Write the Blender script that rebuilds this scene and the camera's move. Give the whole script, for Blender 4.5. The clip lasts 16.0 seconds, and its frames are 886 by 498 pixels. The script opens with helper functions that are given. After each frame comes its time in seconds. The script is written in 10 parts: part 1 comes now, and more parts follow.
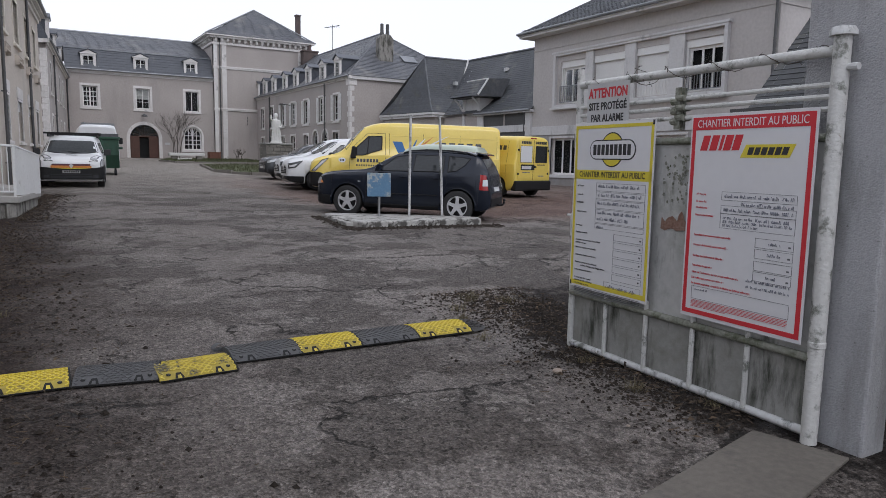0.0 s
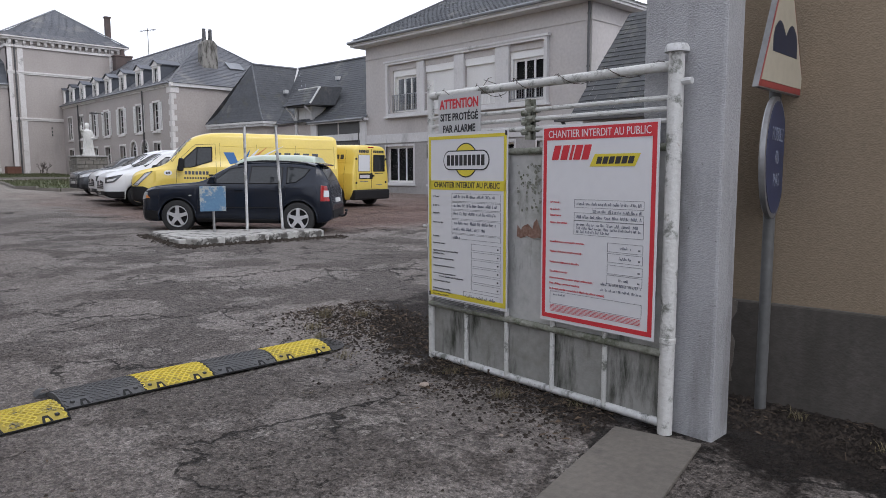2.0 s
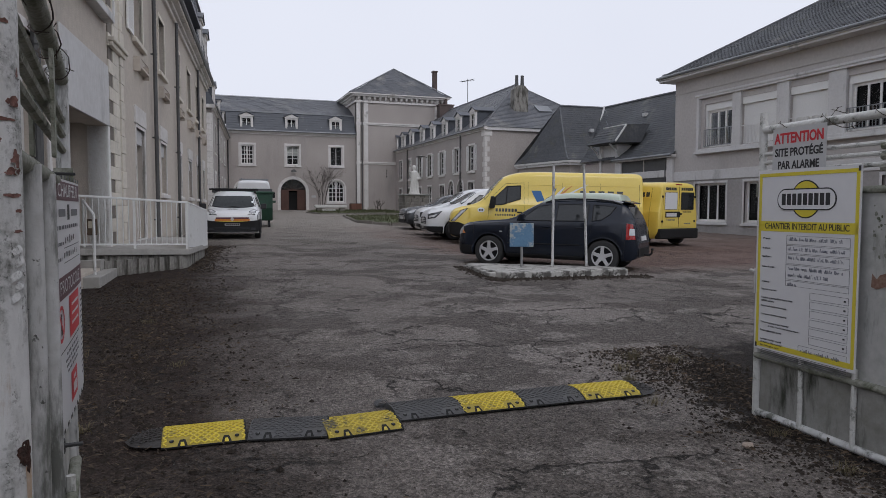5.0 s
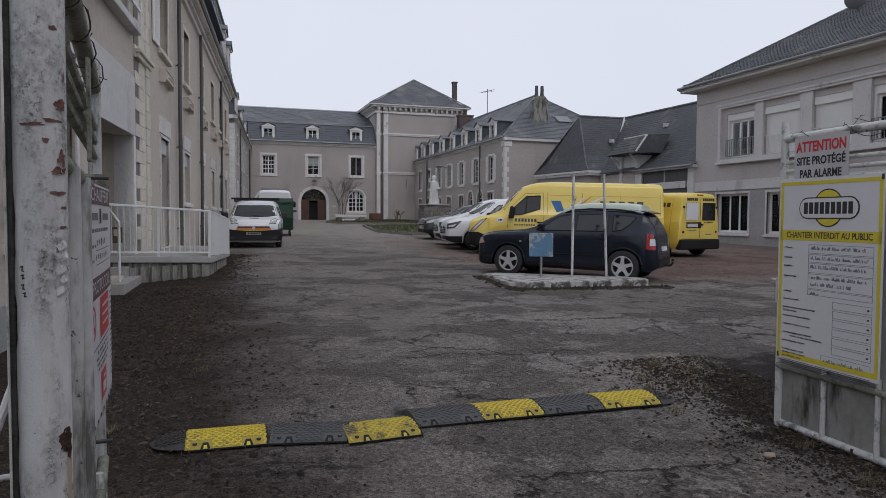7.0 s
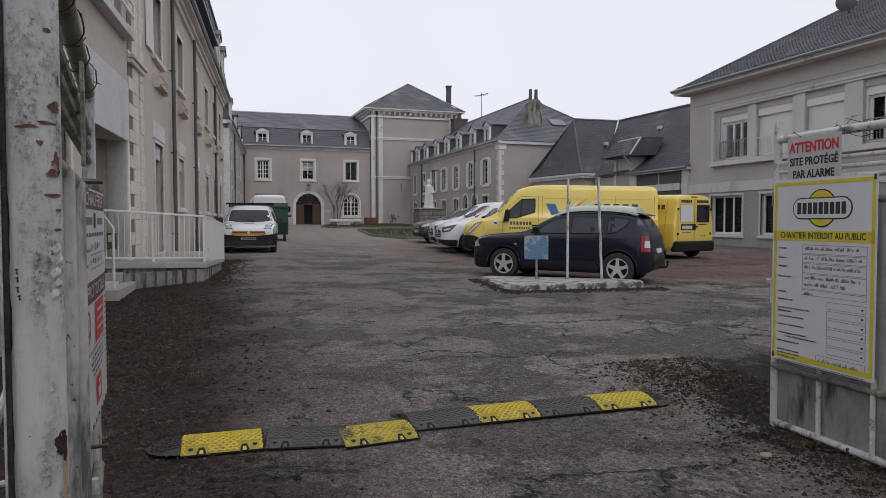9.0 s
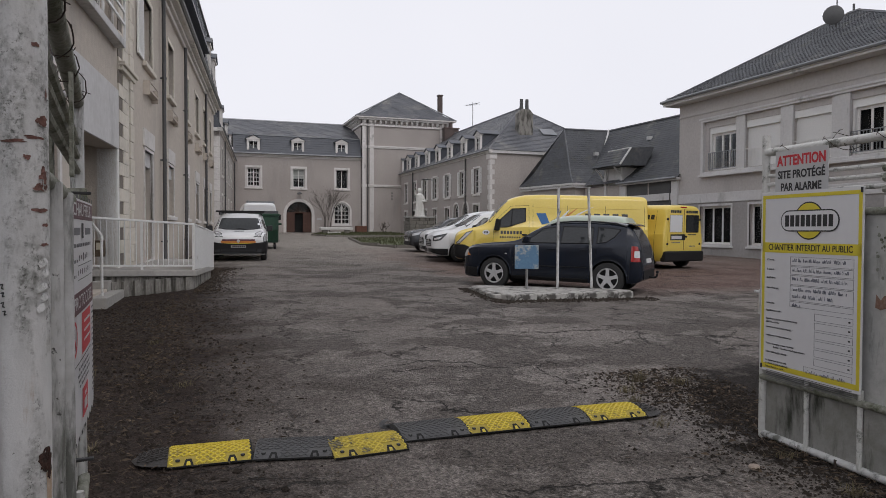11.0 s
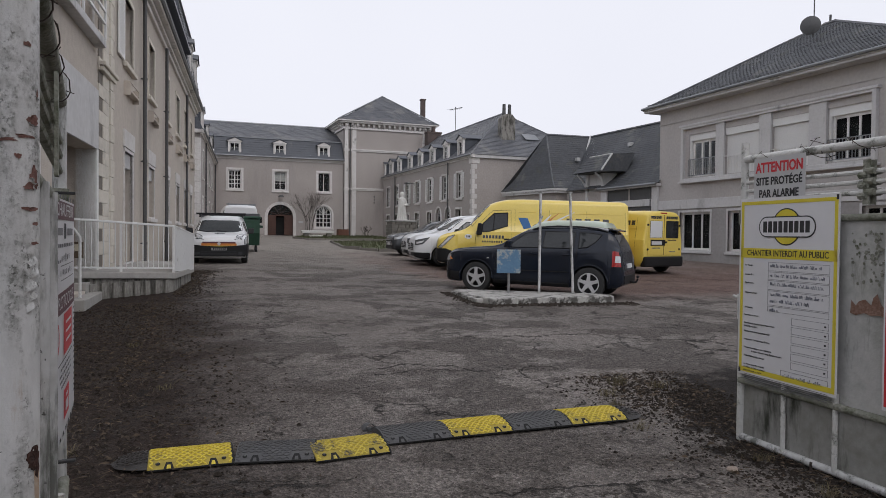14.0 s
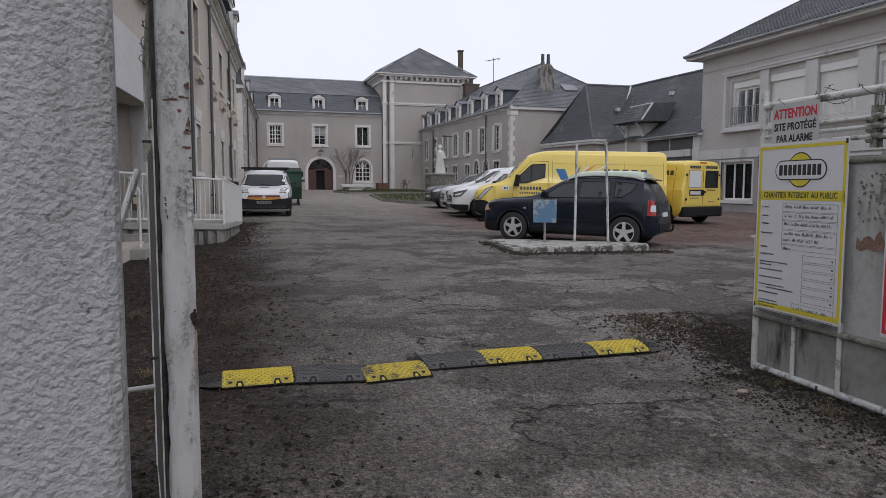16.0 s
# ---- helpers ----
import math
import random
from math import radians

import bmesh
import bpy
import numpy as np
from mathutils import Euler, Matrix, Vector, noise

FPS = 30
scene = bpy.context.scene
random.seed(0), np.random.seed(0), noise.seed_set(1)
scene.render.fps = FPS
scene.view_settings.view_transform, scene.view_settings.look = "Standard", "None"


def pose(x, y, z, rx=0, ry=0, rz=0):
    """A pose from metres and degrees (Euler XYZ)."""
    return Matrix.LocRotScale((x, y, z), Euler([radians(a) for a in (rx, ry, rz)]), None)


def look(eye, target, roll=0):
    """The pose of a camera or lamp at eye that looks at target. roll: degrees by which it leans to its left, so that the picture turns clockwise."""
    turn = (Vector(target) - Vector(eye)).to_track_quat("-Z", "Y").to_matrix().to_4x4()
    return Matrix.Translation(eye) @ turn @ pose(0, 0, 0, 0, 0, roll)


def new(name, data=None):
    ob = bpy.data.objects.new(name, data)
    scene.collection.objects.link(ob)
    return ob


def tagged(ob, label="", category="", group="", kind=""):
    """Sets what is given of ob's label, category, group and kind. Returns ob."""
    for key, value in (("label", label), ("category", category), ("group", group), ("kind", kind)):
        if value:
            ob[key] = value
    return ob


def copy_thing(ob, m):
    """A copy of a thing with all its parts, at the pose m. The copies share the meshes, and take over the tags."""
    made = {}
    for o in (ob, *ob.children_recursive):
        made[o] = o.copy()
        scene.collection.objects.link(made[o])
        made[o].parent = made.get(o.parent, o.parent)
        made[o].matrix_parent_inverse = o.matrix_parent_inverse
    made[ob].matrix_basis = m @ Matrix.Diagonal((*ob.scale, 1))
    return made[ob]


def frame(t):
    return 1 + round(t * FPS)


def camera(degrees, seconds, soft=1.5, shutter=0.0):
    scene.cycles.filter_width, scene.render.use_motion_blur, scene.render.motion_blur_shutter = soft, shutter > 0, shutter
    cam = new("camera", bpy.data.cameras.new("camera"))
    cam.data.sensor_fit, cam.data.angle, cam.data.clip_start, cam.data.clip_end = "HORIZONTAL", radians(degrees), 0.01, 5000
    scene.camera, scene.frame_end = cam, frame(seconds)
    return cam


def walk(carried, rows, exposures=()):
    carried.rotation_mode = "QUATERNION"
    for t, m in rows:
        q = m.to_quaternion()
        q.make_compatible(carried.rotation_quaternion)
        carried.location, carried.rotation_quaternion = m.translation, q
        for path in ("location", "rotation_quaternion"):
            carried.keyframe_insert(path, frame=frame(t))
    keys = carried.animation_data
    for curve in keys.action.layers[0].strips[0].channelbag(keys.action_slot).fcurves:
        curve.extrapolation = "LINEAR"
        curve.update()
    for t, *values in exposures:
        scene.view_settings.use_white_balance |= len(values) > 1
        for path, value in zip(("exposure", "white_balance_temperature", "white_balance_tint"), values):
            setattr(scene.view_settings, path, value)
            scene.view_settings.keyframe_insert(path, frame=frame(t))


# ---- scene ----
# ---- camera ----
cam = camera(65.2, 16.0, soft=0.5)
PATH = [
    (0, (0.336, 0.653, 1.347), (1.349, 2.359, 1.096), 1.0),
    (0.5, (0.302, 0.778, 1.372), (1.592, 2.284, 1.114), 0.4),
    (1, (0.267, 0.84, 1.368), (1.629, 2.283, 1.119), -0.3),
    (1.5, (0.284, 0.851, 1.373), (1.664, 2.277, 1.123), -0.3),
    (2, (0.299, 0.841, 1.375), (1.683, 2.267, 1.15), -0.2),
    (2.5, (0.3, 0.843, 1.38), (1.628, 2.321, 1.151), -0.0),
    (3, (0.264, 0.863, 1.387), (1.412, 2.488, 1.187), -0.2),
    (3.4, (0.229, 0.879, 1.398), (1.216, 2.611, 1.227), 0.1),
    (3.5, (0.231, 0.909, 1.392), (1.18, 2.663, 1.234), 0.2),
    (4, (0.204, 0.908, 1.392), (0.971, 2.75, 1.266), 0.1),
    (4.2, (0.202, 0.91, 1.392), (0.932, 2.768, 1.27), 0.1),
    (6.3, (0.191, 0.881, 1.358), (0.836, 2.771, 1.248), 0.3),
    (6.5, (0.191, 0.889, 1.355), (0.825, 2.783, 1.256), 0.4),
    (7, (0.18, 0.868, 1.368), (0.805, 2.766, 1.28), 0.3),
    (7.5, (0.168, 0.874, 1.362), (0.775, 2.777, 1.278), 0.2),
    (8, (0.172, 0.872, 1.364), (0.783, 2.775, 1.293), -0.0),
    (8.5, (0.165, 0.843, 1.356), (0.784, 2.743, 1.277), 0.1),
    (9, (0.179, 0.866, 1.362), (0.817, 2.76, 1.285), -0.1),
    (11.5, (0.181, 0.864, 1.374), (0.849, 2.749, 1.325), 0.3),
    (12, (0.181, 0.856, 1.373), (0.852, 2.739, 1.331), 0.4),
    (12.5, (0.179, 0.867, 1.365), (0.863, 2.746, 1.342), 0.3),
    (13, (0.182, 0.847, 1.377), (0.891, 2.717, 1.345), 0.3),
    (13.5, (0.173, 0.851, 1.374), (0.88, 2.721, 1.338), 0.4),
    (14, (0.165, 0.852, 1.37), (0.878, 2.72, 1.33), 0.6),
    (14.5, (0.158, 0.807, 1.343), (1.018, 2.607, 1.203), 0.9),
    (15, (0.124, 0.699, 1.342), (0.936, 2.523, 1.223), 0.9),
    (15.5, (0.119, 0.509, 1.324), (0.851, 2.362, 1.144), 0.3),
    (16, (0.029, 0.427, 1.316), (0.635, 2.325, 1.142), 0.1),
]
walk(cam, [(t, look(eye, target, roll)) for t, eye, target, roll in PATH],
     exposures=[(0, 0.3, 6180, 14), (0.5, 0.45, 6180, 14), (1.0, 0.6, 6180, 14), (2.5, 0.62, 6180, 14), (3.0, 0.35, 6130, 14), (3.6, 0.17, 6270, 14), (4.2, 0.02, 6270, 14), (6.5, -0.12, 6200, 14), (7.0, -0.15, 6200, 14), (7.6, -0.13, 6250, 14), (8.0, 0.15, 6420, 14), (8.5, -0.06, 6370, 14), (9.0, 0.0, 6420, 14), (11.5, 0.05, 6600, 14), (12.5, 0.1, 6600, 14), (13.8, 0.06, 6550, 14), (14.1, 0.04, 6420, 14), (14.5, -0.27, 6360, 18), (15.2, -0.06, 6340, 17), (16, 0.1, 6320, 14)])


# ---- light ----
world = bpy.data.worlds.new("overcast_sky")
scene.world = world
world.use_nodes = True
wn, wl = world.node_tree.nodes, world.node_tree.links
sky = wn.new("ShaderNodeTexSky")
sky.sky_type, sky.sun_disc = "NISHITA", False
sky.sun_elevation, sky.sun_rotation = radians(48), radians(150)
sky.air_density, sky.dust_density, sky.ozone_density = 1.0, 4.0, 1.0
haze = wn.new("ShaderNodeHueSaturation")
haze.inputs["Saturation"].default_value = 0.10
wl.new(sky.outputs["Color"], haze.inputs["Color"])
cloud_noise = wn.new("ShaderNodeTexNoise")
cloud_noise.inputs["Scale"].default_value, cloud_noise.inputs["Detail"].default_value = 1.6, 3.0
deck = wn.new("ShaderNodeMix")
deck.data_type = "RGBA"
deck.inputs["A"].default_value, deck.inputs["B"].default_value = (7.0, 7.35, 8.0, 1), (8.2, 8.5, 9.0, 1)
wl.new(cloud_noise.outputs["Fac"], deck.inputs["Factor"])
cover = wn.new("ShaderNodeMix")
cover.data_type = "RGBA"
cover.inputs["Factor"].default_value = 0.86
wl.new(haze.outputs["Color"], cover.inputs["A"])
wl.new(deck.outputs["Result"], cover.inputs["B"])
wl.new(cover.outputs["Result"], wn["Background"].inputs["Color"])
wn["Background"].inputs["Strength"].default_value = 0.115
sun = new("sun", bpy.data.lights.new("sun", "SUN"))
sun.data.energy, sun.data.angle, sun.data.color = 0.5, radians(25), (1.0, 0.97, 0.93)
sun.matrix_world = look((10, -20, 30), (10, 5, 0))
scene.view_settings.exposure = 0.0


# ---- materials ----
MATS = {}


def mat(name, a, b=None, rough=0.8, metal=0.0, big=0.6, small=18.0, bump=0.15, bump_scale=60.0, stain=None, stain_scale=1.2, stain_edge=(0.58, 0.7),
        coat=0.0, spec=0.5, per_piece=0.0, streak=False, stain2=None):
    """A surface: two tones mixed by noise at two scales, a stain with ragged edges, fine relief, and a little difference from piece to piece."""
    m = bpy.data.materials.new(name)
    m.use_nodes = True
    n, l = m.node_tree.nodes, m.node_tree.links
    p = n["Principled BSDF"]
    b = b or tuple(0.8 * c for c in a)
    tex = n.new("ShaderNodeTexCoord")
    coords = tex.outputs["Object"]
    big_noise, fine_noise = n.new("ShaderNodeTexNoise"), n.new("ShaderNodeTexNoise")
    for node, s, d in ((big_noise, big, 5.0), (fine_noise, small, 4.0)):
        node.inputs["Scale"].default_value, node.inputs["Detail"].default_value = s, d
        l.new(coords, node.inputs["Vector"])
    blend = n.new("ShaderNodeMath")
    blend.operation = "MULTIPLY_ADD"
    l.new(fine_noise.outputs["Fac"], blend.inputs[0])
    blend.inputs[1].default_value = 0.55
    half = n.new("ShaderNodeMath")
    half.operation = "MULTIPLY"
    half.inputs[1].default_value = 0.55
    l.new(big_noise.outputs["Fac"], half.inputs[0])
    l.new(half.outputs[0], blend.inputs[2])
    ramp = n.new("ShaderNodeValToRGB")
    ramp.color_ramp.elements[0].position, ramp.color_ramp.elements[1].position = 0.38, 0.72
    ramp.color_ramp.elements[0].color, ramp.color_ramp.elements[1].color = (*b, 1), (*a, 1)
    l.new(blend.outputs[0], ramp.inputs["Fac"])
    out = ramp.outputs["Color"]
    if stain:
        st = n.new("ShaderNodeTexNoise")
        st.inputs["Scale"].default_value, st.inputs["Detail"].default_value, st.inputs["Roughness"].default_value = stain_scale, 9.0, 0.68
        if streak:
            mp = n.new("ShaderNodeMapping")
            mp.inputs["Scale"].default_value = (1.0, 1.0, 0.22)
            l.new(coords, mp.inputs["Vector"])
            l.new(mp.outputs[0], st.inputs["Vector"])
        else:
            l.new(coords, st.inputs["Vector"])
        edge = n.new("ShaderNodeMapRange")
        edge.inputs["From Min"].default_value, edge.inputs["From Max"].default_value = stain_edge
        l.new(st.outputs["Fac"], edge.inputs["Value"])
        mx = n.new("ShaderNodeMix")
        mx.data_type = "RGBA"
        l.new(edge.outputs[0], mx.inputs["Factor"])
        l.new(out, mx.inputs["A"])
        mx.inputs["B"].default_value = (*stain, 1)
        out = mx.outputs["Result"]
    if stain2:
        tone, size, lo, hi = stain2
        st2, edge2, mx2 = n.new("ShaderNodeTexNoise"), n.new("ShaderNodeMapRange"), n.new("ShaderNodeMix")
        st2.inputs["Scale"].default_value, st2.inputs["Detail"].default_value, st2.inputs["Roughness"].default_value = size, 8.0, 0.7
        l.new(coords, st2.inputs["Vector"])
        edge2.inputs["From Min"].default_value, edge2.inputs["From Max"].default_value = lo, hi
        l.new(st2.outputs["Color"], edge2.inputs["Value"])
        mx2.data_type = "RGBA"
        l.new(edge2.outputs[0], mx2.inputs["Factor"])
        l.new(out, mx2.inputs["A"])
        mx2.inputs["B"].default_value = (*tone, 1)
        out = mx2.outputs["Result"]
    if per_piece:
        info, var = n.new("ShaderNodeObjectInfo"), n.new("ShaderNodeMapRange")
        geo = n.new("ShaderNodeNewGeometry")
        add = n.new("ShaderNodeMath")
        add.operation = "ADD"
        l.new(info.outputs["Random"], add.inputs[0])
        l.new(geo.outputs["Random Per Island"], add.inputs[1])
        var.inputs["From Max"].default_value = 2.0
        var.inputs["To Min"].default_value, var.inputs["To Max"].default_value = 1 - per_piece, 1 + per_piece
        l.new(add.outputs[0], var.inputs["Value"])
        hs = n.new("ShaderNodeHueSaturation")
        l.new(out, hs.inputs["Color"])
        l.new(var.outputs[0], hs.inputs["Value"])
        out = hs.outputs["Color"]
    l.new(out, p.inputs["Base Color"])
    p.inputs["Roughness"].default_value, p.inputs["Metallic"].default_value = rough, metal
    p.inputs["Coat Weight"].default_value, p.inputs["Specular IOR Level"].default_value = coat, spec
    if bump:
        bn, bp = n.new("ShaderNodeTexNoise"), n.new("ShaderNodeBump")
        bn.inputs["Scale"].default_value, bn.inputs["Detail"].default_value = bump_scale, 3.0
        l.new(coords, bn.inputs["Vector"])
        l.new(bn.outputs["Fac"], bp.inputs["Height"])
        bp.inputs["Strength"].default_value, bp.inputs["Distance"].default_value = bump, 0.02
        l.new(bp.outputs["Normal"], p.inputs["Normal"])
    MATS[name] = m
    return m


def glass(name, tint, rough=0.02, through_it=1.0):
    m = bpy.data.materials.new(name)
    m.use_nodes = True
    p = m.node_tree.nodes["Principled BSDF"]
    p.inputs["Base Color"].default_value = (*tint, 1)
    p.inputs["Roughness"].default_value = rough
    p.inputs["Transmission Weight"].default_value = through_it
    p.inputs["IOR"].default_value = 1.3
    MATS[name] = m
    return m


RENDER_GREY = mat("grey_roughcast", (0.434, 0.394, 0.366), (0.343, 0.310, 0.288), 0.95, big=0.35, small=9, bump=0.5, bump_scale=45, stain=(0.270, 0.251, 0.237), stain_scale=0.5, stain_edge=(0.55, 0.85), streak=True)
RENDER_PALE = mat("pale_roughcast", (0.55, 0.49, 0.425), (0.45, 0.40, 0.345), 0.95, big=0.3, small=9, bump=0.5, bump_scale=45, stain=(0.318, 0.291, 0.268), stain_scale=0.6, stain_edge=(0.55, 0.85), streak=True)
RENDER_LOWER = mat("darker_grey_roughcast", (0.36, 0.345, 0.335), (0.28, 0.268, 0.26), 0.95, big=0.35, small=9, bump=0.5, bump_scale=45, stain=(0.22, 0.21, 0.20), stain_scale=0.6, stain_edge=(0.52, 0.8), streak=True)
RENDER_BEIGE = mat("beige_roughcast", (0.27, 0.21, 0.145), (0.20, 0.155, 0.105), 0.95, big=1.0, small=40, bump=0.35, bump_scale=90, stain=(0.20, 0.15, 0.10), stain_scale=1.1, stain_edge=(0.56, 0.85))
PLINTH = mat("grey_plinth_render", (0.098, 0.087, 0.075), (0.062, 0.055, 0.047), 0.95, big=1.2, small=22, bump=0.2, stain=(0.055, 0.049, 0.04), stain_scale=1.5, stain_edge=(0.5, 0.66), streak=True)
SLATE_DARK = mat("old_dark_slate", (0.058, 0.06, 0.062), (0.034, 0.036, 0.038), 0.75, big=0.8, small=8, bump=0.4, bump_scale=12, stain=(0.09, 0.088, 0.075), stain_scale=1.3, stain_edge=(0.52, 0.68), per_piece=0.1)
RENDER_DARK = mat("brown_render_infill", (0.20, 0.175, 0.15), (0.15, 0.13, 0.11), 0.95, big=1.0, small=14, bump=0.3)
STONE_DULL = mat("weathered_limestone", (0.70, 0.65, 0.565), (0.57, 0.525, 0.455), 0.9, big=1.0, small=12, bump=0.25, stain=(0.289, 0.276, 0.252), stain_scale=1.4, per_piece=0.12)
STONE = mat("white_limestone", (0.714, 0.690, 0.670), (0.560, 0.532, 0.505), 0.9, big=1.0, small=12, bump=0.25, stain=(0.318, 0.305, 0.288), stain_scale=1.4, per_piece=0.12)
CEMENT = mat("pale_cement", (0.598, 0.591, 0.587), (0.502, 0.492, 0.484), 0.9, big=0.8, small=10, bump=0.2, stain=(0.289, 0.286, 0.278), stain_scale=1.1, streak=True)
LANDING_SLAB = mat("weathered_slab", (0.36, 0.345, 0.32), (0.28, 0.27, 0.25), 0.92, big=0.8, small=10, bump=0.25, stain=(0.2, 0.19, 0.17), stain_scale=1.3)
SLATE = mat("slate", (0.115, 0.12, 0.132), (0.07, 0.073, 0.082), 0.55, big=0.5, small=7, bump=0.35, bump_scale=14, stain=(0.21, 0.205, 0.19), stain_scale=0.55, stain_edge=(0.50, 0.72), per_piece=0.08)
SLATE_BLUE = mat("blue_slate", (0.066, 0.073, 0.087), (0.046, 0.051, 0.062), 0.45, big=0.5, small=7, bump=0.2, bump_scale=14, stain=(0.11, 0.11, 0.11), stain_scale=0.6, per_piece=0.12)
SLATE_MOSSY = mat("weathered_slate", (0.075, 0.079, 0.086), (0.044, 0.047, 0.053), 0.7, big=0.6, small=8, bump=0.4, bump_scale=12, stain=(0.150, 0.146, 0.132), stain_scale=0.7, stain_edge=(0.56, 0.74), per_piece=0.14, stain2=((0.066, 0.066, 0.05), 1.6, 0.55, 0.66))
ZINC = mat("zinc", (0.30, 0.31, 0.32), (0.20, 0.21, 0.22), 0.5, 0.6, bump=0.1)
LEAD_GREY = mat("dark_gutter", (0.10, 0.10, 0.10), (0.07, 0.07, 0.07), 0.6, 0.2, bump=0.1)
WHITE = mat("white_window_paint", (0.80, 0.79, 0.77), (0.64, 0.63, 0.60), 0.5, big=0.8, small=15, bump=0.05)
SHUTTER_WHITE = mat("white_roller_blind", (0.72, 0.715, 0.70), (0.65, 0.645, 0.63), 0.55, bump=0.05)
PANE = glass("window_glass", (0.75, 0.78, 0.78))
# near-black colour paints in the shade of unlit rooms behind glass
ROOM_SHADE = mat("painted_room_shade", (0.010, 0.010, 0.010), (0.006, 0.006, 0.006), 0.9, bump=0)
BROWN_DOOR = mat("brown_wood", (0.095, 0.042, 0.028), (0.06, 0.027, 0.018), 0.6, big=1.5, small=20, bump=0.2)
BRICK = mat("red_brick", (0.22, 0.10, 0.07), (0.14, 0.07, 0.05), 0.9, big=2, small=20, bump=0.4)
CHIMNEY_BRICK = mat("sooty_brick", (0.13, 0.095, 0.085), (0.07, 0.06, 0.057), 0.95, big=2, small=20, bump=0.4)
LANDING_WALL = mat("streaked_concrete", (0.30, 0.285, 0.26), (0.20, 0.19, 0.17), 0.95, big=2, small=25, bump=0.35, stain=(0.055, 0.052, 0.043), stain_scale=5, stain_edge=(0.46, 0.60), streak=True)
RUBBLE = mat("rubble_stone", (0.24, 0.22, 0.195), (0.15, 0.14, 0.125), 0.95, big=1.5, small=15, bump=0.5, per_piece=0.25)
CONCRETE = mat("weathered_concrete", (0.36, 0.355, 0.34), (0.26, 0.255, 0.24), 0.92, big=2.2, small=30, bump=0.35, bump_scale=45, stain=(0.17, 0.165, 0.15), stain_scale=2.6, stain_edge=(0.56, 0.74), streak=True)
PILLAR_PAINT = mat("flaking_whitewash", (0.42, 0.42, 0.425), (0.32, 0.32, 0.325), 0.9, big=2.2, small=60, bump=0.55, bump_scale=115, stain=(0.165, 0.162, 0.152), stain_scale=3.2, stain_edge=(0.48, 0.72), streak=True, stain2=((0.13, 0.128, 0.12), 34, 0.60, 0.65))
SLAB = mat("worn_concrete_slab", (0.165, 0.149, 0.128), (0.11, 0.099, 0.085), 0.92, big=1.5, small=25, bump=0.3, stain=(0.07, 0.068, 0.062), stain_scale=2.0)
KERB_PAINT = mat("dirty_white_kerb", (0.46, 0.45, 0.42), (0.32, 0.31, 0.29), 0.9, big=2.5, small=25, bump=0.4, stain=(0.08, 0.076, 0.068), stain_scale=4.5, stain_edge=(0.50, 0.60))
GATE_PAINT = mat("chipped_white_gate_paint", (0.62, 0.615, 0.59), (0.50, 0.495, 0.47), 0.55, big=3, small=40, bump=0.35, bump_scale=50, stain=(0.17, 0.175, 0.15), stain_scale=9, stain_edge=(0.54, 0.64), stain2=((0.30, 0.24, 0.19), 22, 0.60, 0.66))
GATE_RUST = mat("rusty_white_paint", (0.64, 0.64, 0.635), (0.46, 0.46, 0.45), 0.5, big=5, small=26, bump=0.16, bump_scale=55, stain=(0.15, 0.155, 0.14), stain_scale=10, stain_edge=(0.51, 0.62), streak=True, stain2=((0.075, 0.075, 0.068), 42, 0.60, 0.635))
GATE_MOSS = mat("algae_stained_paint", (0.29, 0.29, 0.25), (0.17, 0.175, 0.135), 0.8, big=5, small=40, bump=0.6, bump_scale=60, stain=(0.09, 0.10, 0.06), stain_scale=9, stain_edge=(0.5, 0.66))
PLATE_LOW = mat("algae_streaked_sheet", (0.325, 0.32, 0.30), (0.25, 0.248, 0.23), 0.7, big=2, small=20, bump=0.15, stain=(0.035, 0.038, 0.027), stain_scale=7, stain_edge=(0.50, 0.66), streak=True, stain2=((0.19, 0.188, 0.165), 2.2, 0.48, 0.62))
PLATE = mat("grey_painted_sheet", (0.50, 0.495, 0.475), (0.40, 0.398, 0.38), 0.6, big=2, small=20, bump=0.15, stain=(0.10, 0.105, 0.085), stain_scale=5, stain_edge=(0.55, 0.68), streak=True, stain2=((0.22, 0.225, 0.19), 2.2, 0.48, 0.66))


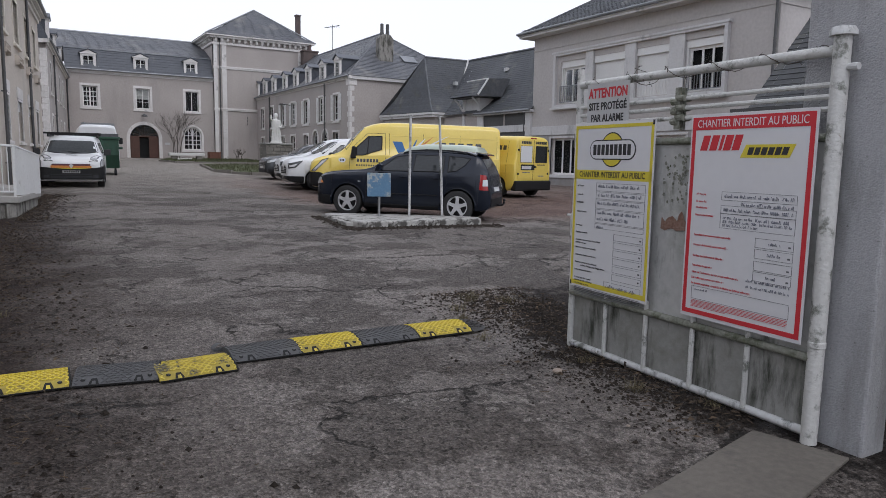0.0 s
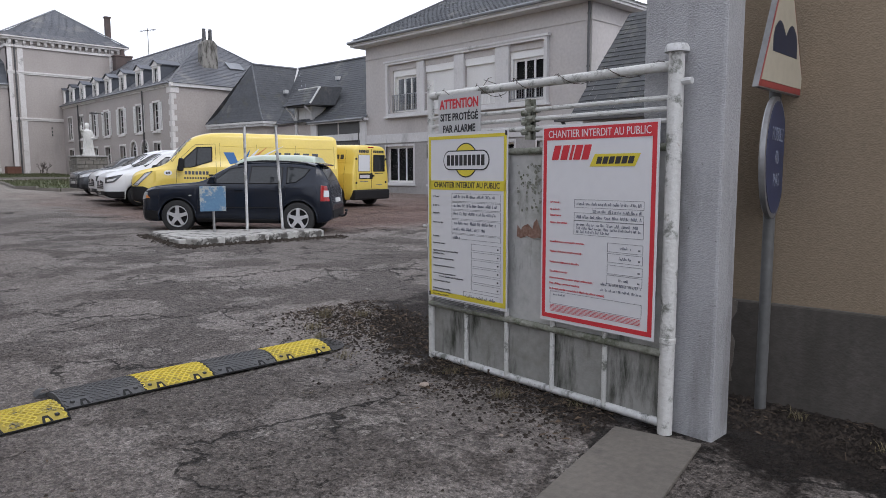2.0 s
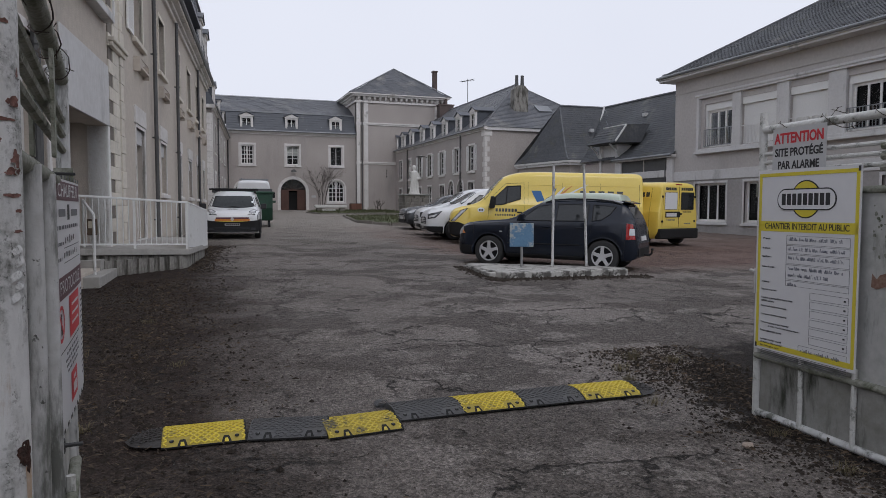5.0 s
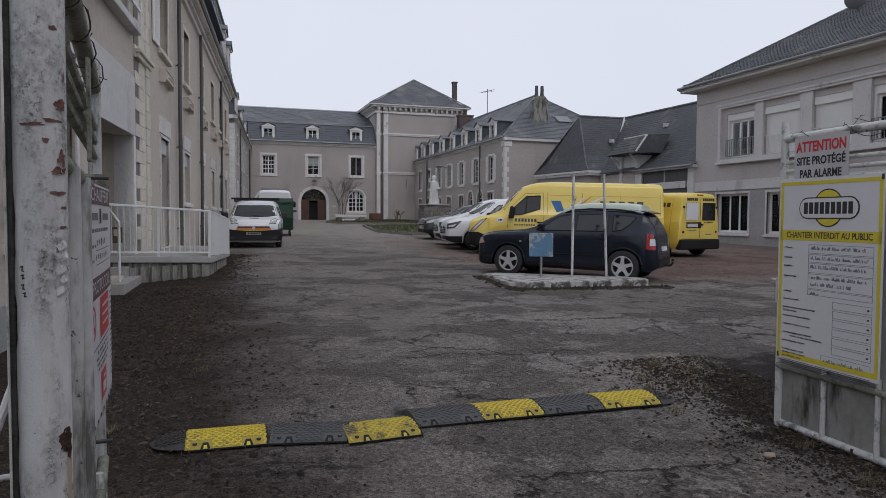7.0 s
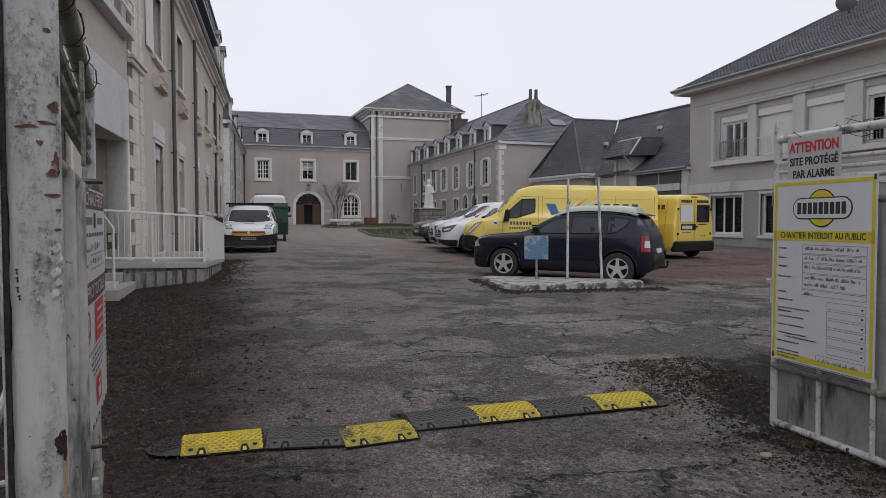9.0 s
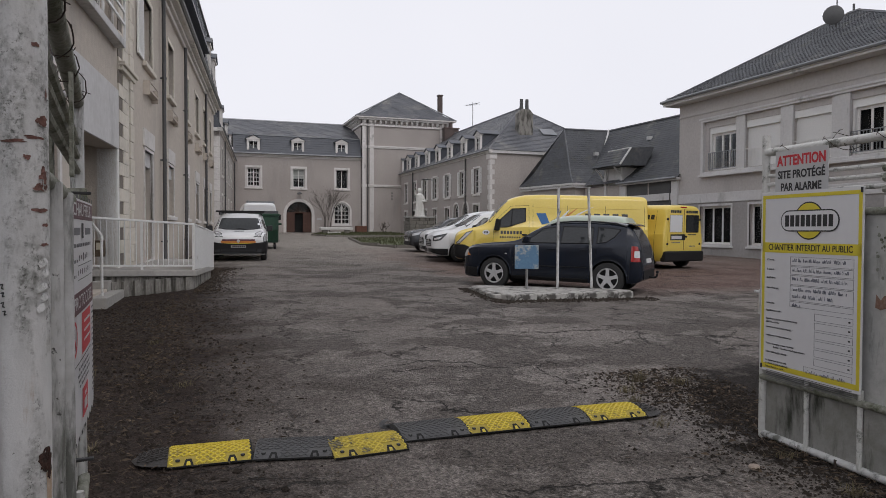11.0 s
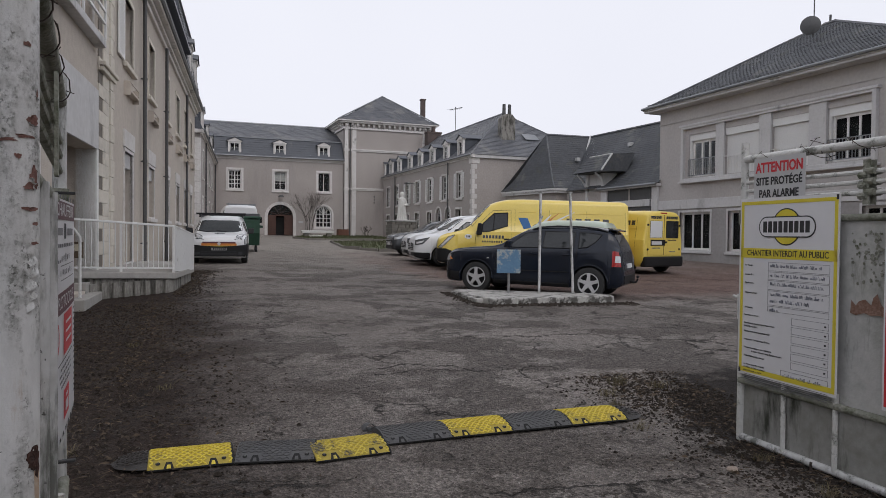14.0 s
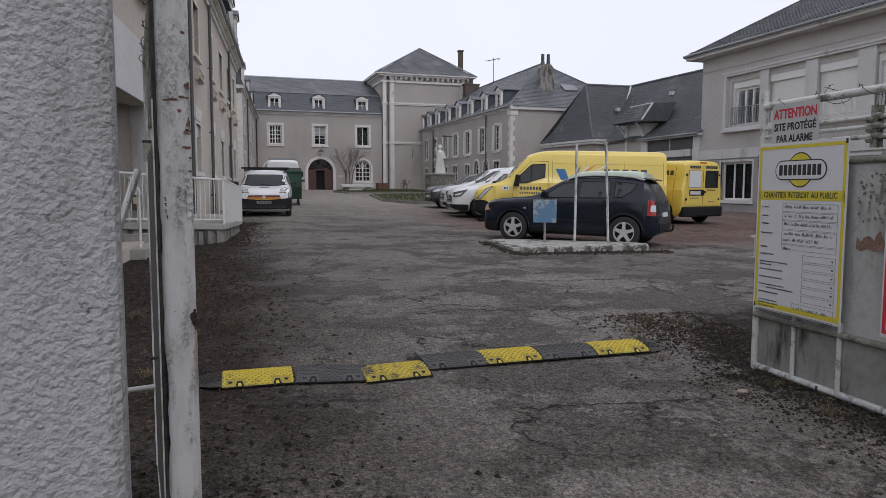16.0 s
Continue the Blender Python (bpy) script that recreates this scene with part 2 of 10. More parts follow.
def post_paint():
    """White gloss paint on the gate post: dense specks of dirt in ragged upright bands, scratches and thin rust runs."""
    m = bpy.data.materials.new("speckled_post_paint")
    m.use_nodes = True
    n, l = m.node_tree.nodes, m.node_tree.links
    p = n["Principled BSDF"]
    co = n.new("ShaderNodeTexCoord").outputs["Object"]

    def spots(scale, lo, hi, stretch=1.0, detail=8.0, rough=0.68):
        mp, t, r = n.new("ShaderNodeMapping"), n.new("ShaderNodeTexNoise"), n.new("ShaderNodeMapRange")
        mp.inputs["Scale"].default_value = (1.0, 1.0, stretch)
        l.new(co, mp.inputs["Vector"])
        l.new(mp.outputs[0], t.inputs["Vector"])
        t.inputs["Scale"].default_value, t.inputs["Detail"].default_value, t.inputs["Roughness"].default_value = scale, detail, rough
        r.inputs["From Min"].default_value, r.inputs["From Max"].default_value = lo, hi
        l.new(t.outputs["Fac"], r.inputs["Value"])
        return r.outputs[0]

    def product(a, b):
        x = n.new("ShaderNodeMath")
        x.operation = "MULTIPLY"
        l.new(a, x.inputs[0])
        l.new(b, x.inputs[1])
        return x.outputs[0]

    def over(col, mask, tone):
        x = n.new("ShaderNodeMix")
        x.data_type = "RGBA"
        l.new(mask, x.inputs["Factor"])
        l.new(col, x.inputs["A"])
        x.inputs["B"].default_value = (*tone, 1)
        return x.outputs["Result"]

    base = n.new("ShaderNodeRGB")
    base.outputs[0].default_value = (0.72, 0.72, 0.715, 1)
    col = over(base.outputs[0], spots(9, 0.42, 0.68, 0.4), (0.50, 0.50, 0.49))
    band = spots(11, 0.50, 0.62, 0.32, 5.0)
    col = over(col, product(band, spots(70, 0.42, 0.60)), (0.20, 0.20, 0.185))
    col = over(col, product(band, spots(150, 0.55, 0.62)), (0.09, 0.092, 0.082))
    col = over(col, spots(48, 0.68, 0.70), (0.09, 0.085, 0.075))
    col = over(col, product(spots(22, 0.60, 0.70, 0.12), spots(90, 0.40, 0.6)), (0.36, 0.24, 0.15))
    l.new(col, p.inputs["Base Color"])
    p.inputs["Roughness"].default_value = 0.5
    bp = n.new("ShaderNodeBump")
    bp.inputs["Strength"].default_value, bp.inputs["Distance"].default_value = 0.22, 0.01
    l.new(spots(60, 0.3, 0.7), bp.inputs["Height"])
    l.new(bp.outputs["Normal"], p.inputs["Normal"])
    return m


POST_PAINT = post_paint()
# near-black for mould and painted-in shade on the gate post's left side
MOULD_SHADE = mat("black_mould_and_shade", (0.06, 0.06, 0.055), (0.018, 0.018, 0.017), 0.9, big=5, small=40, bump=0.5, bump_scale=60, stain=(0.22, 0.22, 0.20), stain_scale=14, stain_edge=(0.60, 0.70))
RUST_RUN = mat("rust_run_on_paint", (0.42, 0.29, 0.19), (0.52, 0.44, 0.36), 0.7, big=20, small=90, bump=0.1)
DEEP_RUST = mat("deep_rust_hole", (0.070, 0.028, 0.018), (0.028, 0.016, 0.012), 0.95, big=30, small=120, bump=0.8)
RED_PRIMER = mat("red_primer_rust", (0.235, 0.115, 0.095), (0.095, 0.05, 0.04), 0.9, big=30, small=90, bump=0.5)
FLAKED = mat("flaked_paint_patch", (0.30, 0.20, 0.16), (0.17, 0.085, 0.055), 0.9, big=8, small=60, bump=0.5)
POSTER = mat("white_poster_board", (0.665, 0.66, 0.67), (0.63, 0.625, 0.635), 0.4, bump=0.0)
BANNER_GREY = mat("light_grey_sign", (0.50, 0.50, 0.50), (0.46, 0.46, 0.46), 0.5, bump=0.0)
INK = mat("black_ink", (0.03, 0.03, 0.032), (0.025, 0.025, 0.026), 0.6, bump=0)
GREY_INK = mat("grey_ink", (0.16, 0.16, 0.17), (0.13, 0.13, 0.14), 0.6, bump=0)
BLUE_INK = mat("pen_ink", (0.10, 0.11, 0.16), (0.08, 0.09, 0.13), 0.6, bump=0)
PRINT_YELLOW = mat("yellow_print", (0.66, 0.55, 0.05), (0.60, 0.49, 0.04), 0.45, bump=0)
PRINT_RED = mat("red_print", (0.58, 0.035, 0.045), (0.52, 0.03, 0.04), 0.45, bump=0)
FADED_RED = mat("faded_red_border", (0.34, 0.055, 0.045), (0.24, 0.045, 0.04), 0.5, big=6, small=40, bump=0)
PRINT_PLUM = mat("plum_print", (0.11, 0.035, 0.05), (0.09, 0.03, 0.04), 0.5, bump=0)
SIGN_BLUE = mat("traffic_blue", (0.030, 0.044, 0.115), (0.026, 0.038, 0.095), 0.4, bump=0)
PICTO_NAVY = mat("navy_pictogram", (0.022, 0.03, 0.06), (0.018, 0.025, 0.05), 0.45, bump=0)
FADED_WHITE = mat("faded_white_lettering", (0.26, 0.28, 0.36), (0.20, 0.22, 0.29), 0.5, bump=0, small=60)
SIGN_CREAM = mat("aged_cream_sign", (0.50, 0.46, 0.36), (0.43, 0.39, 0.30), 0.45, bump=0)
SIGN_GREY = mat("galvanised_steel", (0.36, 0.36, 0.36), (0.27, 0.27, 0.27), 0.45, 0.7, small=30, bump=0.05)
POST_GREY = mat("dull_grey_post", (0.16, 0.16, 0.155), (0.11, 0.11, 0.105), 0.65, 0.2, bump=0.1)
RUBBER = mat("black_rubber", (0.088, 0.088, 0.090), (0.066, 0.066, 0.068), 0.7, big=3, small=40, bump=0.3, stain=(0.075, 0.07, 0.065), stain_scale=4, stain_edge=(0.5, 0.8))
YELLOW_BUMP = mat("yellow_rubber", (0.66, 0.52, 0.05), (0.52, 0.40, 0.035), 0.6, big=3, small=35, bump=0.2, stain=(0.20, 0.16, 0.05), stain_scale=7, stain_edge=(0.58, 0.72))
# darker yellow for the module body between the raised tread bars
YELLOW_GROOVE = mat("darker_yellow_rubber", (0.40, 0.31, 0.045), (0.27, 0.21, 0.035), 0.75, big=3, small=35, bump=0.2, stain=(0.10, 0.085, 0.05), stain_scale=7, stain_edge=(0.54, 0.70))
YELLOW_WORN = mat("worn_yellow_rubber", (0.60, 0.48, 0.06), (0.46, 0.36, 0.05), 0.65, big=3, small=35, bump=0.2, stain=(0.10, 0.09, 0.06), stain_scale=8, stain_edge=(0.52, 0.60))
TYRE = mat("tyre_rubber", (0.028, 0.028, 0.028), (0.02, 0.02, 0.02), 0.85, bump=0.2)
ALLOY = mat("silver_alloy", (0.62, 0.62, 0.63), (0.52, 0.52, 0.53), 0.35, 0.35, bump=0)
NAVY = mat("dark_navy_car_paint", (0.011, 0.015, 0.025), (0.009, 0.012, 0.020), 0.22, big=2, bump=0, coat=0.15, spec=0.3)
VAN_YELLOW = mat("yellow_van_paint", (0.76, 0.58, 0.12), (0.70, 0.53, 0.10), 0.3, big=1, bump=0, coat=0.4)
VAN_WHITE = mat("white_van_paint", (0.70, 0.71, 0.72), (0.66, 0.67, 0.68), 0.28, big=1, bump=0, coat=0.4)
PALE_GREEN = mat("pale_green_car_paint", (0.42, 0.48, 0.40), (0.38, 0.44, 0.36), 0.28, big=1, bump=0, coat=0.4)
DARK_GREY_CAR = mat("dark_grey_car_paint", (0.05, 0.053, 0.058), (0.04, 0.043, 0.047), 0.25, big=1, bump=0, coat=0.5)
CAR_GLASS = mat("tinted_car_glass", (0.030, 0.033, 0.035), (0.016, 0.018, 0.019), 0.05, bump=0, spec=0.5)
SCREEN_GLASS = mat("windscreen_glass", (0.045, 0.05, 0.052), (0.028, 0.031, 0.032), 0.05, bump=0, spec=0.2)
BLACK_PLASTIC = mat("black_plastic", (0.016, 0.016, 0.017), (0.012, 0.012, 0.013), 0.6, bump=0.05, spec=0.25)
STEEL_BACK = mat("bare_brown_steel", (0.075, 0.064, 0.055), (0.045, 0.038, 0.033), 0.75, big=3, small=30, bump=0.1)
RENDER_LIGHT = mat("light_grey_roughcast", (0.50, 0.472, 0.453), (0.405, 0.38, 0.363), 0.95, big=0.35, small=9, bump=0.5, bump_scale=45, stain=(0.347, 0.325, 0.309), stain_scale=0.5, stain_edge=(0.55, 0.85), streak=True)
LAMP_RED = mat("red_lamp_lens", (0.34, 0.015, 0.015), (0.28, 0.01, 0.01), 0.15, bump=0, coat=0.5)
LAMP_DARK = mat("smoked_lamp_lens", (0.10, 0.105, 0.11), (0.05, 0.052, 0.055), 0.12, 0.2, bump=0, coat=0.6)
LAMP_CLEAR = mat("clear_lamp_lens", (0.55, 0.56, 0.57), (0.40, 0.41, 0.42), 0.12, 0.3, bump=0, coat=0.6)
STRIPE_ORANGE = mat("orange_stripe", (0.60, 0.22, 0.05), (0.55, 0.19, 0.04), 0.4, bump=0)
STRIPE_BLUE = mat("blue_decal", (0.03, 0.14, 0.36), (0.03, 0.12, 0.32), 0.4, bump=0)
PLATE_WHITE = mat("plate_white", (0.60, 0.60, 0.60), (0.55, 0.55, 0.55), 0.4, bump=0)
BIN_GREEN = mat("green_container_paint", (0.022, 0.075, 0.045), (0.015, 0.052, 0.032), 0.55, big=1.5, small=10, bump=0.1, stain=(0.04, 0.05, 0.04), stain_scale=2)
RAIL_WHITE = mat("white_painted_steel", (0.70, 0.70, 0.69), (0.60, 0.60, 0.58), 0.45, bump=0.05, stain=(0.35, 0.33, 0.30), stain_scale=4, stain_edge=(0.62, 0.72))
STATUE_STONE = mat("white_statue_stone", (0.66, 0.65, 0.62), (0.52, 0.51, 0.48), 0.85, big=2, small=12, bump=0.2)
EARTH = mat("dark_earth", (0.050, 0.041, 0.034), (0.024, 0.020, 0.017), 1.0, big=3, small=30, bump=0.9, bump_scale=30, per_piece=0.3, spec=0.1)
LITTER = mat("dead_leaves_and_twigs", (0.12, 0.085, 0.055), (0.055, 0.04, 0.028), 0.95, big=3, small=30, bump=0.3, per_piece=0.4)
GRAVEL = mat("loose_gravel", (0.15, 0.14, 0.13), (0.07, 0.067, 0.062), 0.95, big=3, small=30, bump=0.3, per_piece=0.4)
PEBBLE = mat("pale_stone", (0.36, 0.30, 0.25), (0.27, 0.22, 0.18), 0.9, big=10, small=60, bump=0.3)
GRASS = mat("winter_grass", (0.085, 0.10, 0.04), (0.06, 0.062, 0.032), 0.95, big=0.8, small=8, bump=0.3, per_piece=0.35, stain=(0.11, 0.085, 0.05), stain_scale=0.7)
BARK = mat("bare_bark", (0.085, 0.07, 0.06), (0.05, 0.042, 0.036), 0.95, bump=0.4)
FADED_BLUE = mat("faded_blue_panel", (0.11, 0.22, 0.34), (0.08, 0.17, 0.28), 0.45, big=4, small=20, bump=0, stain=(0.36, 0.38, 0.37), stain_scale=2.6, stain_edge=(0.52, 0.57))
WIRE = mat("rusty_barbed_wire", (0.08, 0.06, 0.05), (0.05, 0.04, 0.035), 0.8, 0.4, bump=0)
CURTAIN = mat("pale_blind", (0.48, 0.48, 0.46), (0.40, 0.40, 0.38), 0.8, bump=0.1)


def asphalt():
    """Worn tarmac: grey with fine stone, damp dark patches, pale worn ones, cracks, and the reddish parking ground."""
    m = bpy.data.materials.new("worn_asphalt")
    m.use_nodes = True
    n, l = m.node_tree.nodes, m.node_tree.links
    p = n["Principled BSDF"]
    co = n.new("ShaderNodeTexCoord").outputs["Object"]

    def noise_at(scale, detail=6.0, rough=0.6, vec=None):
        t = n.new("ShaderNodeTexNoise")
        t.inputs["Scale"].default_value, t.inputs["Detail"].default_value, t.inputs["Roughness"].default_value = scale, detail, rough
        l.new(vec or co, t.inputs["Vector"])
        return t

    def ranged(sock, lo, hi, a=0.0, b=1.0):
        r = n.new("ShaderNodeMapRange")
        for k, v in zip(("From Min", "From Max", "To Min", "To Max"), (lo, hi, a, b)):
            r.inputs[k].default_value = v
        l.new(sock, r.inputs["Value"])
        return r.outputs[0]

    def mixed(f, a, b, how="MIX"):
        x = n.new("ShaderNodeMix")
        x.data_type, x.blend_type = "RGBA", how
        for k, v in (("Factor", f), ("A", a), ("B", b)):
            if isinstance(v, (tuple, float)):
                x.inputs[k].default_value = (*v, 1) if isinstance(v, tuple) else v
            else:
                l.new(v, x.inputs[k])
        return x.outputs["Result"]

    def times(a, b):
        x = n.new("ShaderNodeMath")
        x.operation = "MULTIPLY"
        for k, v in ((0, a), (1, b)):
            if isinstance(v, float):
                x.inputs[k].default_value = v
            else:
                l.new(v, x.inputs[k])
        return x.outputs[0]

    # two coats: a smooth pale one, worn through in ragged patches to a coarse dark one
    jag = n.new("ShaderNodeVectorMath")
    jag.operation = "MULTIPLY_ADD"
    l.new(noise_at(7.0, 6, 0.7).outputs["Color"], jag.inputs[0])
    jag.inputs[1].default_value = (0.22, 0.22, 0.0)
    l.new(co, jag.inputs[2])
    ragged = jag.outputs[0]
    col = mixed(ranged(noise_at(0.35).outputs["Fac"], 0.38, 0.64), (0.165, 0.147, 0.134), (0.232, 0.208, 0.19))
    worn = noise_at(0.62, 9, 0.62, ragged).outputs["Fac"]
    coarse_zone = ranged(worn, 0.505, 0.535)
    col = mixed(times(coarse_zone, 0.9), col, (0.108, 0.094, 0.084))
    flake = noise_at(1.15, 9, 0.66, ragged).outputs["Fac"]
    # dark rim round the pale flakes paints the shade of their edge relief
    col = mixed(ranged(flake, 0.575, 0.60, 0, 0.8), col, (0.070, 0.061, 0.054))
    col = mixed(ranged(flake, 0.612, 0.625, 0, 0.7), col, (0.265, 0.242, 0.22))
    # reddish parking ground
    xyz = n.new("ShaderNodeSeparateXYZ")
    l.new(co, xyz.inputs[0])
    wob = noise_at(0.5, 4).outputs["Fac"]
    sx = n.new("ShaderNodeMath")
    sx.operation = "MULTIPLY_ADD"
    l.new(wob, sx.inputs[0])
    sx.inputs[1].default_value = 3.0
    l.new(xyz.outputs["X"], sx.inputs[2])
    red = times(times(ranged(sx.outputs[0], 7.6, 8.6), ranged(xyz.outputs["Y"], 12.5, 14.5)), ranged(xyz.outputs["Y"], 36.0, 31.0))
    col = mixed(times(red, 0.8), col, (0.155, 0.098, 0.083))
    # paler beige blended in from y 18 to 36
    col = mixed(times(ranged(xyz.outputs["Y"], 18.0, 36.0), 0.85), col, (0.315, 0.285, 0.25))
    # earth washed along the sides
    left = ranged(sx.outputs[0], 2.9, 1.6)
    left = times(left, ranged(xyz.outputs["Y"], 25.0, 17.0))
    left = times(left, ranged(xyz.outputs["Y"], 2.6, 5.0, 0.45, 1.0))
    col = mixed(times(left, ranged(noise_at(2.2, 8, 0.7).outputs["Fac"], 0.14, 0.34)), col, (0.033, 0.0225, 0.0175))
    far = n.new("ShaderNodeMath")
    far.operation = "MAXIMUM"
    l.new(xyz.outputs["Y"], far.inputs[0])
    far.inputs[1].default_value = 5.0
    edge_x = n.new("ShaderNodeMath")
    edge_x.operation = "MULTIPLY_ADD"
    l.new(noise_at(1.3, 7, 0.65).outputs["Fac"], edge_x.inputs[0])
    edge_x.inputs[1].default_value = 1.1
    l.new(xyz.outputs["X"], edge_x.inputs[2])
    away = n.new("ShaderNodeMath")
    away.operation = "MULTIPLY_ADD"
    l.new(far.outputs[0], away.inputs[0])
    away.inputs[1].default_value = -0.75
    l.new(edge_x.outputs[0], away.inputs[2])
    fringe = n.new("ShaderNodeMath")
    fringe.operation = "MULTIPLY_ADD"
    l.new(noise_at(3.4, 9, 0.72).outputs["Fac"], fringe.inputs[0])
    fringe.inputs[1].default_value = 1.7
    l.new(away.outputs[0], fringe.inputs[2])
    y_end = n.new("ShaderNodeMath")
    y_end.operation = "MULTIPLY_ADD"
    l.new(noise_at(2.4, 9, 0.72).outputs["Fac"], y_end.inputs[0])
    y_end.inputs[1].default_value = -3.2
    l.new(xyz.outputs["Y"], y_end.inputs[2])
    right = times(ranged(fringe.outputs[0], 1.20, 1.38), ranged(y_end.outputs[0], 5.1, 4.6))
    col = mixed(right, col, (0.021, 0.0165, 0.0138))
    # stone grains
    grain = n.new("ShaderNodeTexVoronoi")
    grain.inputs["Scale"].default_value = 68
    l.new(co, grain.inputs["Vector"])
    flecks = n.new("ShaderNodeTexVoronoi")
    flecks.inputs["Scale"].default_value = 30
    l.new(co, flecks.inputs["Vector"])
    col = mixed(1.0, col, ranged(grain.outputs["Color"], 0.1, 0.9, 0.60, 1.40), "MULTIPLY")
    col = mixed(1.0, col, ranged(flecks.outputs["Color"], 0.1, 0.9, 0.78, 1.25), "MULTIPLY")
    grit = n.new("ShaderNodeTexVoronoi")
    grit.inputs["Scale"].default_value = 190
    l.new(co, grit.inputs["Vector"])
    col = mixed(1.0, col, ranged(grit.outputs["Color"], 0.1, 0.9, 0.66, 1.36), "MULTIPLY")
    pits = n.new("ShaderNodeTexVoronoi")
    pits.inputs["Scale"].default_value = 42
    l.new(ragged, pits.inputs["Vector"])
    pit = times(ranged(pits.outputs["Distance"], 0.42, 0.20), ranged(pits.outputs["Color"], 0.35, 0.60))
    pit = times(pit, ranged(worn, 0.46, 0.55, 0.25, 0.85))
    col = mixed(pit, col, mixed(1.0, col, (0.30, 0.29, 0.28), "MULTIPLY"))
    coarse = noise_at(30, 5, 0.75)
    col = mixed(ranged(coarse.outputs["Fac"], 0.34, 0.54, 0.65, 0.0), col, mixed(1.0, col, (0.40, 0.39, 0.38), "MULTIPLY"))
    # cracks
    warp = noise_at(1.6, 4)
    bend = n.new("ShaderNodeVectorMath")
    bend.operation = "MULTIPLY_ADD"
    l.new(warp.outputs["Color"], bend.inputs[0])
    bend.inputs[1].default_value = (0.9, 0.9, 0.0)
    l.new(ragged, bend.inputs[2])
    crack = n.new("ShaderNodeTexVoronoi")
    crack.feature = "DISTANCE_TO_EDGE"
    crack.inputs["Scale"].default_value = 0.9
    l.new(bend.outputs[0], crack.inputs["Vector"])
    line = ranged(crack.outputs["Distance"], 0.004, 0.013, 1.0, 0.0)
    line = times(line, ranged(noise_at(0.55, 5).outputs["Fac"], 0.47, 0.53))
    net = n.new("ShaderNodeTexVoronoi")
    net.feature = "DISTANCE_TO_EDGE"
    net.inputs["Scale"].default_value = 3.2
    l.new(bend.outputs[0], net.inputs["Vector"])
    fine = times(ranged(net.outputs["Distance"], 0.005, 0.022, 1.0, 0.0), ranged(noise_at(0.45, 6).outputs["Fac"], 0.56, 0.62))
    col = mixed(times(fine, 0.85), col, (0.03, 0.027, 0.025))
    col = mixed(times(line, 0.85), col, (0.02, 0.018, 0.016))
    l.new(col, p.inputs["Base Color"])
    l.new(ranged(noise_at(0.6, 5).outputs["Fac"], 0.35, 0.65, 0.97, 0.7), p.inputs["Roughness"])
    p.inputs["Specular IOR Level"].default_value = 0.2
    bp = n.new("ShaderNodeBump")
    bp.inputs["Strength"].default_value, bp.inputs["Distance"].default_value = 1.0, 0.014
    hs = n.new("ShaderNodeMath")
    hs.operation = "SUBTRACT"
    l.new(grain.outputs["Distance"], hs.inputs[0])
    deep = n.new("ShaderNodeMath")
    deep.operation = "ADD"
    l.new(times(line, 2.5), deep.inputs[0])
    l.new(times(pit, 1.2), deep.inputs[1])
    l.new(deep.outputs[0], hs.inputs[1])
    l.new(hs.outputs[0], bp.inputs["Height"])
    l.new(bp.outputs["Normal"], p.inputs["Normal"])
    return m


ASPHALT = asphalt()


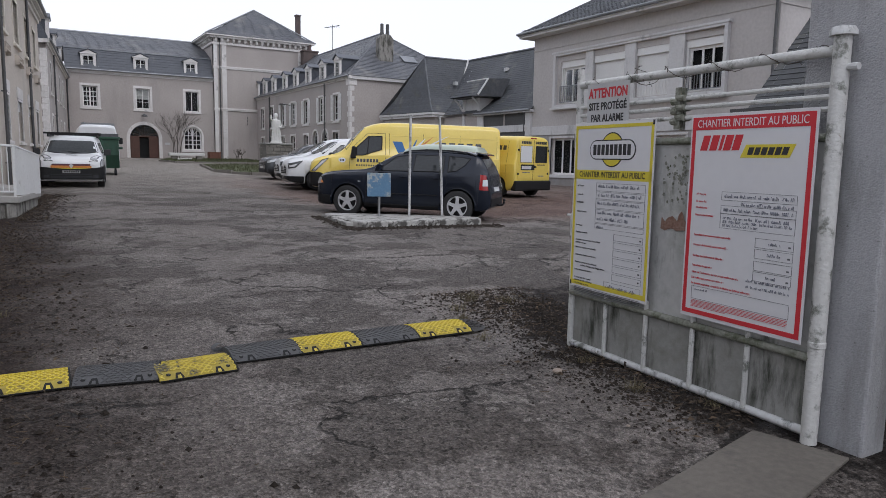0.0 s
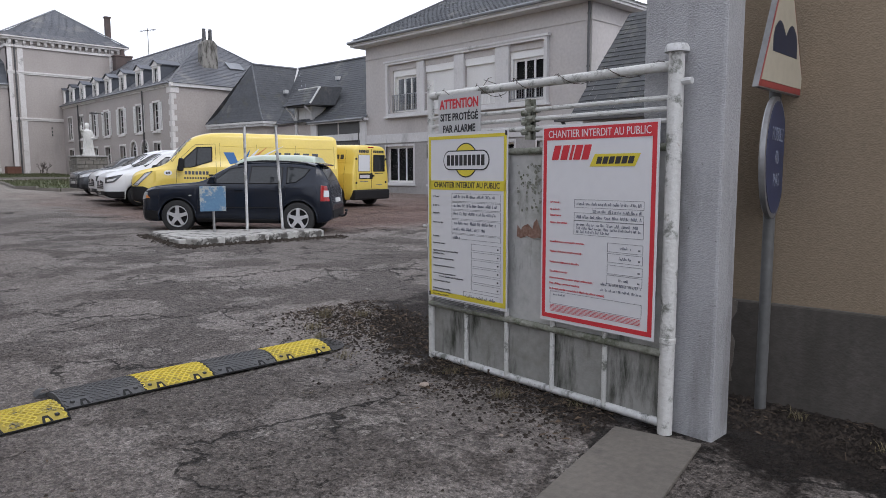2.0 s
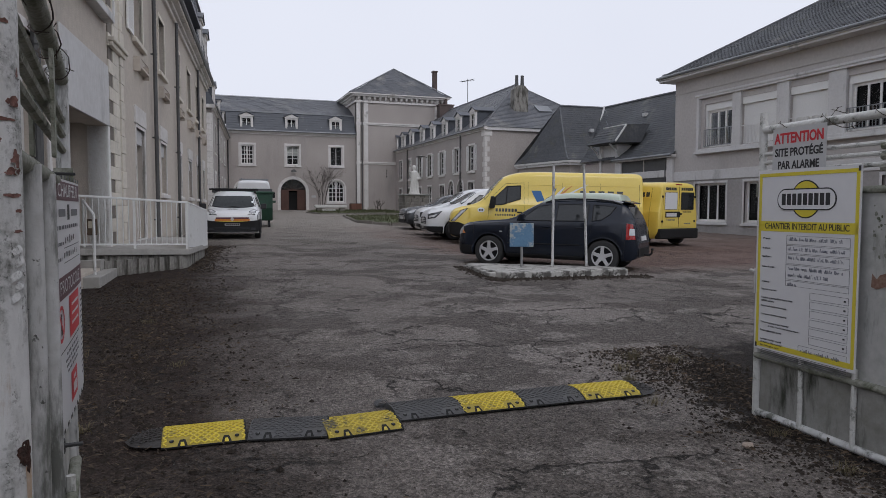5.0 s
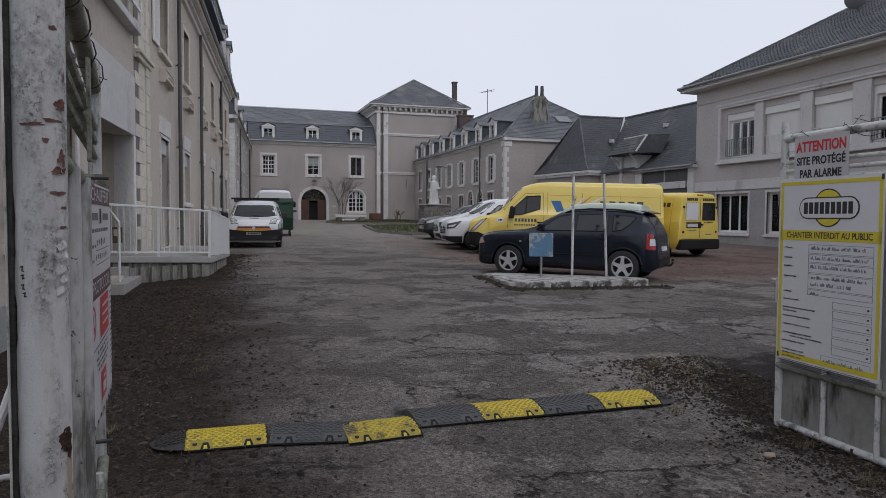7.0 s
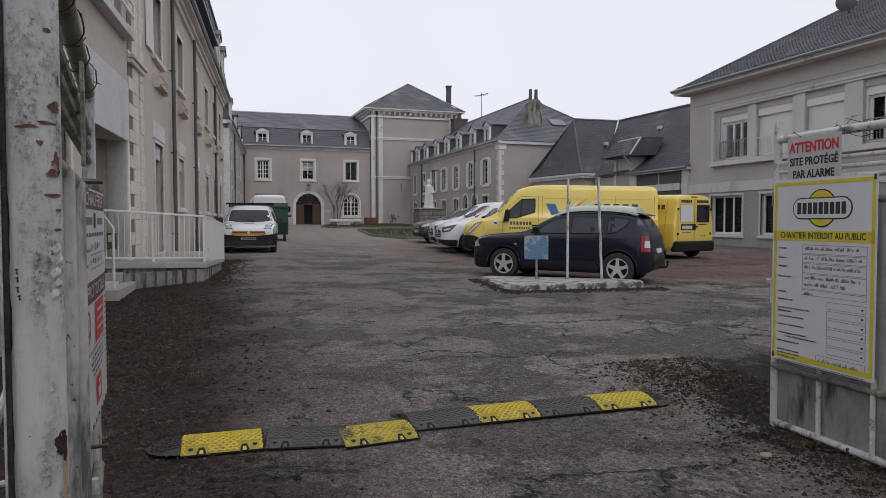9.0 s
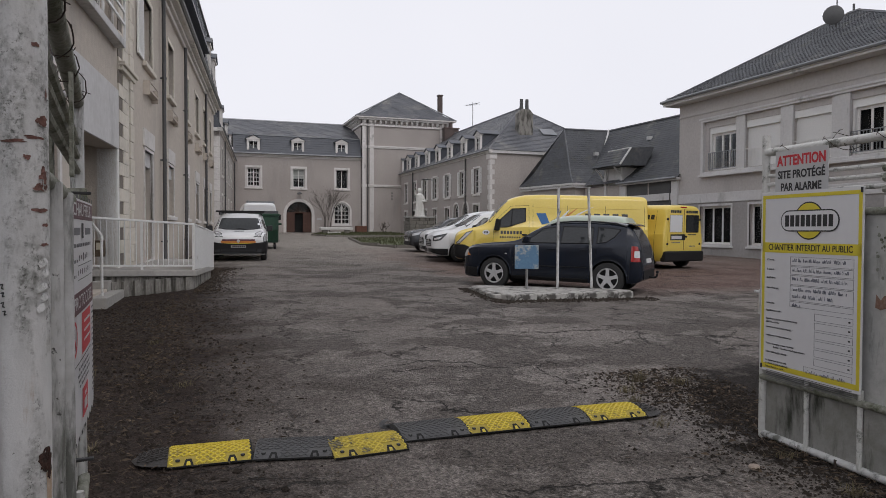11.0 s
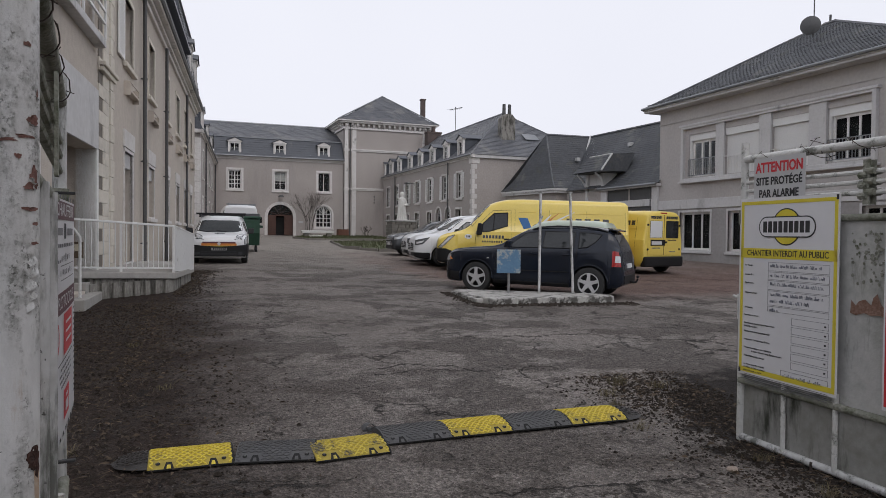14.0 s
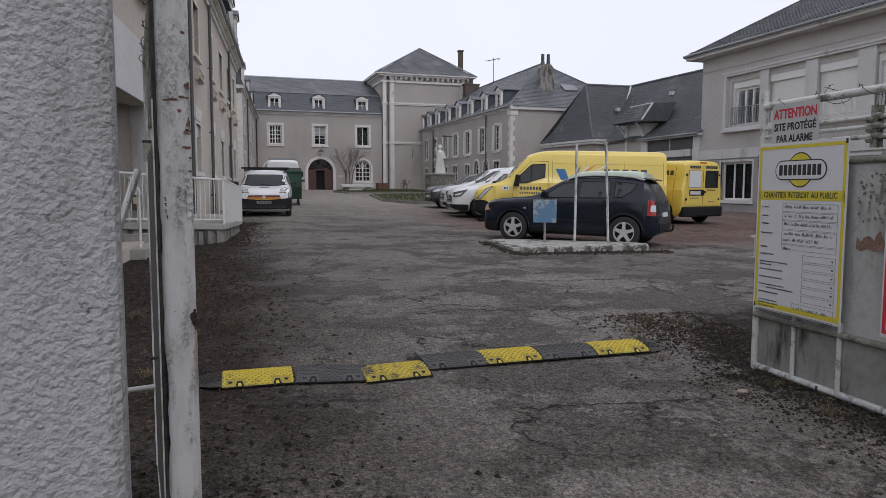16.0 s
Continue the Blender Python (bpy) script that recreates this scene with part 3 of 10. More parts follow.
# ---- building blocks ----
class Shape:
    """Vertices and faces gathered into one mesh."""

    def __init__(self):
        self.v, self.f = [], []

    def poly(self, pts):
        k = len(self.v)
        self.v += [tuple(p) for p in pts]
        self.f.append(tuple(range(k, k + len(pts))))
        return self

    def box(self, x0, y0, z0, x1, y1, z1, m=None):
        k = len(self.v)
        pts = [Vector((x, y, z)) for z in (z0, z1) for y in (y0, y1) for x in (x0, x1)]
        self.v += [tuple(m @ p) if m else tuple(p) for p in pts]
        self.f += [tuple(k + i for i in q) for q in ((0, 2, 3, 1), (4, 5, 7, 6), (0, 1, 5, 4), (2, 6, 7, 3), (0, 4, 6, 2), (1, 3, 7, 5))]
        return self

    def prism(self, pts, depth):
        """A flat outline pushed along the vector depth."""
        k, c, d = len(self.v), len(pts), Vector(depth)
        self.v += [tuple(p) for p in pts] + [tuple(Vector(p) + d) for p in pts]
        self.f += [tuple(range(k + c - 1, k - 1, -1)), tuple(range(k + c, k + 2 * c))]
        self.f += [(k + i, k + (i + 1) % c, k + c + (i + 1) % c, k + c + i) for i in range(c)]
        return self

    def tube(self, a, b, r, sides=10, r2=None, caps=True):
        a, b = Vector(a), Vector(b)
        q = (b - a).to_track_quat("Z", "Y").to_matrix()
        k = len(self.v)
        for p, rr in ((a, r), (b, r if r2 is None else r2)):
            self.v += [tuple(p + q @ Vector((rr * math.cos(t), rr * math.sin(t), 0))) for t in (2 * math.pi * i / sides for i in range(sides))]
        self.f += [(k + i, k + (i + 1) % sides, k + sides + (i + 1) % sides, k + sides + i) for i in range(sides)]
        if caps:
            self.f += [tuple(range(k + sides - 1, k - 1, -1)), tuple(range(k + sides, k + 2 * sides))]
        return self

    def line(self, pts, r, sides=6):
        for a, b in zip(pts, pts[1:]):
            self.tube(a, b, r, sides)
        return self

    def lathe(self, rings, m=None, sides=24):
        """Rings of (radius, height) about the local z axis."""
        k = len(self.v)
        for r, h in rings:
            for i in range(sides):
                t = 2 * math.pi * i / sides
                p = Vector((r * math.cos(t), r * math.sin(t), h))
                self.v.append(tuple(m @ p) if m else tuple(p))
        for j in range(len(rings) - 1):
            for i in range(sides):
                a, b = k + j * sides + i, k + j * sides + (i + 1) % sides
                self.f.append((a, b, b + sides, a + sides))
        return self

    def sheet(self, grid):
        """A grid of points, row by row."""
        k, w = len(self.v), len(grid[0])
        self.v += [tuple(p) for row in grid for p in row]
        for j in range(len(grid) - 1):
            for i in range(w - 1):
                a = k + j * w + i
                self.f.append((a, a + 1, a + w + 1, a + w))
        return self


FINE_PIECES = ("roof", "upper_roof", "mansard_roof", "printed_line", "emblem_bar", "handwriting_bar", "flake_spot", "brushwood", "pier_stones", "blind_slat")


def part(name, shape, material, parent=None, label="", smooth=False, bevel=0.0, m=None):
    """One mesh object, under a thing or under a part."""
    data = bpy.data.meshes.new(name)
    data.from_pydata(shape.v, [], shape.f)
    bm = bmesh.new()
    bm.from_mesh(data)
    if bevel:
        bmesh.ops.remove_doubles(bm, verts=bm.verts, dist=1e-5)
        edges = [e for e in bm.edges if len(e.link_faces) == 2 and e.calc_face_angle(0) > 0.5]
        bmesh.ops.bevel(bm, geom=edges, offset=bevel, segments=2, profile=0.5, affect="EDGES", clamp_overlap=True)
    bmesh.ops.recalc_face_normals(bm, faces=bm.faces)
    for f in bm.faces:
        f.smooth = smooth
    bm.to_mesh(data)
    bm.free()
    data.materials.append(material)
    if smooth:
        data.set_sharp_from_angle(angle=radians(38))
    ob = new(name, data)
    ob.parent = parent
    if m:
        ob.matrix_basis = m
    if name in FINE_PIECES:
        ob["kind"] = "stuff"
    if label:
        ob["label"] = label
    return ob


def thing(name, m, label, category, group="", kind=""):
    ob = new(name)
    ob.empty_display_size = 0.2
    ob.matrix_basis = m
    return tagged(ob, label, category, group, kind)


def words(text, size, m, material, parent, name="lettering", align="CENTER", width=None, label="", thin=0.0006, bold=0.0):
    """Writing with the built-in font, lying in the local x-z plane and read from -y; width squeezes it to a length."""
    cu = bpy.data.curves.new(name, "FONT")
    cu.body, cu.size, cu.align_x, cu.align_y, cu.extrude, cu.offset = text, size, align, "CENTER", thin, bold
    cu.resolution_u = 3
    tmp = bpy.data.objects.new(name, cu)
    scene.collection.objects.link(tmp)
    bpy.context.view_layer.update()
    data = bpy.data.meshes.new_from_object(tmp.evaluated_get(bpy.context.evaluated_depsgraph_get()))
    bpy.data.objects.remove(tmp)
    xs = [v.co.x for v in data.vertices]
    if width and xs:
        k = width / (max(xs) - min(xs))
        for v in data.vertices:
            v.co.x *= k
    data.transform(Matrix.Rotation(radians(90), 4, "X"))
    data.materials.clear()
    data.materials.append(material)
    ob = new(name, data)
    ob.parent = parent
    ob.matrix_basis = m
    if label:
        ob["label"] = label
    return ob


def slope(y):
    return 0.02 * (min(max(y, -12), 72) - 5.4)


def smooth_step(a, b, x):
    t = min(1.0, max(0.0, (x - a) / (b - a)))
    return t * t * (3 - 2 * t)


def ground_z(x, y):
    """The yard rises gently to the back and falls a little towards the parking ground."""
    return slope(y) - 0.012 * min(10.0, max(0.0, x - 1.5)) * smooth_step(8, 12, y) * (1 - smooth_step(27, 36, y))


# ---- ground ----
def build_ground():
    xs = [-700, -250, -90, -40, *np.arange(-16, 34.01, 0.5), 60, 120, 300, 700]
    ys = [-700, -250, -60, -14, *np.arange(-8, 72.01, 0.5), 100, 200, 400, 900]
    grid = []
    for y in ys:
        row = []
        for x in xs:
            near = -16 <= x <= 34 and -8 <= y <= 66
            dip = 0.018 * noise.noise(Vector((x * 0.33, y * 0.33, 3.0))) + 0.006 * noise.noise(Vector((x * 1.3, y * 1.3, 8.0))) if near else 0.0
            row.append((x, y, ground_z(x, y) + dip - 0.008))
        grid.append(row)
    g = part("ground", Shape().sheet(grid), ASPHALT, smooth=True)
    tagged(g, "worn grey cracked asphalt yard with damp dark patches", "ground", kind="structure")


build_ground()


# ---- walls, windows and roofs; in a building's frame x runs along the front, y into the building, z up ----
def wall(parent, length, z0, z1, holes, material, thick=0.3, name="wall", y=0.0, x0=0.0):
    """A wall with real openings. holes: (x0, x1, z0, z1) or with a True at the end for a round-arched head."""
    us = sorted({x0, x0 + length, *(h[0] for h in holes), *(h[1] for h in holes)})
    vs = sorted({z0, z1, *(h[2] for h in holes), *(h[3] for h in holes)})
    s = Shape()

    def open_at(u, v):
        return any(h[0] < u < h[1] and h[2] < v < h[3] for h in holes)

    for i in range(len(us) - 1):
        for j in range(len(vs) - 1):
            a, b, c, d = us[i], us[i + 1], vs[j], vs[j + 1]
            if open_at((a + b) / 2, (c + d) / 2):
                continue
            s.poly([(a, y, c), (b, y, c), (b, y, d), (a, y, d)])
            s.poly([(a, y + thick, c), (a, y + thick, d), (b, y + thick, d), (b, y + thick, c)])
    for a, b, c, d, *arch in holes:
        s.poly([(a, y, c), (a, y, d), (a, y + thick, d), (a, y + thick, c)])
        s.poly([(b, y, c), (b, y + thick, c), (b, y + thick, d), (b, y, d)])
        s.poly([(a, y, c), (a, y + thick, c), (b, y + thick, c), (b, y, c)])
        s.poly([(a, y, d), (b, y, d), (b, y + thick, d), (a, y + thick, d)])
        if arch:
            r, mid = (b - a) / 2, (a + b) / 2
            n = 10
            for side in (-1, 1):
                pts = [(mid + side * r * math.cos(t), d - r + r * math.sin(t)) for t in (math.pi / 2 * k / n for k in range(n + 1))]
                for p, q in zip(pts, pts[1:]):
                    s.poly([(p[0], y, p[1]), (q[0], y, q[1]), (q[0], y, d), (p[0], y, d)])
                    s.poly([(p[0], y, p[1]), (q[0], y, q[1]), (q[0], y + thick, q[1]), (p[0], y + thick, p[1])])
    for a in (x0, x0 + length):
        s.poly([(a, y, z0), (a, y + thick, z0), (a, y + thick, z1), (a, y, z1)])
    s.poly([(x0, y, z1), (x0 + length, y, z1), (x0 + length, y + thick, z1), (x0, y + thick, z1)])
    w = part(name, s, material, parent)
    for o in (w,):
        bm = bmesh.new()
        bm.from_mesh(o.data)
        bmesh.ops.remove_doubles(bm, verts=bm.verts, dist=1e-4)
        bmesh.ops.recalc_face_normals(bm, faces=bm.faces)
        bm.to_mesh(o.data)
        bm.free()
    return w


def outline(x0, x1, z0, z1, arch=False, n=12):
    if not arch:
        return [(x0, z0), (x1, z0), (x1, z1), (x0, z1)]
    r, mid = (x1 - x0) / 2, (x0 + x1) / 2
    return [(x0, z0), (x1, z0)] + [(mid + r * math.cos(t), z1 - r + r * math.sin(t)) for t in (math.pi * k / n for k in range(n + 1))]


def ring(s, outer, inner, y0, y1):
    """A border between two outlines of equal count, from y0 (front) to y1."""
    c = len(outer)
    for i in range(c):
        j = (i + 1) % c
        a, b, p, q = outer[i], outer[j], inner[i], inner[j]
        s.poly([(a[0], y0, a[1]), (b[0], y0, b[1]), (q[0], y0, q[1]), (p[0], y0, p[1])])
        s.poly([(a[0], y0, a[1]), (a[0], y1, a[1]), (b[0], y1, b[1]), (b[0], y0, b[1])])
        s.poly([(p[0], y0, p[1]), (q[0], y0, q[1]), (q[0], y1, q[1]), (p[0], y1, p[1])])
    return s


def window(parent, x0, x1, z0, z1, cols=2, rows=4, arch=False, surround=0.0, stone=None, sash=None, sill=True, blind=0.0, shutters=0.0, y=0.0, depth=0.16,
           bar=0.03, rim=0.05, dark=False, name="window", label=""):
    """A window in an opening: stone surround, sill, sash with glazing bars, glass, a near-black box painting an unlit
    room behind; folded-back shutters.
    """
    stone, sash = stone or STONE, sash or WHITE
    s = Shape()
    yy = y + depth
    inner = outline(x0 + rim, x1 - rim, z0 + rim, z1 - rim, arch)
    ring(s, outline(x0, x1, z0, z1, arch), inner, yy, yy + 0.05)
    w = part(name, s, sash, parent, label)
    if surround:
        s = Shape()
        ring(s, outline(x0 - surround, x1 + surround, z0 - surround * 0.6, z1 + surround, arch), outline(x0, x1, z0, z1, arch), y - 0.025, y + 0.05)
        part("window_surround", s, stone, w)
    if sill:
        e = surround + 0.04
        part("window_sill", Shape().box(x0 - e, y - 0.09, z0 - 0.09 - surround * 0.6, x1 + e, y + 0.12, z0 - surround * 0.6 + 0.003), stone, w, bevel=0.012)
    s = Shape()
    for i in range(1, cols):
        x = x0 + rim + (x1 - x0 - 2 * rim) * i / cols
        wide = bar * (1.7 if cols % 2 == 0 and i == cols // 2 else 0.7)
        s.box(x - wide / 2, yy + 0.008, z0 + rim, x + wide / 2, yy + 0.045, z1 - rim)
    for j in range(1, rows):
        z = z0 + rim + (z1 - z0 - 2 * rim) * j / rows
        if arch:
            z = z0 + rim + (z1 - (x1 - x0) / 2 - z0 - rim) * j / (rows - 1)
        s.box(x0 + rim, yy + 0.012, z - bar * 0.4, x1 - rim, yy + 0.04, z + bar * 0.4)
    if arch:
        cx, cz, r = (x0 + x1) / 2, z1 - (x1 - x0) / 2, (x1 - x0) / 2
        for t in (45, 72, 108, 135):
            s.tube((cx, yy + 0.025, cz), (cx + (r - rim) * math.cos(radians(t)), yy + 0.025, cz + (r - rim) * math.sin(radians(t))), bar * 0.35, 4)
    if s.v:
        part("glazing_bar", s, sash, w)
    g = part("pane", Shape().poly([(a, yy + 0.027, b) for a, b in outline(x0 + rim * 0.6, x1 - rim * 0.6, z0 + rim * 0.6, z1 - rim * 0.6, arch)]), PANE, w)
    g.visible_shadow = False
    part("room_behind", Shape().box(x0 - 0.1, yy + 0.14, z0 - 0.1, x1 + 0.1, yy + 0.5, z1 + 0.1), ROOM_SHADE, w)
    if blind:
        part("blind", Shape().box(x0 + rim, yy + 0.06, z1 - rim - blind * (z1 - z0), x1 - rim, yy + 0.075, z1 - rim), CURTAIN, w)
    if shutters:
        for a, b in ((x0 - 0.02 - shutters, x0 - 0.02), (x1 + 0.02, x1 + 0.02 + shutters)):
            s = Shape()
            ring(s, outline(a, b, z0, z1), outline(a + 0.05, b - 0.05, z0 + 0.07, z1 - 0.07), y - 0.05, y - 0.015)
            k = z0 + 0.08
            while k < z1 - 0.09:
                s.box(a + 0.05, y - 0.045, k, b - 0.05, y - 0.02, k + 0.035)
                k += 0.05
            part("shutter", s, sash, w)
    return w


def dormer(parent, x, z0, w=0.95, h=1.25, y=0.35, back=1.6, pediment=True):
    """A stone-fronted roof window with a small slate roof of its own."""
    s = Shape()
    ring(s, outline(x - w / 2, x + w / 2, z0, z0 + h), outline(x - w / 2 + 0.17, x + w / 2 - 0.17, z0 + 0.1, z0 + h - 0.14), y, y + 0.14)
    s.box(x - w / 2 - 0.07, y - 0.06, z0 + h, x + w / 2 + 0.07, y + 0.2, z0 + h + 0.07)
    s.box(x - w / 2 - 0.05, y - 0.05, z0 - 0.07, x + w / 2 + 0.05, y + 0.14, z0)
    d = part("dormer", s, STONE, parent)
    top = z0 + h + 0.07
    s = Shape()
    for side in (-1, 1):
        s.poly([(x + side * (w / 2 - 0.03), y + 0.1, z0), (x + side * (w / 2 - 0.03), y + back, z0), (x + side * (w / 2 - 0.03), y + back, top), (x + side * (w / 2 - 0.03), y + 0.1, top)])
        s.prism([(x + side * (w / 2 + 0.12), y - 0.1, top - 0.02), (x, y - 0.1, top + 0.30), (x, y - 0.1, top + 0.34), (x + side * (w / 2 + 0.12), y - 0.1, top + 0.03)], (0, back + 0.1, 0))
    part("dormer_roof", s, SLATE_BLUE, d)
    part("pediment", Shape().prism([(x - w / 2, y - 0.03, top), (x + w / 2, y - 0.03, top), (x, y - 0.03, top + 0.26)], (0, 0.1, 0)), STONE, d)
    a, b, c, e = x - w / 2 + 0.17, x + w / 2 - 0.17, z0 + 0.1, z0 + h - 0.14
    s = Shape()
    ring(s, outline(a, b, c, e), outline(a + 0.04, b - 0.04, c + 0.04, e - 0.04), y + 0.07, y + 0.11)
    s.box(x - 0.025, y + 0.075, c, x + 0.025, y + 0.105, e)
    for k in (1, 2):
        zz = c + (e - c) * k / 3
        s.box(a, y + 0.08, zz - 0.012, b, y + 0.1, zz + 0.012)
    part("dormer_sash", s, WHITE, d)
    part("pane", Shape().poly([(a, y + 0.09, c), (b, y + 0.09, c), (b, y + 0.09, e), (a, y + 0.09, e)]), PANE, d).visible_shadow = False
    # near-black box stands in for the shade behind the pane
    part("room_behind", Shape().box(a - 0.05, y + 0.2, c - 0.05, b + 0.05, y + 0.5, e + 0.02), ROOM_SHADE, d)
    return d


def slated(s, a, b, c, d, course=0.24, lift=0.018, piece=0.0, seed=1):
    """A roof slope between its eave a-b and its upper edge d-c, in overlapping slates with ragged joints."""
    rng = random.Random(seed)
    a, b, c, d = (Vector(p) for p in (a, b, c, d))
    nrm = (b - a).cross(d - a).normalized()
    if nrm.z < 0:
        nrm = -nrm
    rows = max(2, int(((d - a).length + (c - b).length) / 2 / course))
    for j in range(rows):
        t0, t1 = j / rows, min(1.0, (j + 1.12) / rows)
        l0, r0, l1, r1 = a.lerp(d, t0), b.lerp(c, t0), a.lerp(d, t1), b.lerp(c, t1)
        wide = (r0 - l0).length
        count = max(1, int(wide / piece)) if piece else 1
        for i in range(count):
            u0, u1 = i / count, (i + 1) / count
            h = lift * (1 + (rng.random() - 0.5) * 0.7)
            p, q, r, o = l0.lerp(r0, u0), l0.lerp(r0, u1), l1.lerp(r1, u1), l1.lerp(r1, u0)
            s.poly([p + nrm * h, q + nrm * h, r + nrm * 0.002, o + nrm * 0.002])
            s.poly([p, q, q + nrm * h, p + nrm * h])
    return s


def quoins(parent, x, z0, z1, wide=0.55, narrow=0.32, side=1, y=-0.02, course=0.33, turn=None):
    """Corner stones, long and short by turns, each a stone of its own."""
    data = {}
    k, z = 0, z0
    while z + course <= z1 + 0.01:
        w = wide if k % 2 == 0 else narrow
        if w not in data:
            data[w] = part("quoin_stone", Shape().box(0, 0, 0.006, side * w, 0.06, course - 0.006), STONE, parent, bevel=0.008, m=Matrix.Translation((x, y, z)))
        else:
            o = new("quoin_stone", data[w].data)
            o.parent, o.matrix_basis = parent, Matrix.Translation((x, y, z))
        z += course
        k += 1


def downpipe(parent, x, z0, z1, y=-0.09, r=0.05):
    s = Shape().tube((x, y, z0), (x, y, z1), r, 8)
    z = z0 + 1.0
    while z < z1:
        s.tube((x, y, z), (x, y, z + 0.05), r * 1.25, 8)
        s.box(x - 0.015, y, z + 0.01, x + 0.015, 0.02, z + 0.04)
        z += 1.9
    return part("downpipe", s, LEAD_GREY, parent, smooth=True)


def cornice(parent, x0, x1, z, steps=((0.10, 0.16), (0.20, 0.12)), material=None, gutter=True, name="cornice"):
    """Stepped moulding under an eave with a hanging gutter."""
    s, zz = Shape(), z
    for out, h in steps:
        s.box(x0, -out, zz, x1, 0.1, zz + h)
        zz += h
    c = part(name, s, material or STONE, parent, bevel=0.01)
    if gutter:
        out = steps[-1][0]
        part("gutter", Shape().tube((x0, -out - 0.05, zz - 0.01), (x1, -out - 0.05, zz - 0.01), 0.065, 8), ZINC, parent, smooth=True)
    return c


def chimney(parent, x, y, z0, z1, w=0.9, d=0.6, pots=2, material=None, name="chimney"):
    s = Shape().box(x - w / 2, y - d / 2, z0, x + w / 2, y + d / 2, z1)
    s.box(x - w / 2 - 0.06, y - d / 2 - 0.06, z1, x + w / 2 + 0.06, y + d / 2 + 0.06, z1 + 0.12)
    c = part(name, s, material or CHIMNEY_BRICK, parent, bevel=0.012)
    for i in range(pots):
        px = x + (i - (pots - 1) / 2) * w / max(1, pots)
        part("chimney_pot", Shape().lathe([(0.15, 0), (0.13, 0.15), (0.11, 0.45), (0.13, 0.5), (0.10, 0.52), (0.0, 0.5)], Matrix.Translation((px, y, z1 + 0.12)), 12), CHIMNEY_BRICK, c, smooth=True)
    return c


# ---- far range: main front with the arched doorway ----
def far_range():
    base = 1.19
    b = thing("convent_building", Matrix.Translation((3.05, 65.0, base)), "long grey rendered building with blue slate mansard roof", "building")
    e = 8.0 - base
    L = 11.55
    hole = [(4.25 - 3.05, 5.35 - 3.05, 5.3 - base, 6.98 - base), (8.24 - 3.05, 9.32 - 3.05, 5.3 - base, 7.0 - base), (12.22 - 3.05, 13.3 - 3.05, 5.3 - base, 7.0 - base),
            (7.66 - 3.05, 9.95 - 3.05, 0.0, 4.0 - base, True), (12.0 - 3.05, 13.5 - 3.05, 1.95 - base, 3.95 - base, True), (3.75 - 3.05, 5.3 - 3.05, 0.8, 3.75 - base, True)]
    wall(b, L, -0.3, e, hole, RENDER_GREY, 0.35)
    window(b, *hole[0], 4, 4, surround=0.2, bar=0.065, rim=0.09)
    window(b, *hole[1], 2, 3, surround=0.2, blind=0.48, rim=0.08)
    window(b, *hole[2], 2, 1, surround=0.2, dark=True)
    window(b, *hole[4][:4], 4, 4, arch=True, surround=0.17, bar=0.08, rim=0.10)
    window(b, *hole[5][:4], 2, 3, arch=True, surround=0.17)
    # arched doorway
    x0, x1, z0, z1 = hole[3][:4]
    door = part("door", Shape().box(x0, 0.24, z1 - 1.05, x1, 0.30, z1 - 0.95), BROWN_DOOR, b, "brown wooden double door with one leaf open")
    s = Shape()
    ring(s, outline(x0 - 0.26, x1 + 0.26, z0, z1 + 0.26, True), outline(x0, x1, z0, z1, True), -0.03, 0.05)
    part("door_surround", s, STONE, door)
    third = (x1 - x0) / 3
    for a, c in ((x0, x0 + third), (x1 - third, x1)):
        s = Shape().box(a, 0.25, 0.02, c, 0.30, z1 - 1.05)
        for zz in (0.2, 1.0):
            s.box(a + 0.1, 0.235, zz, c - 0.1, 0.25, zz + 0.65)
        part("door_leaf", s, BROWN_DOOR, door, bevel=0.006)
    s = Shape()
    for i in range(5):
        t = radians(20 + 35 * i)
        s.tube(((x0 + x1) / 2, 0.26, z1 - 1.0), ((x0 + x1) / 2 + 1.1 * math.cos(t), 0.26, z1 - 1.05 + 1.1 * math.sin(t)), 0.025, 5)
    part("fanlight_bar", s, BROWN_DOOR, door)
    part("pane", Shape().poly([(a, 0.28, c) for a, c in outline(x0, x1, z1 - 1.02, z1, True)]), PANE, door).visible_shadow = False
    # near-black box paints the shade inside the doorway
    part("room_behind", Shape().box(x0 - 0.1, 0.7, -0.02, x1 + 0.1, 3.0, z1 + 0.1), ROOM_SHADE, door)
    part("wall_lamp", Shape().tube(((x0 + x1) / 2, 0, z1 + 0.75), ((x0 + x1) / 2, -0.4, z1 + 0.85), 0.03, 6).lathe([(0.26, 0), (0.20, 0.12), (0.08, 0.2), (0.0, 0.22)], Matrix.Translation(((x0 + x1) / 2, -0.4, z1 + 0.66)), 10), LEAD_GREY, b)
    part("door_plate", Shape().box(x1 + 0.5, -0.03, 1.15, x1 + 0.9, 0, 1.35), BANNER_GREY, b)
    cornice(b, 0, L, e - 0.05, ((0.06, 0.1), (0.14, 0.1), (0.24, 0.1)), STONE)
    # mansard: steep lower slope, flat upper one
    lo, hi, rid = e + 0.25, 10.0 - base, 12.0 - base
    s = slated(Shape(), (0, -0.12, lo), (L, -0.12, lo), (L, 0.75, hi), (0, 0.75, hi), 0.22, piece=0.35, seed=3)
    part("roof", s, SLATE_BLUE, b, "blue-grey slate mansard")
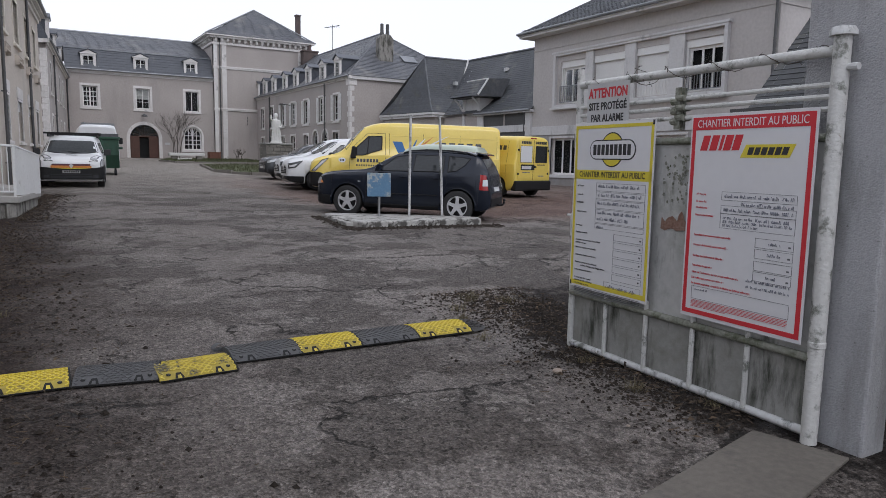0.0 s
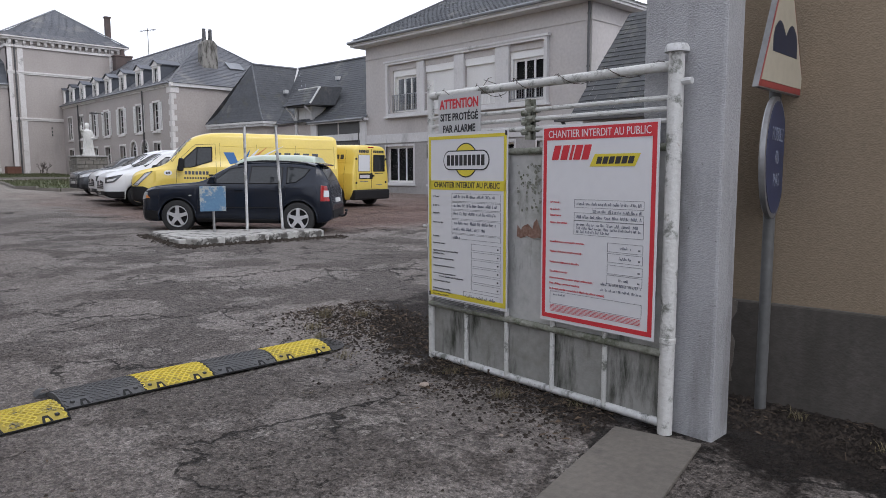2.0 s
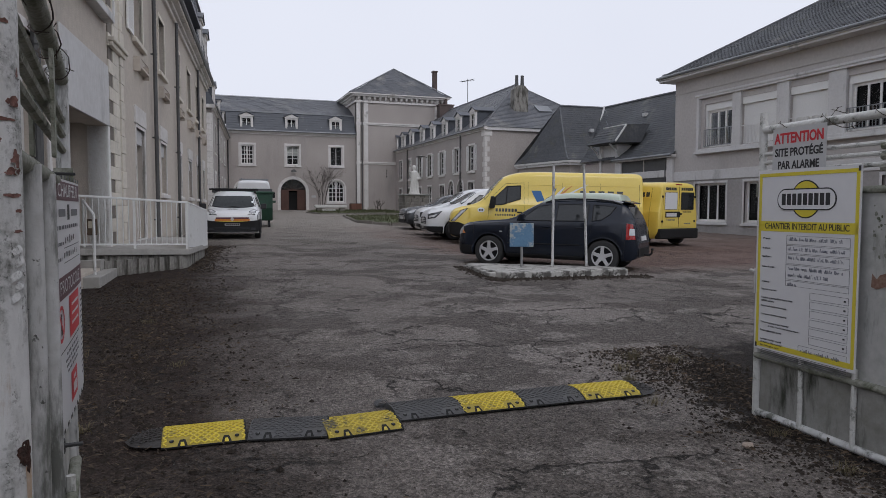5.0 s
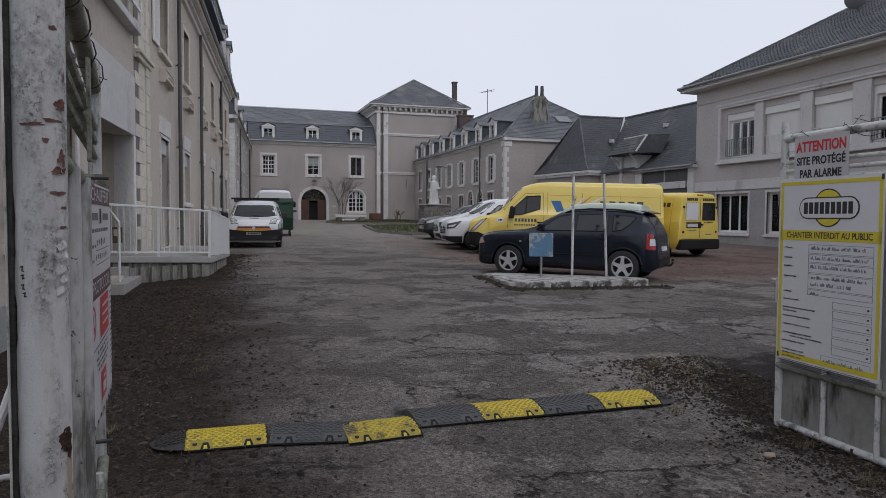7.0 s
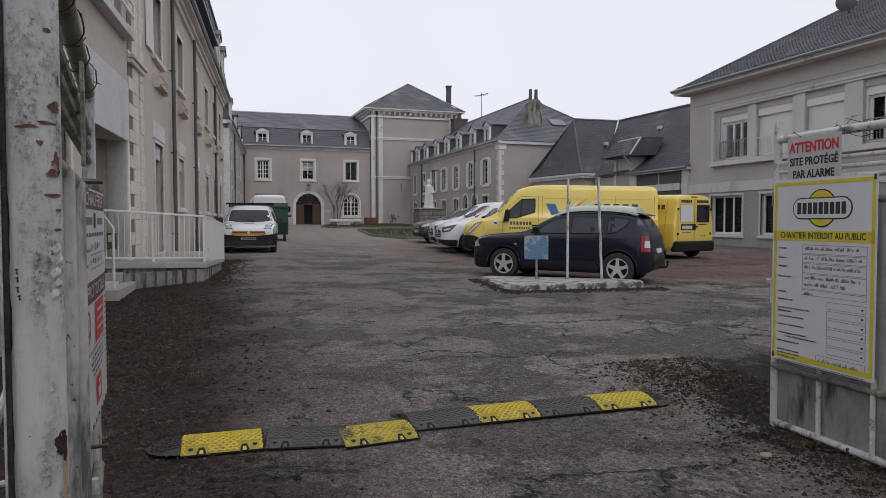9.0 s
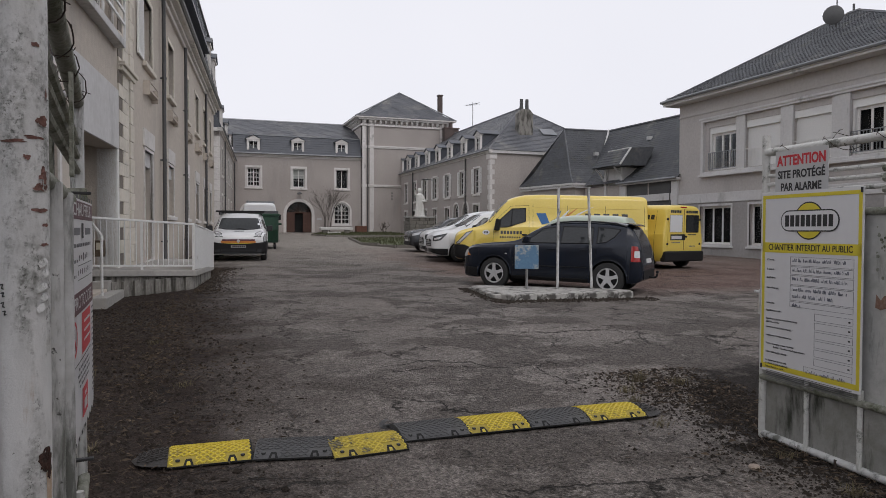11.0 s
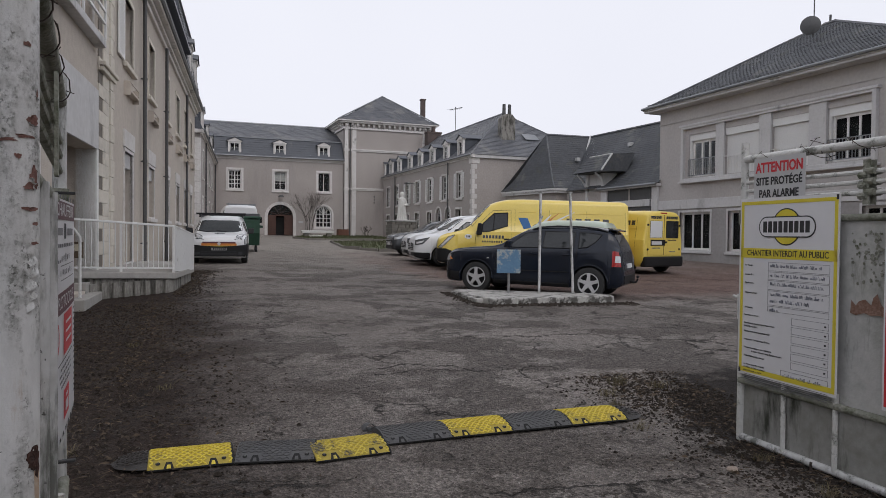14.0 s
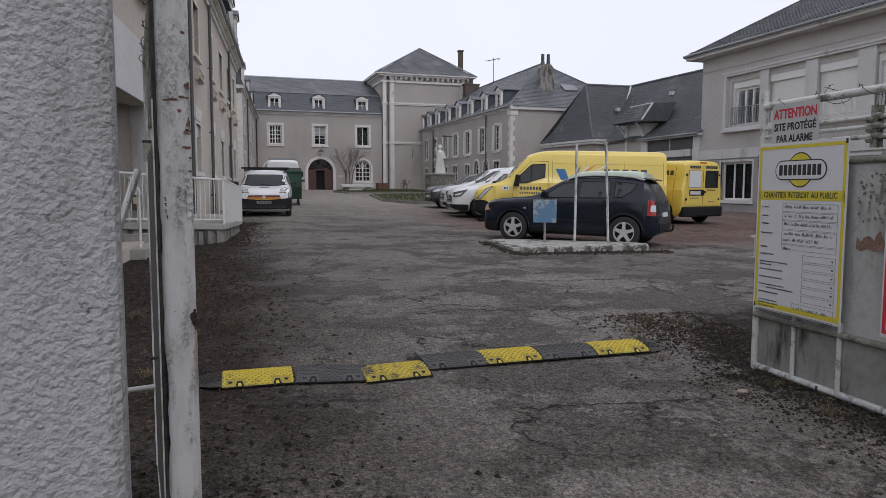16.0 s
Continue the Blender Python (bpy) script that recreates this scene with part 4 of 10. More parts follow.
    s = slated(Shape(), (-3, 0.7, hi), (L + 2, 0.7, hi), (L + 2, 5.5, rid), (-3, 5.5, rid), 0.3, piece=0.45, seed=4)
    s.poly([(-3, 5.5, rid), (L + 2, 5.5, rid), (L + 2, 11, hi), (-3, 11, hi)])
    up = part("upper_roof", s, SLATE, b)
    part("ridge_tile", Shape().tube((-3, 5.5, rid), (L + 2, 5.5, rid), 0.1, 8), ZINC, b)
    part("roof_break_flashing", Shape().box(0, 0.66, hi - 0.04, L, 0.8, hi + 0.03), ZINC, b)
    for x in (1.8, 6.0, 10.0):
        part("roof_vent", Shape().box(x, 3.4, 0, x + 0.45, 3.9, 0.16), LEAD_GREY, up, m=Matrix.Translation((0, 0, hi + 0.75)))
    for x in (4.78, 8.71, 12.73):
        dormer(b, x - 3.05, 8.15 - base, 1.12, 1.36, 0.02, 1.2)
    downpipe(b, 0.12, 0.0, e)


far_range()


# ---- corner tower ----
def tower():
    base = 1.2
    b = thing("corner_tower", Matrix.Translation((14.6, 64.75, base)), "tall square grey tower with white stone bands and pyramid slate roof", "building")
    W, e = 8.6, 11.75 - base
    wall(b, W, -0.3, e, [(4.1, 4.45, 3.9, 4.1)], RENDER_GREY, 0.35)
    s = Shape().poly([(0, 0, -0.3), (0, 7, -0.3), (0, 7, e), (0, 0, e)]).poly([(W, 0, -0.3), (W, 7, -0.3), (W, 7, e), (W, 0, e)]).poly([(0, 7, -0.3), (W, 7, -0.3), (W, 7, e), (0, 7, e)])
    part("side_wall", s, RENDER_GREY, b)
    for x0, x1 in ((0.02, 0.34), (0.72, 1.12), (W - 0.9, W - 0.5)):
        part("pilaster", Shape().box(x0, -0.07, -0.2, x1, 0.02, e), STONE, b, bevel=0.01)
    downpipe(b, 0.53, -0.1, e, r=0.06)
    for z in (5.6 - base, 9.25 - base):
        part("string_course", Shape().box(-0.05, -0.12, z, W + 0.05, 0.03, z + 0.12).box(-0.05, -0.08, z - 0.12, W + 0.05, 0.03, z), STONE, b, bevel=0.01)
    s = Shape().box(-0.1, -0.14, e - 0.55, W + 0.1, 0.02, e - 0.35).box(-0.4, -0.38, e, W + 0.35, 7.3, e + 0.16).box(-0.72, -0.58, e + 0.16, W + 0.58, 7.45, e + 0.28)
    s.box(-0.14, -0.1, e - 0.55, 0.0, 7.1, e - 0.35)
    part("cornice", s, STONE, b, bevel=0.012)
    data = None
    for i in range(17):
        m = Matrix.Translation((0.1 + i * (W - 0.4) / 16, -0.3, e - 0.22))
        if data is None:
            data = part("corbel", Shape().box(0, 0, 0, 0.2, 0.32, 0.22).box(0.02, 0.08, -0.1, 0.18, 0.32, 0.0), STONE, b, m=m)
        else:
            o = new("corbel", data.data)
            o.parent, o.matrix_basis = b, m
    for i in range(14):
        o = new("corbel", data.data)
        o.parent, o.matrix_basis = b, Matrix.Translation((-0.3, 0.4 + i * 0.5, e - 0.22)) @ Matrix.Rotation(radians(-90), 4, "Z") @ Matrix.Translation((-0.1, -0.0, 0))
    z0, z1 = e + 0.28, 15.35 - base
    c = (4.8, 4.2, z1)
    A, B, C, D = (-0.75, -0.6, z0), (W + 0.6, -0.6, z0), (W + 0.6, 8.4, z0), (-0.75, 8.4, z0)
    s = Shape()
    for p, q in ((A, B), (B, C), (C, D), (D, A)):
        m1 = tuple(p[k] + (c[k] - p[k]) * 0.18 - (0.12 if k == 2 else 0) for k in range(3))
        m2 = tuple(q[k] + (c[k] - q[k]) * 0.18 - (0.12 if k == 2 else 0) for k in range(3))
        slated(s, p, q, m2, m1, 0.25, piece=0.4, seed=5)
        slated(s, m1, m2, c, c, 0.25, piece=0.4, seed=6)
    part("roof", s, SLATE, b)
    s = Shape()
    for p in (A, B):
        s.tube(p, c, 0.06, 6)
    part("hip_flashing", s, ZINC, b)
    chimney(b, 8.5, 2.3, 11.6 - base, 14.9 - base, 0.42, 0.42, 0)
    s = Shape()
    for k in range(3):
        s.tube((2.9, -0.03, 3.1 + 0.28 * k), (2.9, -0.03, 3.25 + 0.28 * k), 0.05, 6)
    part("wall_anchor", s, LEAD_GREY, b)
    part("room_behind", Shape().box(4.0, 0.3, 3.8, 4.6, 0.6, 4.2), ROOM_SHADE, b)


tower()


# ---- long wing with dormers ----
def wing():
    base = 0.95
    b = thing("dormered_wing", Matrix.Translation((18.4, 65.2, base)) @ Matrix.Rotation(radians(-90), 4, "Z"), "two-storey grey rendered wing with slate roof and a row of dormers", "building")
    L, e = 21.9, 6.6 - base
    ys = (45.6, 48.45, 51.65, 54.6, 57.3, 60.3, 63.0, 65.0)
    hole = [(65.2 - y - 0.48, 65.2 - y + 0.48, 3.98 - base, 5.72 - base) for y in ys[:-1]]
    low = [(65.2 - y - w / 2, 65.2 - y + w / 2, z0, z1) if not a else (65.2 - y - w / 2, 65.2 - y + w / 2, z0, z1, True)
           for y, w, z0, z1, a in ((45.7, 1.0, 0.7, 2.25, 0), (47.75, 1.15, 0.7, 2.45, 1), (49.7, 1.15, 0.7, 2.45, 1), (51.7, 1.0, 0.1, 2.2, 0), (54.7, 1.0, 0.7, 2.2, 0), (57.3, 1.0, 0.7, 2.2, 0), (60.3, 1.0, 0.1, 2.2, 0), (63.0, 1.0, 0.1, 2.2, 0))]
    wall(b, L, -0.3, e, hole + low, RENDER_GREY, 0.35)
    for i, h in enumerate(hole):
        window(b, *h, 2, 4, surround=0.13, shutters=0.42 if i < 5 else 0.0, bar=0.055, rim=0.085, depth=0.10)
    for h in low:
        window(b, *h[:4], 2, 3, arch=len(h) > 4, surround=0.13, sill=h[2] > 0.5, bar=0.05, rim=0.07)
    W = 10.0
    s = Shape().poly([(L + 0.004, 0, -0.3), (L + 0.004, W, -0.3), (L + 0.004, W, e), (L + 0.004, 0, e)]).poly([(0, W, -0.3), (L, W, -0.3), (L, W, e), (0, W, e)])
    part("side_wall", s, RENDER_GREY, b)
    quoins(b, L + 0.02, -0.1, e - 0.2, 0.40, 0.24, -1)
    for k in range(int((e - 0.2) / 0.33)):
        w = 0.34 if k % 2 else 0.18
        part("quoin_stone", Shape().box(0, 0, 0.006, 0.05, w, 0.324), STONE, b, bevel=0.008, m=Matrix.Translation((L - 0.005, -0.018, -0.1 + 0.33 * k)))
    cornice(b, 0, L + 0.2, e - 0.05, ((0.06, 0.1), (0.16, 0.12)), STONE)
    part("side_cornice", Shape().box(L, -0.16, e - 0.05, L + 0.16, W, e + 0.17), CEMENT, b, bevel=0.01)
    z0, rid = e + 0.17, 10.72 - base
    s = slated(Shape(), (-2, -0.2, z0), (L + 0.2, -0.2, z0), (L - 5.8, 5.0, rid), (-2, 5.0, rid), 0.26, piece=0.42, seed=7)
    slated(s, (L + 0.2, -0.2, z0), (L + 0.2, W + 0.2, z0), (L - 5.8, 5.0, rid), (L - 5.8, 5.0, rid), 0.26, piece=0.42, seed=8)
    s.poly([(-2, W + 0.2, z0), (L + 0.2, W + 0.2, z0), (L - 5.8, 5, rid), (-2, 5, rid)])
    roof = part("roof", s, SLATE, b)
    part("hip_flashing", Shape().tube((L + 0.2, -0.2, z0), (L - 5.8, 5, rid), 0.07, 6).tube((L + 0.2, W + 0.2, z0), (L - 5.8, 5, rid), 0.07, 6).tube((-2, 5, rid), (L - 5.8, 5, rid), 0.09, 6), SLATE, b)
    for y in (45.65, 48.45, 51.45, 54.3, 57.0, 60.0, 62.6, 65.0):
        dormer(b, 65.2 - y, 6.8 - base, 1.02, 1.20, 0.06, 1.5)
    part("corner_stone", Shape().box(L - 0.52, -0.05, e - 0.42, L + 0.06, 0.5, e - 0.055), STONE, b, bevel=0.01)
    # broad chimney stack on the end slope
    st = part("chimney", Shape().box(L - 2.6, 3.05, z0 + 0.2, L - 1.9, 4.1, 9.7 - base).box(L - 2.7, 2.95, z0 + 0.2, L - 1.75, 4.2, z0 + 0.95).prism([(L - 2.6, 3.05, 9.7 - base), (L - 2.6, 4.1, 9.7 - base), (L - 2.6, 3.85, 9.98 - base), (L - 2.6, 3.3, 9.98 - base)], (0.7, 0, 0)), LANDING_WALL, b, "stained cement-rendered chimney stack", bevel=0.02)
    for yy in (3.36, 3.79):
        part("chimney_pot", Shape().lathe([(0.15, 0), (0.12, 0.3), (0.115, 0.75), (0.09, 0.77), (0, 0.7)], Matrix.Translation((L - 2.25, yy, 9.96 - base)), 12), LEAD_GREY, st, smooth=True)
    chimney(b, 1.3, 4.7, 9.9 - base, 11.15 - base, 0.8, 1.4, 2)
    part("skylight", Shape().box(-0.45, -0.55, 0, 0.45, 0.55, 0.06), ZINC, roof, m=Matrix.Translation((L - 2.3, 5.5, 8.48 - base)) @ Matrix.Rotation(radians(33.5), 4, "Y"), bevel=0.01)
    s = Shape().tube((6.3, 5, 10.6 - base), (6.3, 5, 12.9 - base), 0.03, 5).tube((5.7, 4.6, 12.7 - base), (6.9, 5.4, 12.8 - base), 0.025, 5)
    for k in range(6):
        s.tube((5.8 + 0.2 * k, 4.4 + 0.13 * k, 12.72 - base), (5.8 + 0.2 * k - 0.25, 4.9 + 0.13 * k, 12.72 - base), 0.012, 4)
    part("aerial", s, LEAD_GREY, b)
    downpipe(b, 17.6, 0.0, e)
    downpipe(b, 4.5, 0.0, e)
    part("wall_lamp", Shape().tube((10.0, 0, 4.6), (10.0, -0.7, 4.7), 0.03, 6).box(9.8, -0.9, 4.6, 10.2, -0.5, 4.7), LEAD_GREY, b)


wing()


# ---- low range with the loading doors ----
def low_range():
    base = 0.55
    A, d = Vector((22.4, 42.3, base)), Vector((0.0, -1.0, 0.0))
    M = Matrix.Translation(A) @ Matrix.Rotation(math.atan2(d.y, d.x), 4, "Z")
    inv = M.inverted()
    b = thing("low_workshop", M, "low workshop with steep weathered slate roof and white concrete frames", "building")

    def at(x, y, z):
        return inv @ Vector((x, y, z))

    # pavilion with hipped end, standing forward
    far, near, back, top, end = (20.45, 42.45), (21.95, 38.35), (23.5, 38.0), (22.4, 40.55, 7.95), (25.9, 40.8, 8.02)
    s = Shape()
    for p, q in ((far, near), (near, back)):
        s.poly([at(*p, 0.2), at(*q, 0.2), at(*q, 4.1), at(*p, 4.1)])
    part("pavilion_wall", s, RENDER_GREY, b)
    e1, e2, e3 = Vector((20.19, 42.6, 4.28)), Vector((21.65, 38.1, 4.36)), Vector((23.5, 37.7, 4.28))
    # the slopes sweep out to the eaves in a hollow curve

    def sweep(p, q, t):
        p, q = Vector(p), Vector(q)
        return at(*(p.lerp(q, t) - Vector((0, 0, 0.55 * (1 - t) * min(1.0, t * 3.2)))))

    steps = (0.0, 0.10, 0.22, 0.36, 0.52, 0.72, 1.0)
    for p, q, r, o, kind, seed in ((e1, e2, top, top, SLATE_MOSSY, 12), (e2, e3, end, top, SLATE_MOSSY, 11)):
        s = Shape()
        for t0, t1 in zip(steps, steps[1:]):
            slated(s, sweep(p, o, t0), sweep(q, r, t0), sweep(q, r, t1), sweep(p, o, t1), 0.17, 0.012, 0.22, seed)
        part("pavilion_roof", s, kind, b)["kind"] = "stuff"
    s = Shape().poly([at(*e1), at(*top), at(*end), at(24.5, 43.2, 4.3)])
    part("pavilion_back_roof", s, SLATE_MOSSY, b)
    s = Shape()
    for p, q, z0, z1 in ((e1, e2, -0.2, -0.03), (e2, e3, -0.2, -0.03)):
        p, q = at(*p), at(*q)
        nrm = Vector((q.y - p.y, p.x - q.x, 0)).normalized() * 0.08
        for k, (za, zb) in enumerate(((-0.3, -0.16), (-0.15, -0.02))):
            o = nrm * (1 - k) * -1.0
            s.prism([p + Vector((0, 0, za)) + o, q + Vector((0, 0, za)) + o, q + Vector((0, 0, zb)) + o, p + Vector((0, 0, zb)) + o], Vector((0.0, 0.12, 0)))
    part("pavilion_cornice", s, CEMENT, b)
    part("hip_flashing", Shape().tube(at(*top), at(*end), 0.08, 6).line([sweep(e2, top, k / 8) for k in range(9)], 0.045, 6), SLATE, b)
    part("valley_flashing", Shape().tube(at(23.35, 37.8, 4.4), at(23.9, 38.6, 5.0), 0.09, 6).line([sweep((22.9, 37.7, 4.3), end, k / 8) + Vector((0, 0, 0.06)) for k in range(9)], 0.09, 6), CEMENT, b)
    # main slope
    L = 13.2
    eL, eR, rR = (22.15, 37.6, 4.12), (22.15, 29.0, 4.05), (26.2, 29.0, 7.95)
    s = Shape()
    for t0, t1 in zip(steps, steps[1:]):
        slated(s, sweep(eL, end, t0), sweep(eR, rR, t0), sweep(eR, rR, t1), sweep(eL, end, t1), 0.18, 0.012, 0.22, 14)
    s.poly([at(*end), at(*rR), at(29, 29, 4), at(28.5, 41, 4)])
    part("roof", s, SLATE_MOSSY, b)["kind"] = "stuff"
    part("ridge_tile", Shape().tube(at(*end), at(*rR), 0.09, 6), SLATE_MOSSY, b)
    part("wall", Shape().box(4.4, 0.0, -0.4, 13.1, 0.3, 3.42), RENDER_GREY, b)
    part("eave_board", Shape().box(8.2, -0.3, 3.36, L + 0.1, 0.1, 3.5), CEMENT, b, bevel=0.01)
    part("gutter", Shape().tube((8.2, -0.34, 3.47), (L + 0.1, -0.34, 3.47), 0.06, 8), ZINC, b, smooth=True)
    # white concrete frames of the loading bays
    for u0, u1 in ((8.35, 8.8), (12.7, 13.15)):
        part("bay_post", Shape().box(u0, -0.12, -0.3, u1, 0.05, 3.35), CEMENT, b, bevel=0.012)
    part("bay_beam", Shape().box(8.8, -0.11, 2.4, 12.7, 0.05, 2.75), CEMENT, b, bevel=0.012)
    part("bay_panel", Shape().box(8.8, -0.03, 2.75, 12.7, 0.02, 3.36), LEAD_GREY, b)
    part("bay_mullion", Shape().box(10.7, -0.05, 2.75, 10.8, 0.02, 3.36), RENDER_GREY, b)
    part("bay_door", Shape().box(8.8, -0.03, -0.3, 12.7, 0.02, 2.4), LEAD_GREY, b)
    # hoist dormer rising from the wall, under a slated canopy
    xa, xb = 6.55, 8.35
    s = Shape().box(xa, -0.06, 2.2, xa + 0.22, 0.9, 4.4).box(xb - 0.22, -0.06, 2.2, xb, 0.9, 4.4).box(xa, -0.1, 2.2, xb, 0.1, 2.32)
    h = part("hoist_dormer", s, CEMENT, b, bevel=0.01)
    part("loft_door", Shape().box(xa + 0.22, 0.08, 2.75, xb - 0.22, 0.14, 4.4), CEMENT, h)
    part("loft_window", Shape().box(xa + 0.26, 0.0, 2.32, xb - 0.26, 0.06, 2.75), SHUTTER_WHITE, h)
    for x in (xa - 0.05, xb + 0.05):
        part("canopy_bracket", Shape().line([(x, 0.0, 3.7), (x, -0.25, 4.1), (x, -0.6, 4.4)], 0.05, 6), CEMENT, h)
    s = slated(Shape(), (xa - 0.45, -0.65, 4.46), (xb + 0.7, -0.65, 4.46), (xb + 0.6, 0.1, 5.4), (xa + 0.2, 0.1, 5.4), 0.2, piece=0.28, seed=15)
    slated(s, (xa - 0.45, 0.8, 4.46), (xa - 0.45, -0.65, 4.46), (xa + 0.2, 0.1, 5.4), (xa + 0.2, 0.9, 5.4), 0.2, piece=0.28, seed=16)
    slated(s, (xa + 0.2, 0.1, 5.4), (xb + 0.6, 0.1, 5.4), (xb + 0.6, 1.6, 5.5), (xa + 0.2, 1.6, 5.5), 0.2, piece=0.28, seed=17)
    s.poly([(xb + 0.7, -0.65, 4.46), (xb + 0.6, 0.1, 5.4), (xb + 0.6, 1.6, 5.5), (xb + 0.7, 1.0, 4.46)])
    part("canopy_roof", s, SLATE_MOSSY, h)["kind"] = "stuff"
    part("canopy_soffit", Shape().poly([(xa - 0.45, -0.65, 4.42), (xb + 0.7, -0.65, 4.42), (xb + 0.7, 1.2, 4.44), (xa - 0.4, 1.2, 4.44)]), LEAD_GREY, h)
    part("canopy_flashing", Shape().tube((xb + 0.7, -0.65, 4.48), (xb + 0.6, 0.1, 5.42), 0.05, 6).tube((xa + 0.2, 0.1, 5.42), (xb + 0.6, 0.1, 5.42), 0.04, 6), CEMENT, h)
    part("roof_vent", Shape().box(-0.12, -0.12, -0.05, 0.12, 0.12, 0.16), BANNER_GREY, b, m=Matrix.Translation(at(24.0, 39.3, 6.25)))
    part("roof_vent", Shape().box(-0.12, -0.12, -0.05, 0.12, 0.12, 0.16), BANNER_GREY, b, m=Matrix.Translation(at(24.9, 35.0, 6.75)))
    downpipe(b, 12.6, 0, 3.4)


low_range()


# ---- right-hand building ----
def right_house():
    base = 0.35
    U = 29.15
    b = thing("rendered_house", Matrix.Translation((22.4, U, base)) @ Matrix.Rotation(radians(-90), 4, "Z"), "two-storey grey rendered building with white window band, hipped slate roof", "building")
    L, e = U - 15.75, 7.5 - base
    z0, z1 = 4.17 - base, 6.15 - base
    up = [(U - y0, U - y1, z0, z1) for y0, y1 in ((27.05, 25.25), (24.75, 22.8), (22.2, 20.4), (19.65, 17.85))]
    low = [(U - y0, U - y1, 0.8 - base, 2.55 - base) for y0, y1 in ((27.6, 25.6), (24.5, 22.6), (21.3, 19.4), (18.2, 16.6))]
    wall(b, L, -0.4, e, up + low, RENDER_LIGHT, 0.35)
    wall(b, L, -0.4, 2.72 - base, low, RENDER_LOWER, 0.02, "ground_floor_render", -0.012)
    W = 10.0
    part("side_wall", Shape().poly([(L, 0, -0.4), (L, W, -0.4), (L, W, e), (L, 0, e)]).poly([(0, 0, -0.4), (0, W, -0.4), (0, W, e), (0, 0, e)]).poly([(0, W, -0.4), (L, W, -0.4), (L, W, e), (0, W, e)]), RENDER_LIGHT, b)
    # white moulded frame round the upper windows
    a, c = U - 27.45, U - 17.67
    s = Shape()
    ring(s, outline(a, c, 3.98 - base, 6.58 - base), outline(a + 0.16, c - 0.16, 4.12 - base, 6.42 - base), -0.16, 0.02)
    s.box(a - 0.08, -0.2, 6.52 - base, c + 0.08, 0.02, 6.62 - base).box(a - 0.1, -0.22, 3.9 - base, c + 0.1, 0.02, 4.0 - base)
    band = part("window_band", s, CEMENT, b, bevel=0.012)
    for y0, y1 in ((25.25, 24.75), (22.8, 22.2), (20.4, 19.65)):
        part("window_pier", Shape().box(U - y0, -0.1, 4.0 - base, U - y1, 0.02, 6.42 - base), CEMENT, band, bevel=0.01)
    for i, h in enumerate(up):
        if i in (0, 3):
            w = window(b, h[0] + 0.10, h[1] - 0.06, h[2], h[3] - 0.30, 3, 1, surround=0, sill=False, bar=0.13, rim=0.11)
            part("blind_box", Shape().box(h[0], 0.06, h[3] - 0.30, h[1], 0.30, h[3]), SHUTTER_WHITE, w)
            for x0, x1 in ((h[0], h[0] + 0.10), (h[1] - 0.06, h[1])):
                part("jamb", Shape().box(x0, 0.06, h[2], x1, 0.30, h[3] - 0.30), SHUTTER_WHITE, w)
            top = h[2] + 0.8
            for z in (top, h[2] + 0.06):
                part("balcony_rail", Shape().box(h[0], -0.05, z, h[1], -0.02, z + 0.035), ZINC, w)
            n = 14
            for k in range(n + 1):
                x = h[0] + (h[1] - h[0]) * k / n
                part("baluster", Shape().box(x - 0.012, -0.046, h[2] + 0.06, x + 0.012, -0.024, top), ZINC, w)
        else:
            w = part("roller_blind", Shape().box(h[0], 0.12, h[2], h[1], 0.16, h[3]), SHUTTER_WHITE, b, "closed white roller shutter")
            part("blind_box", Shape().box(h[0], 0.02, h[3] - 0.30, h[1], 0.118, h[3]), SHUTTER_WHITE, w, bevel=0.008)
            s = Shape()
            z = h[2] + 0.5
            while z < h[3]:
                s.box(h[0], 0.112, z, h[1], 0.121, z + 0.055)
                z += 0.062
            part("blind_slat", s, SHUTTER_WHITE, w)
            part("balcony_rail", Shape().box(h[0], -0.05, h[2] + 0.75, h[1], -0.02, h[2] + 0.78), SHUTTER_WHITE, w)
            for k in range(13):
                x = h[0] + (h[1] - h[0]) * k / 12
                part("baluster", Shape().box(x - 0.008, -0.044, h[2] + 0.02, x + 0.008, -0.026, h[2] + 0.76), SHUTTER_WHITE, w)
    for h in low:
        window(b, *h, 3, 1, surround=0.1, bar=0.13, rim=0.10, stone=CEMENT)
    part("floor_band", Shape().box(0, -0.05, 2.72 - base, L, 0.02, 3.15 - base), CEMENT, b, bevel=0.01)
    part("frieze_line", Shape().box(-0.02, -0.035, 6.86 - base, L + 0.02, 0.02, 6.9 - base), RENDER_LIGHT, b)
    part("frieze_line", Shape().box(L - 0.02, 0, 6.86 - base, L + 0.035, W, 6.9 - base), RENDER_LIGHT, b)
    s = Shape().box(-0.5, -0.6, e, L + 0.5, W + 0.5, e + 0.12).box(-0.55, -0.66, e + 0.1, L + 0.55, -0.55, e + 0.24).box(L + 0.45, -0.66, e + 0.1, L + 0.55, W, e + 0.24)
    part("eave", s, CEMENT, b, bevel=0.01)
    z0, rid = e + 0.2, 10.75 - base
    A, B, C, D = (-0.6, -0.62, z0), (L + 0.6, -0.62, z0), (L + 0.6, W + 0.6, z0), (-0.6, W + 0.6, z0)
    R1, R2 = (5.7, 4.15, rid), (6.3, 4.15, rid)
    s = slated(Shape(), A, B, R2, R1, 0.26, piece=0.4, seed=21)
    slated(s, B, C, R2, R2, 0.26, piece=0.4, seed=22)
    slated(s, D, A, R1, R1, 0.26, piece=0.4, seed=23)
    s.poly([C, D, R1, R2])
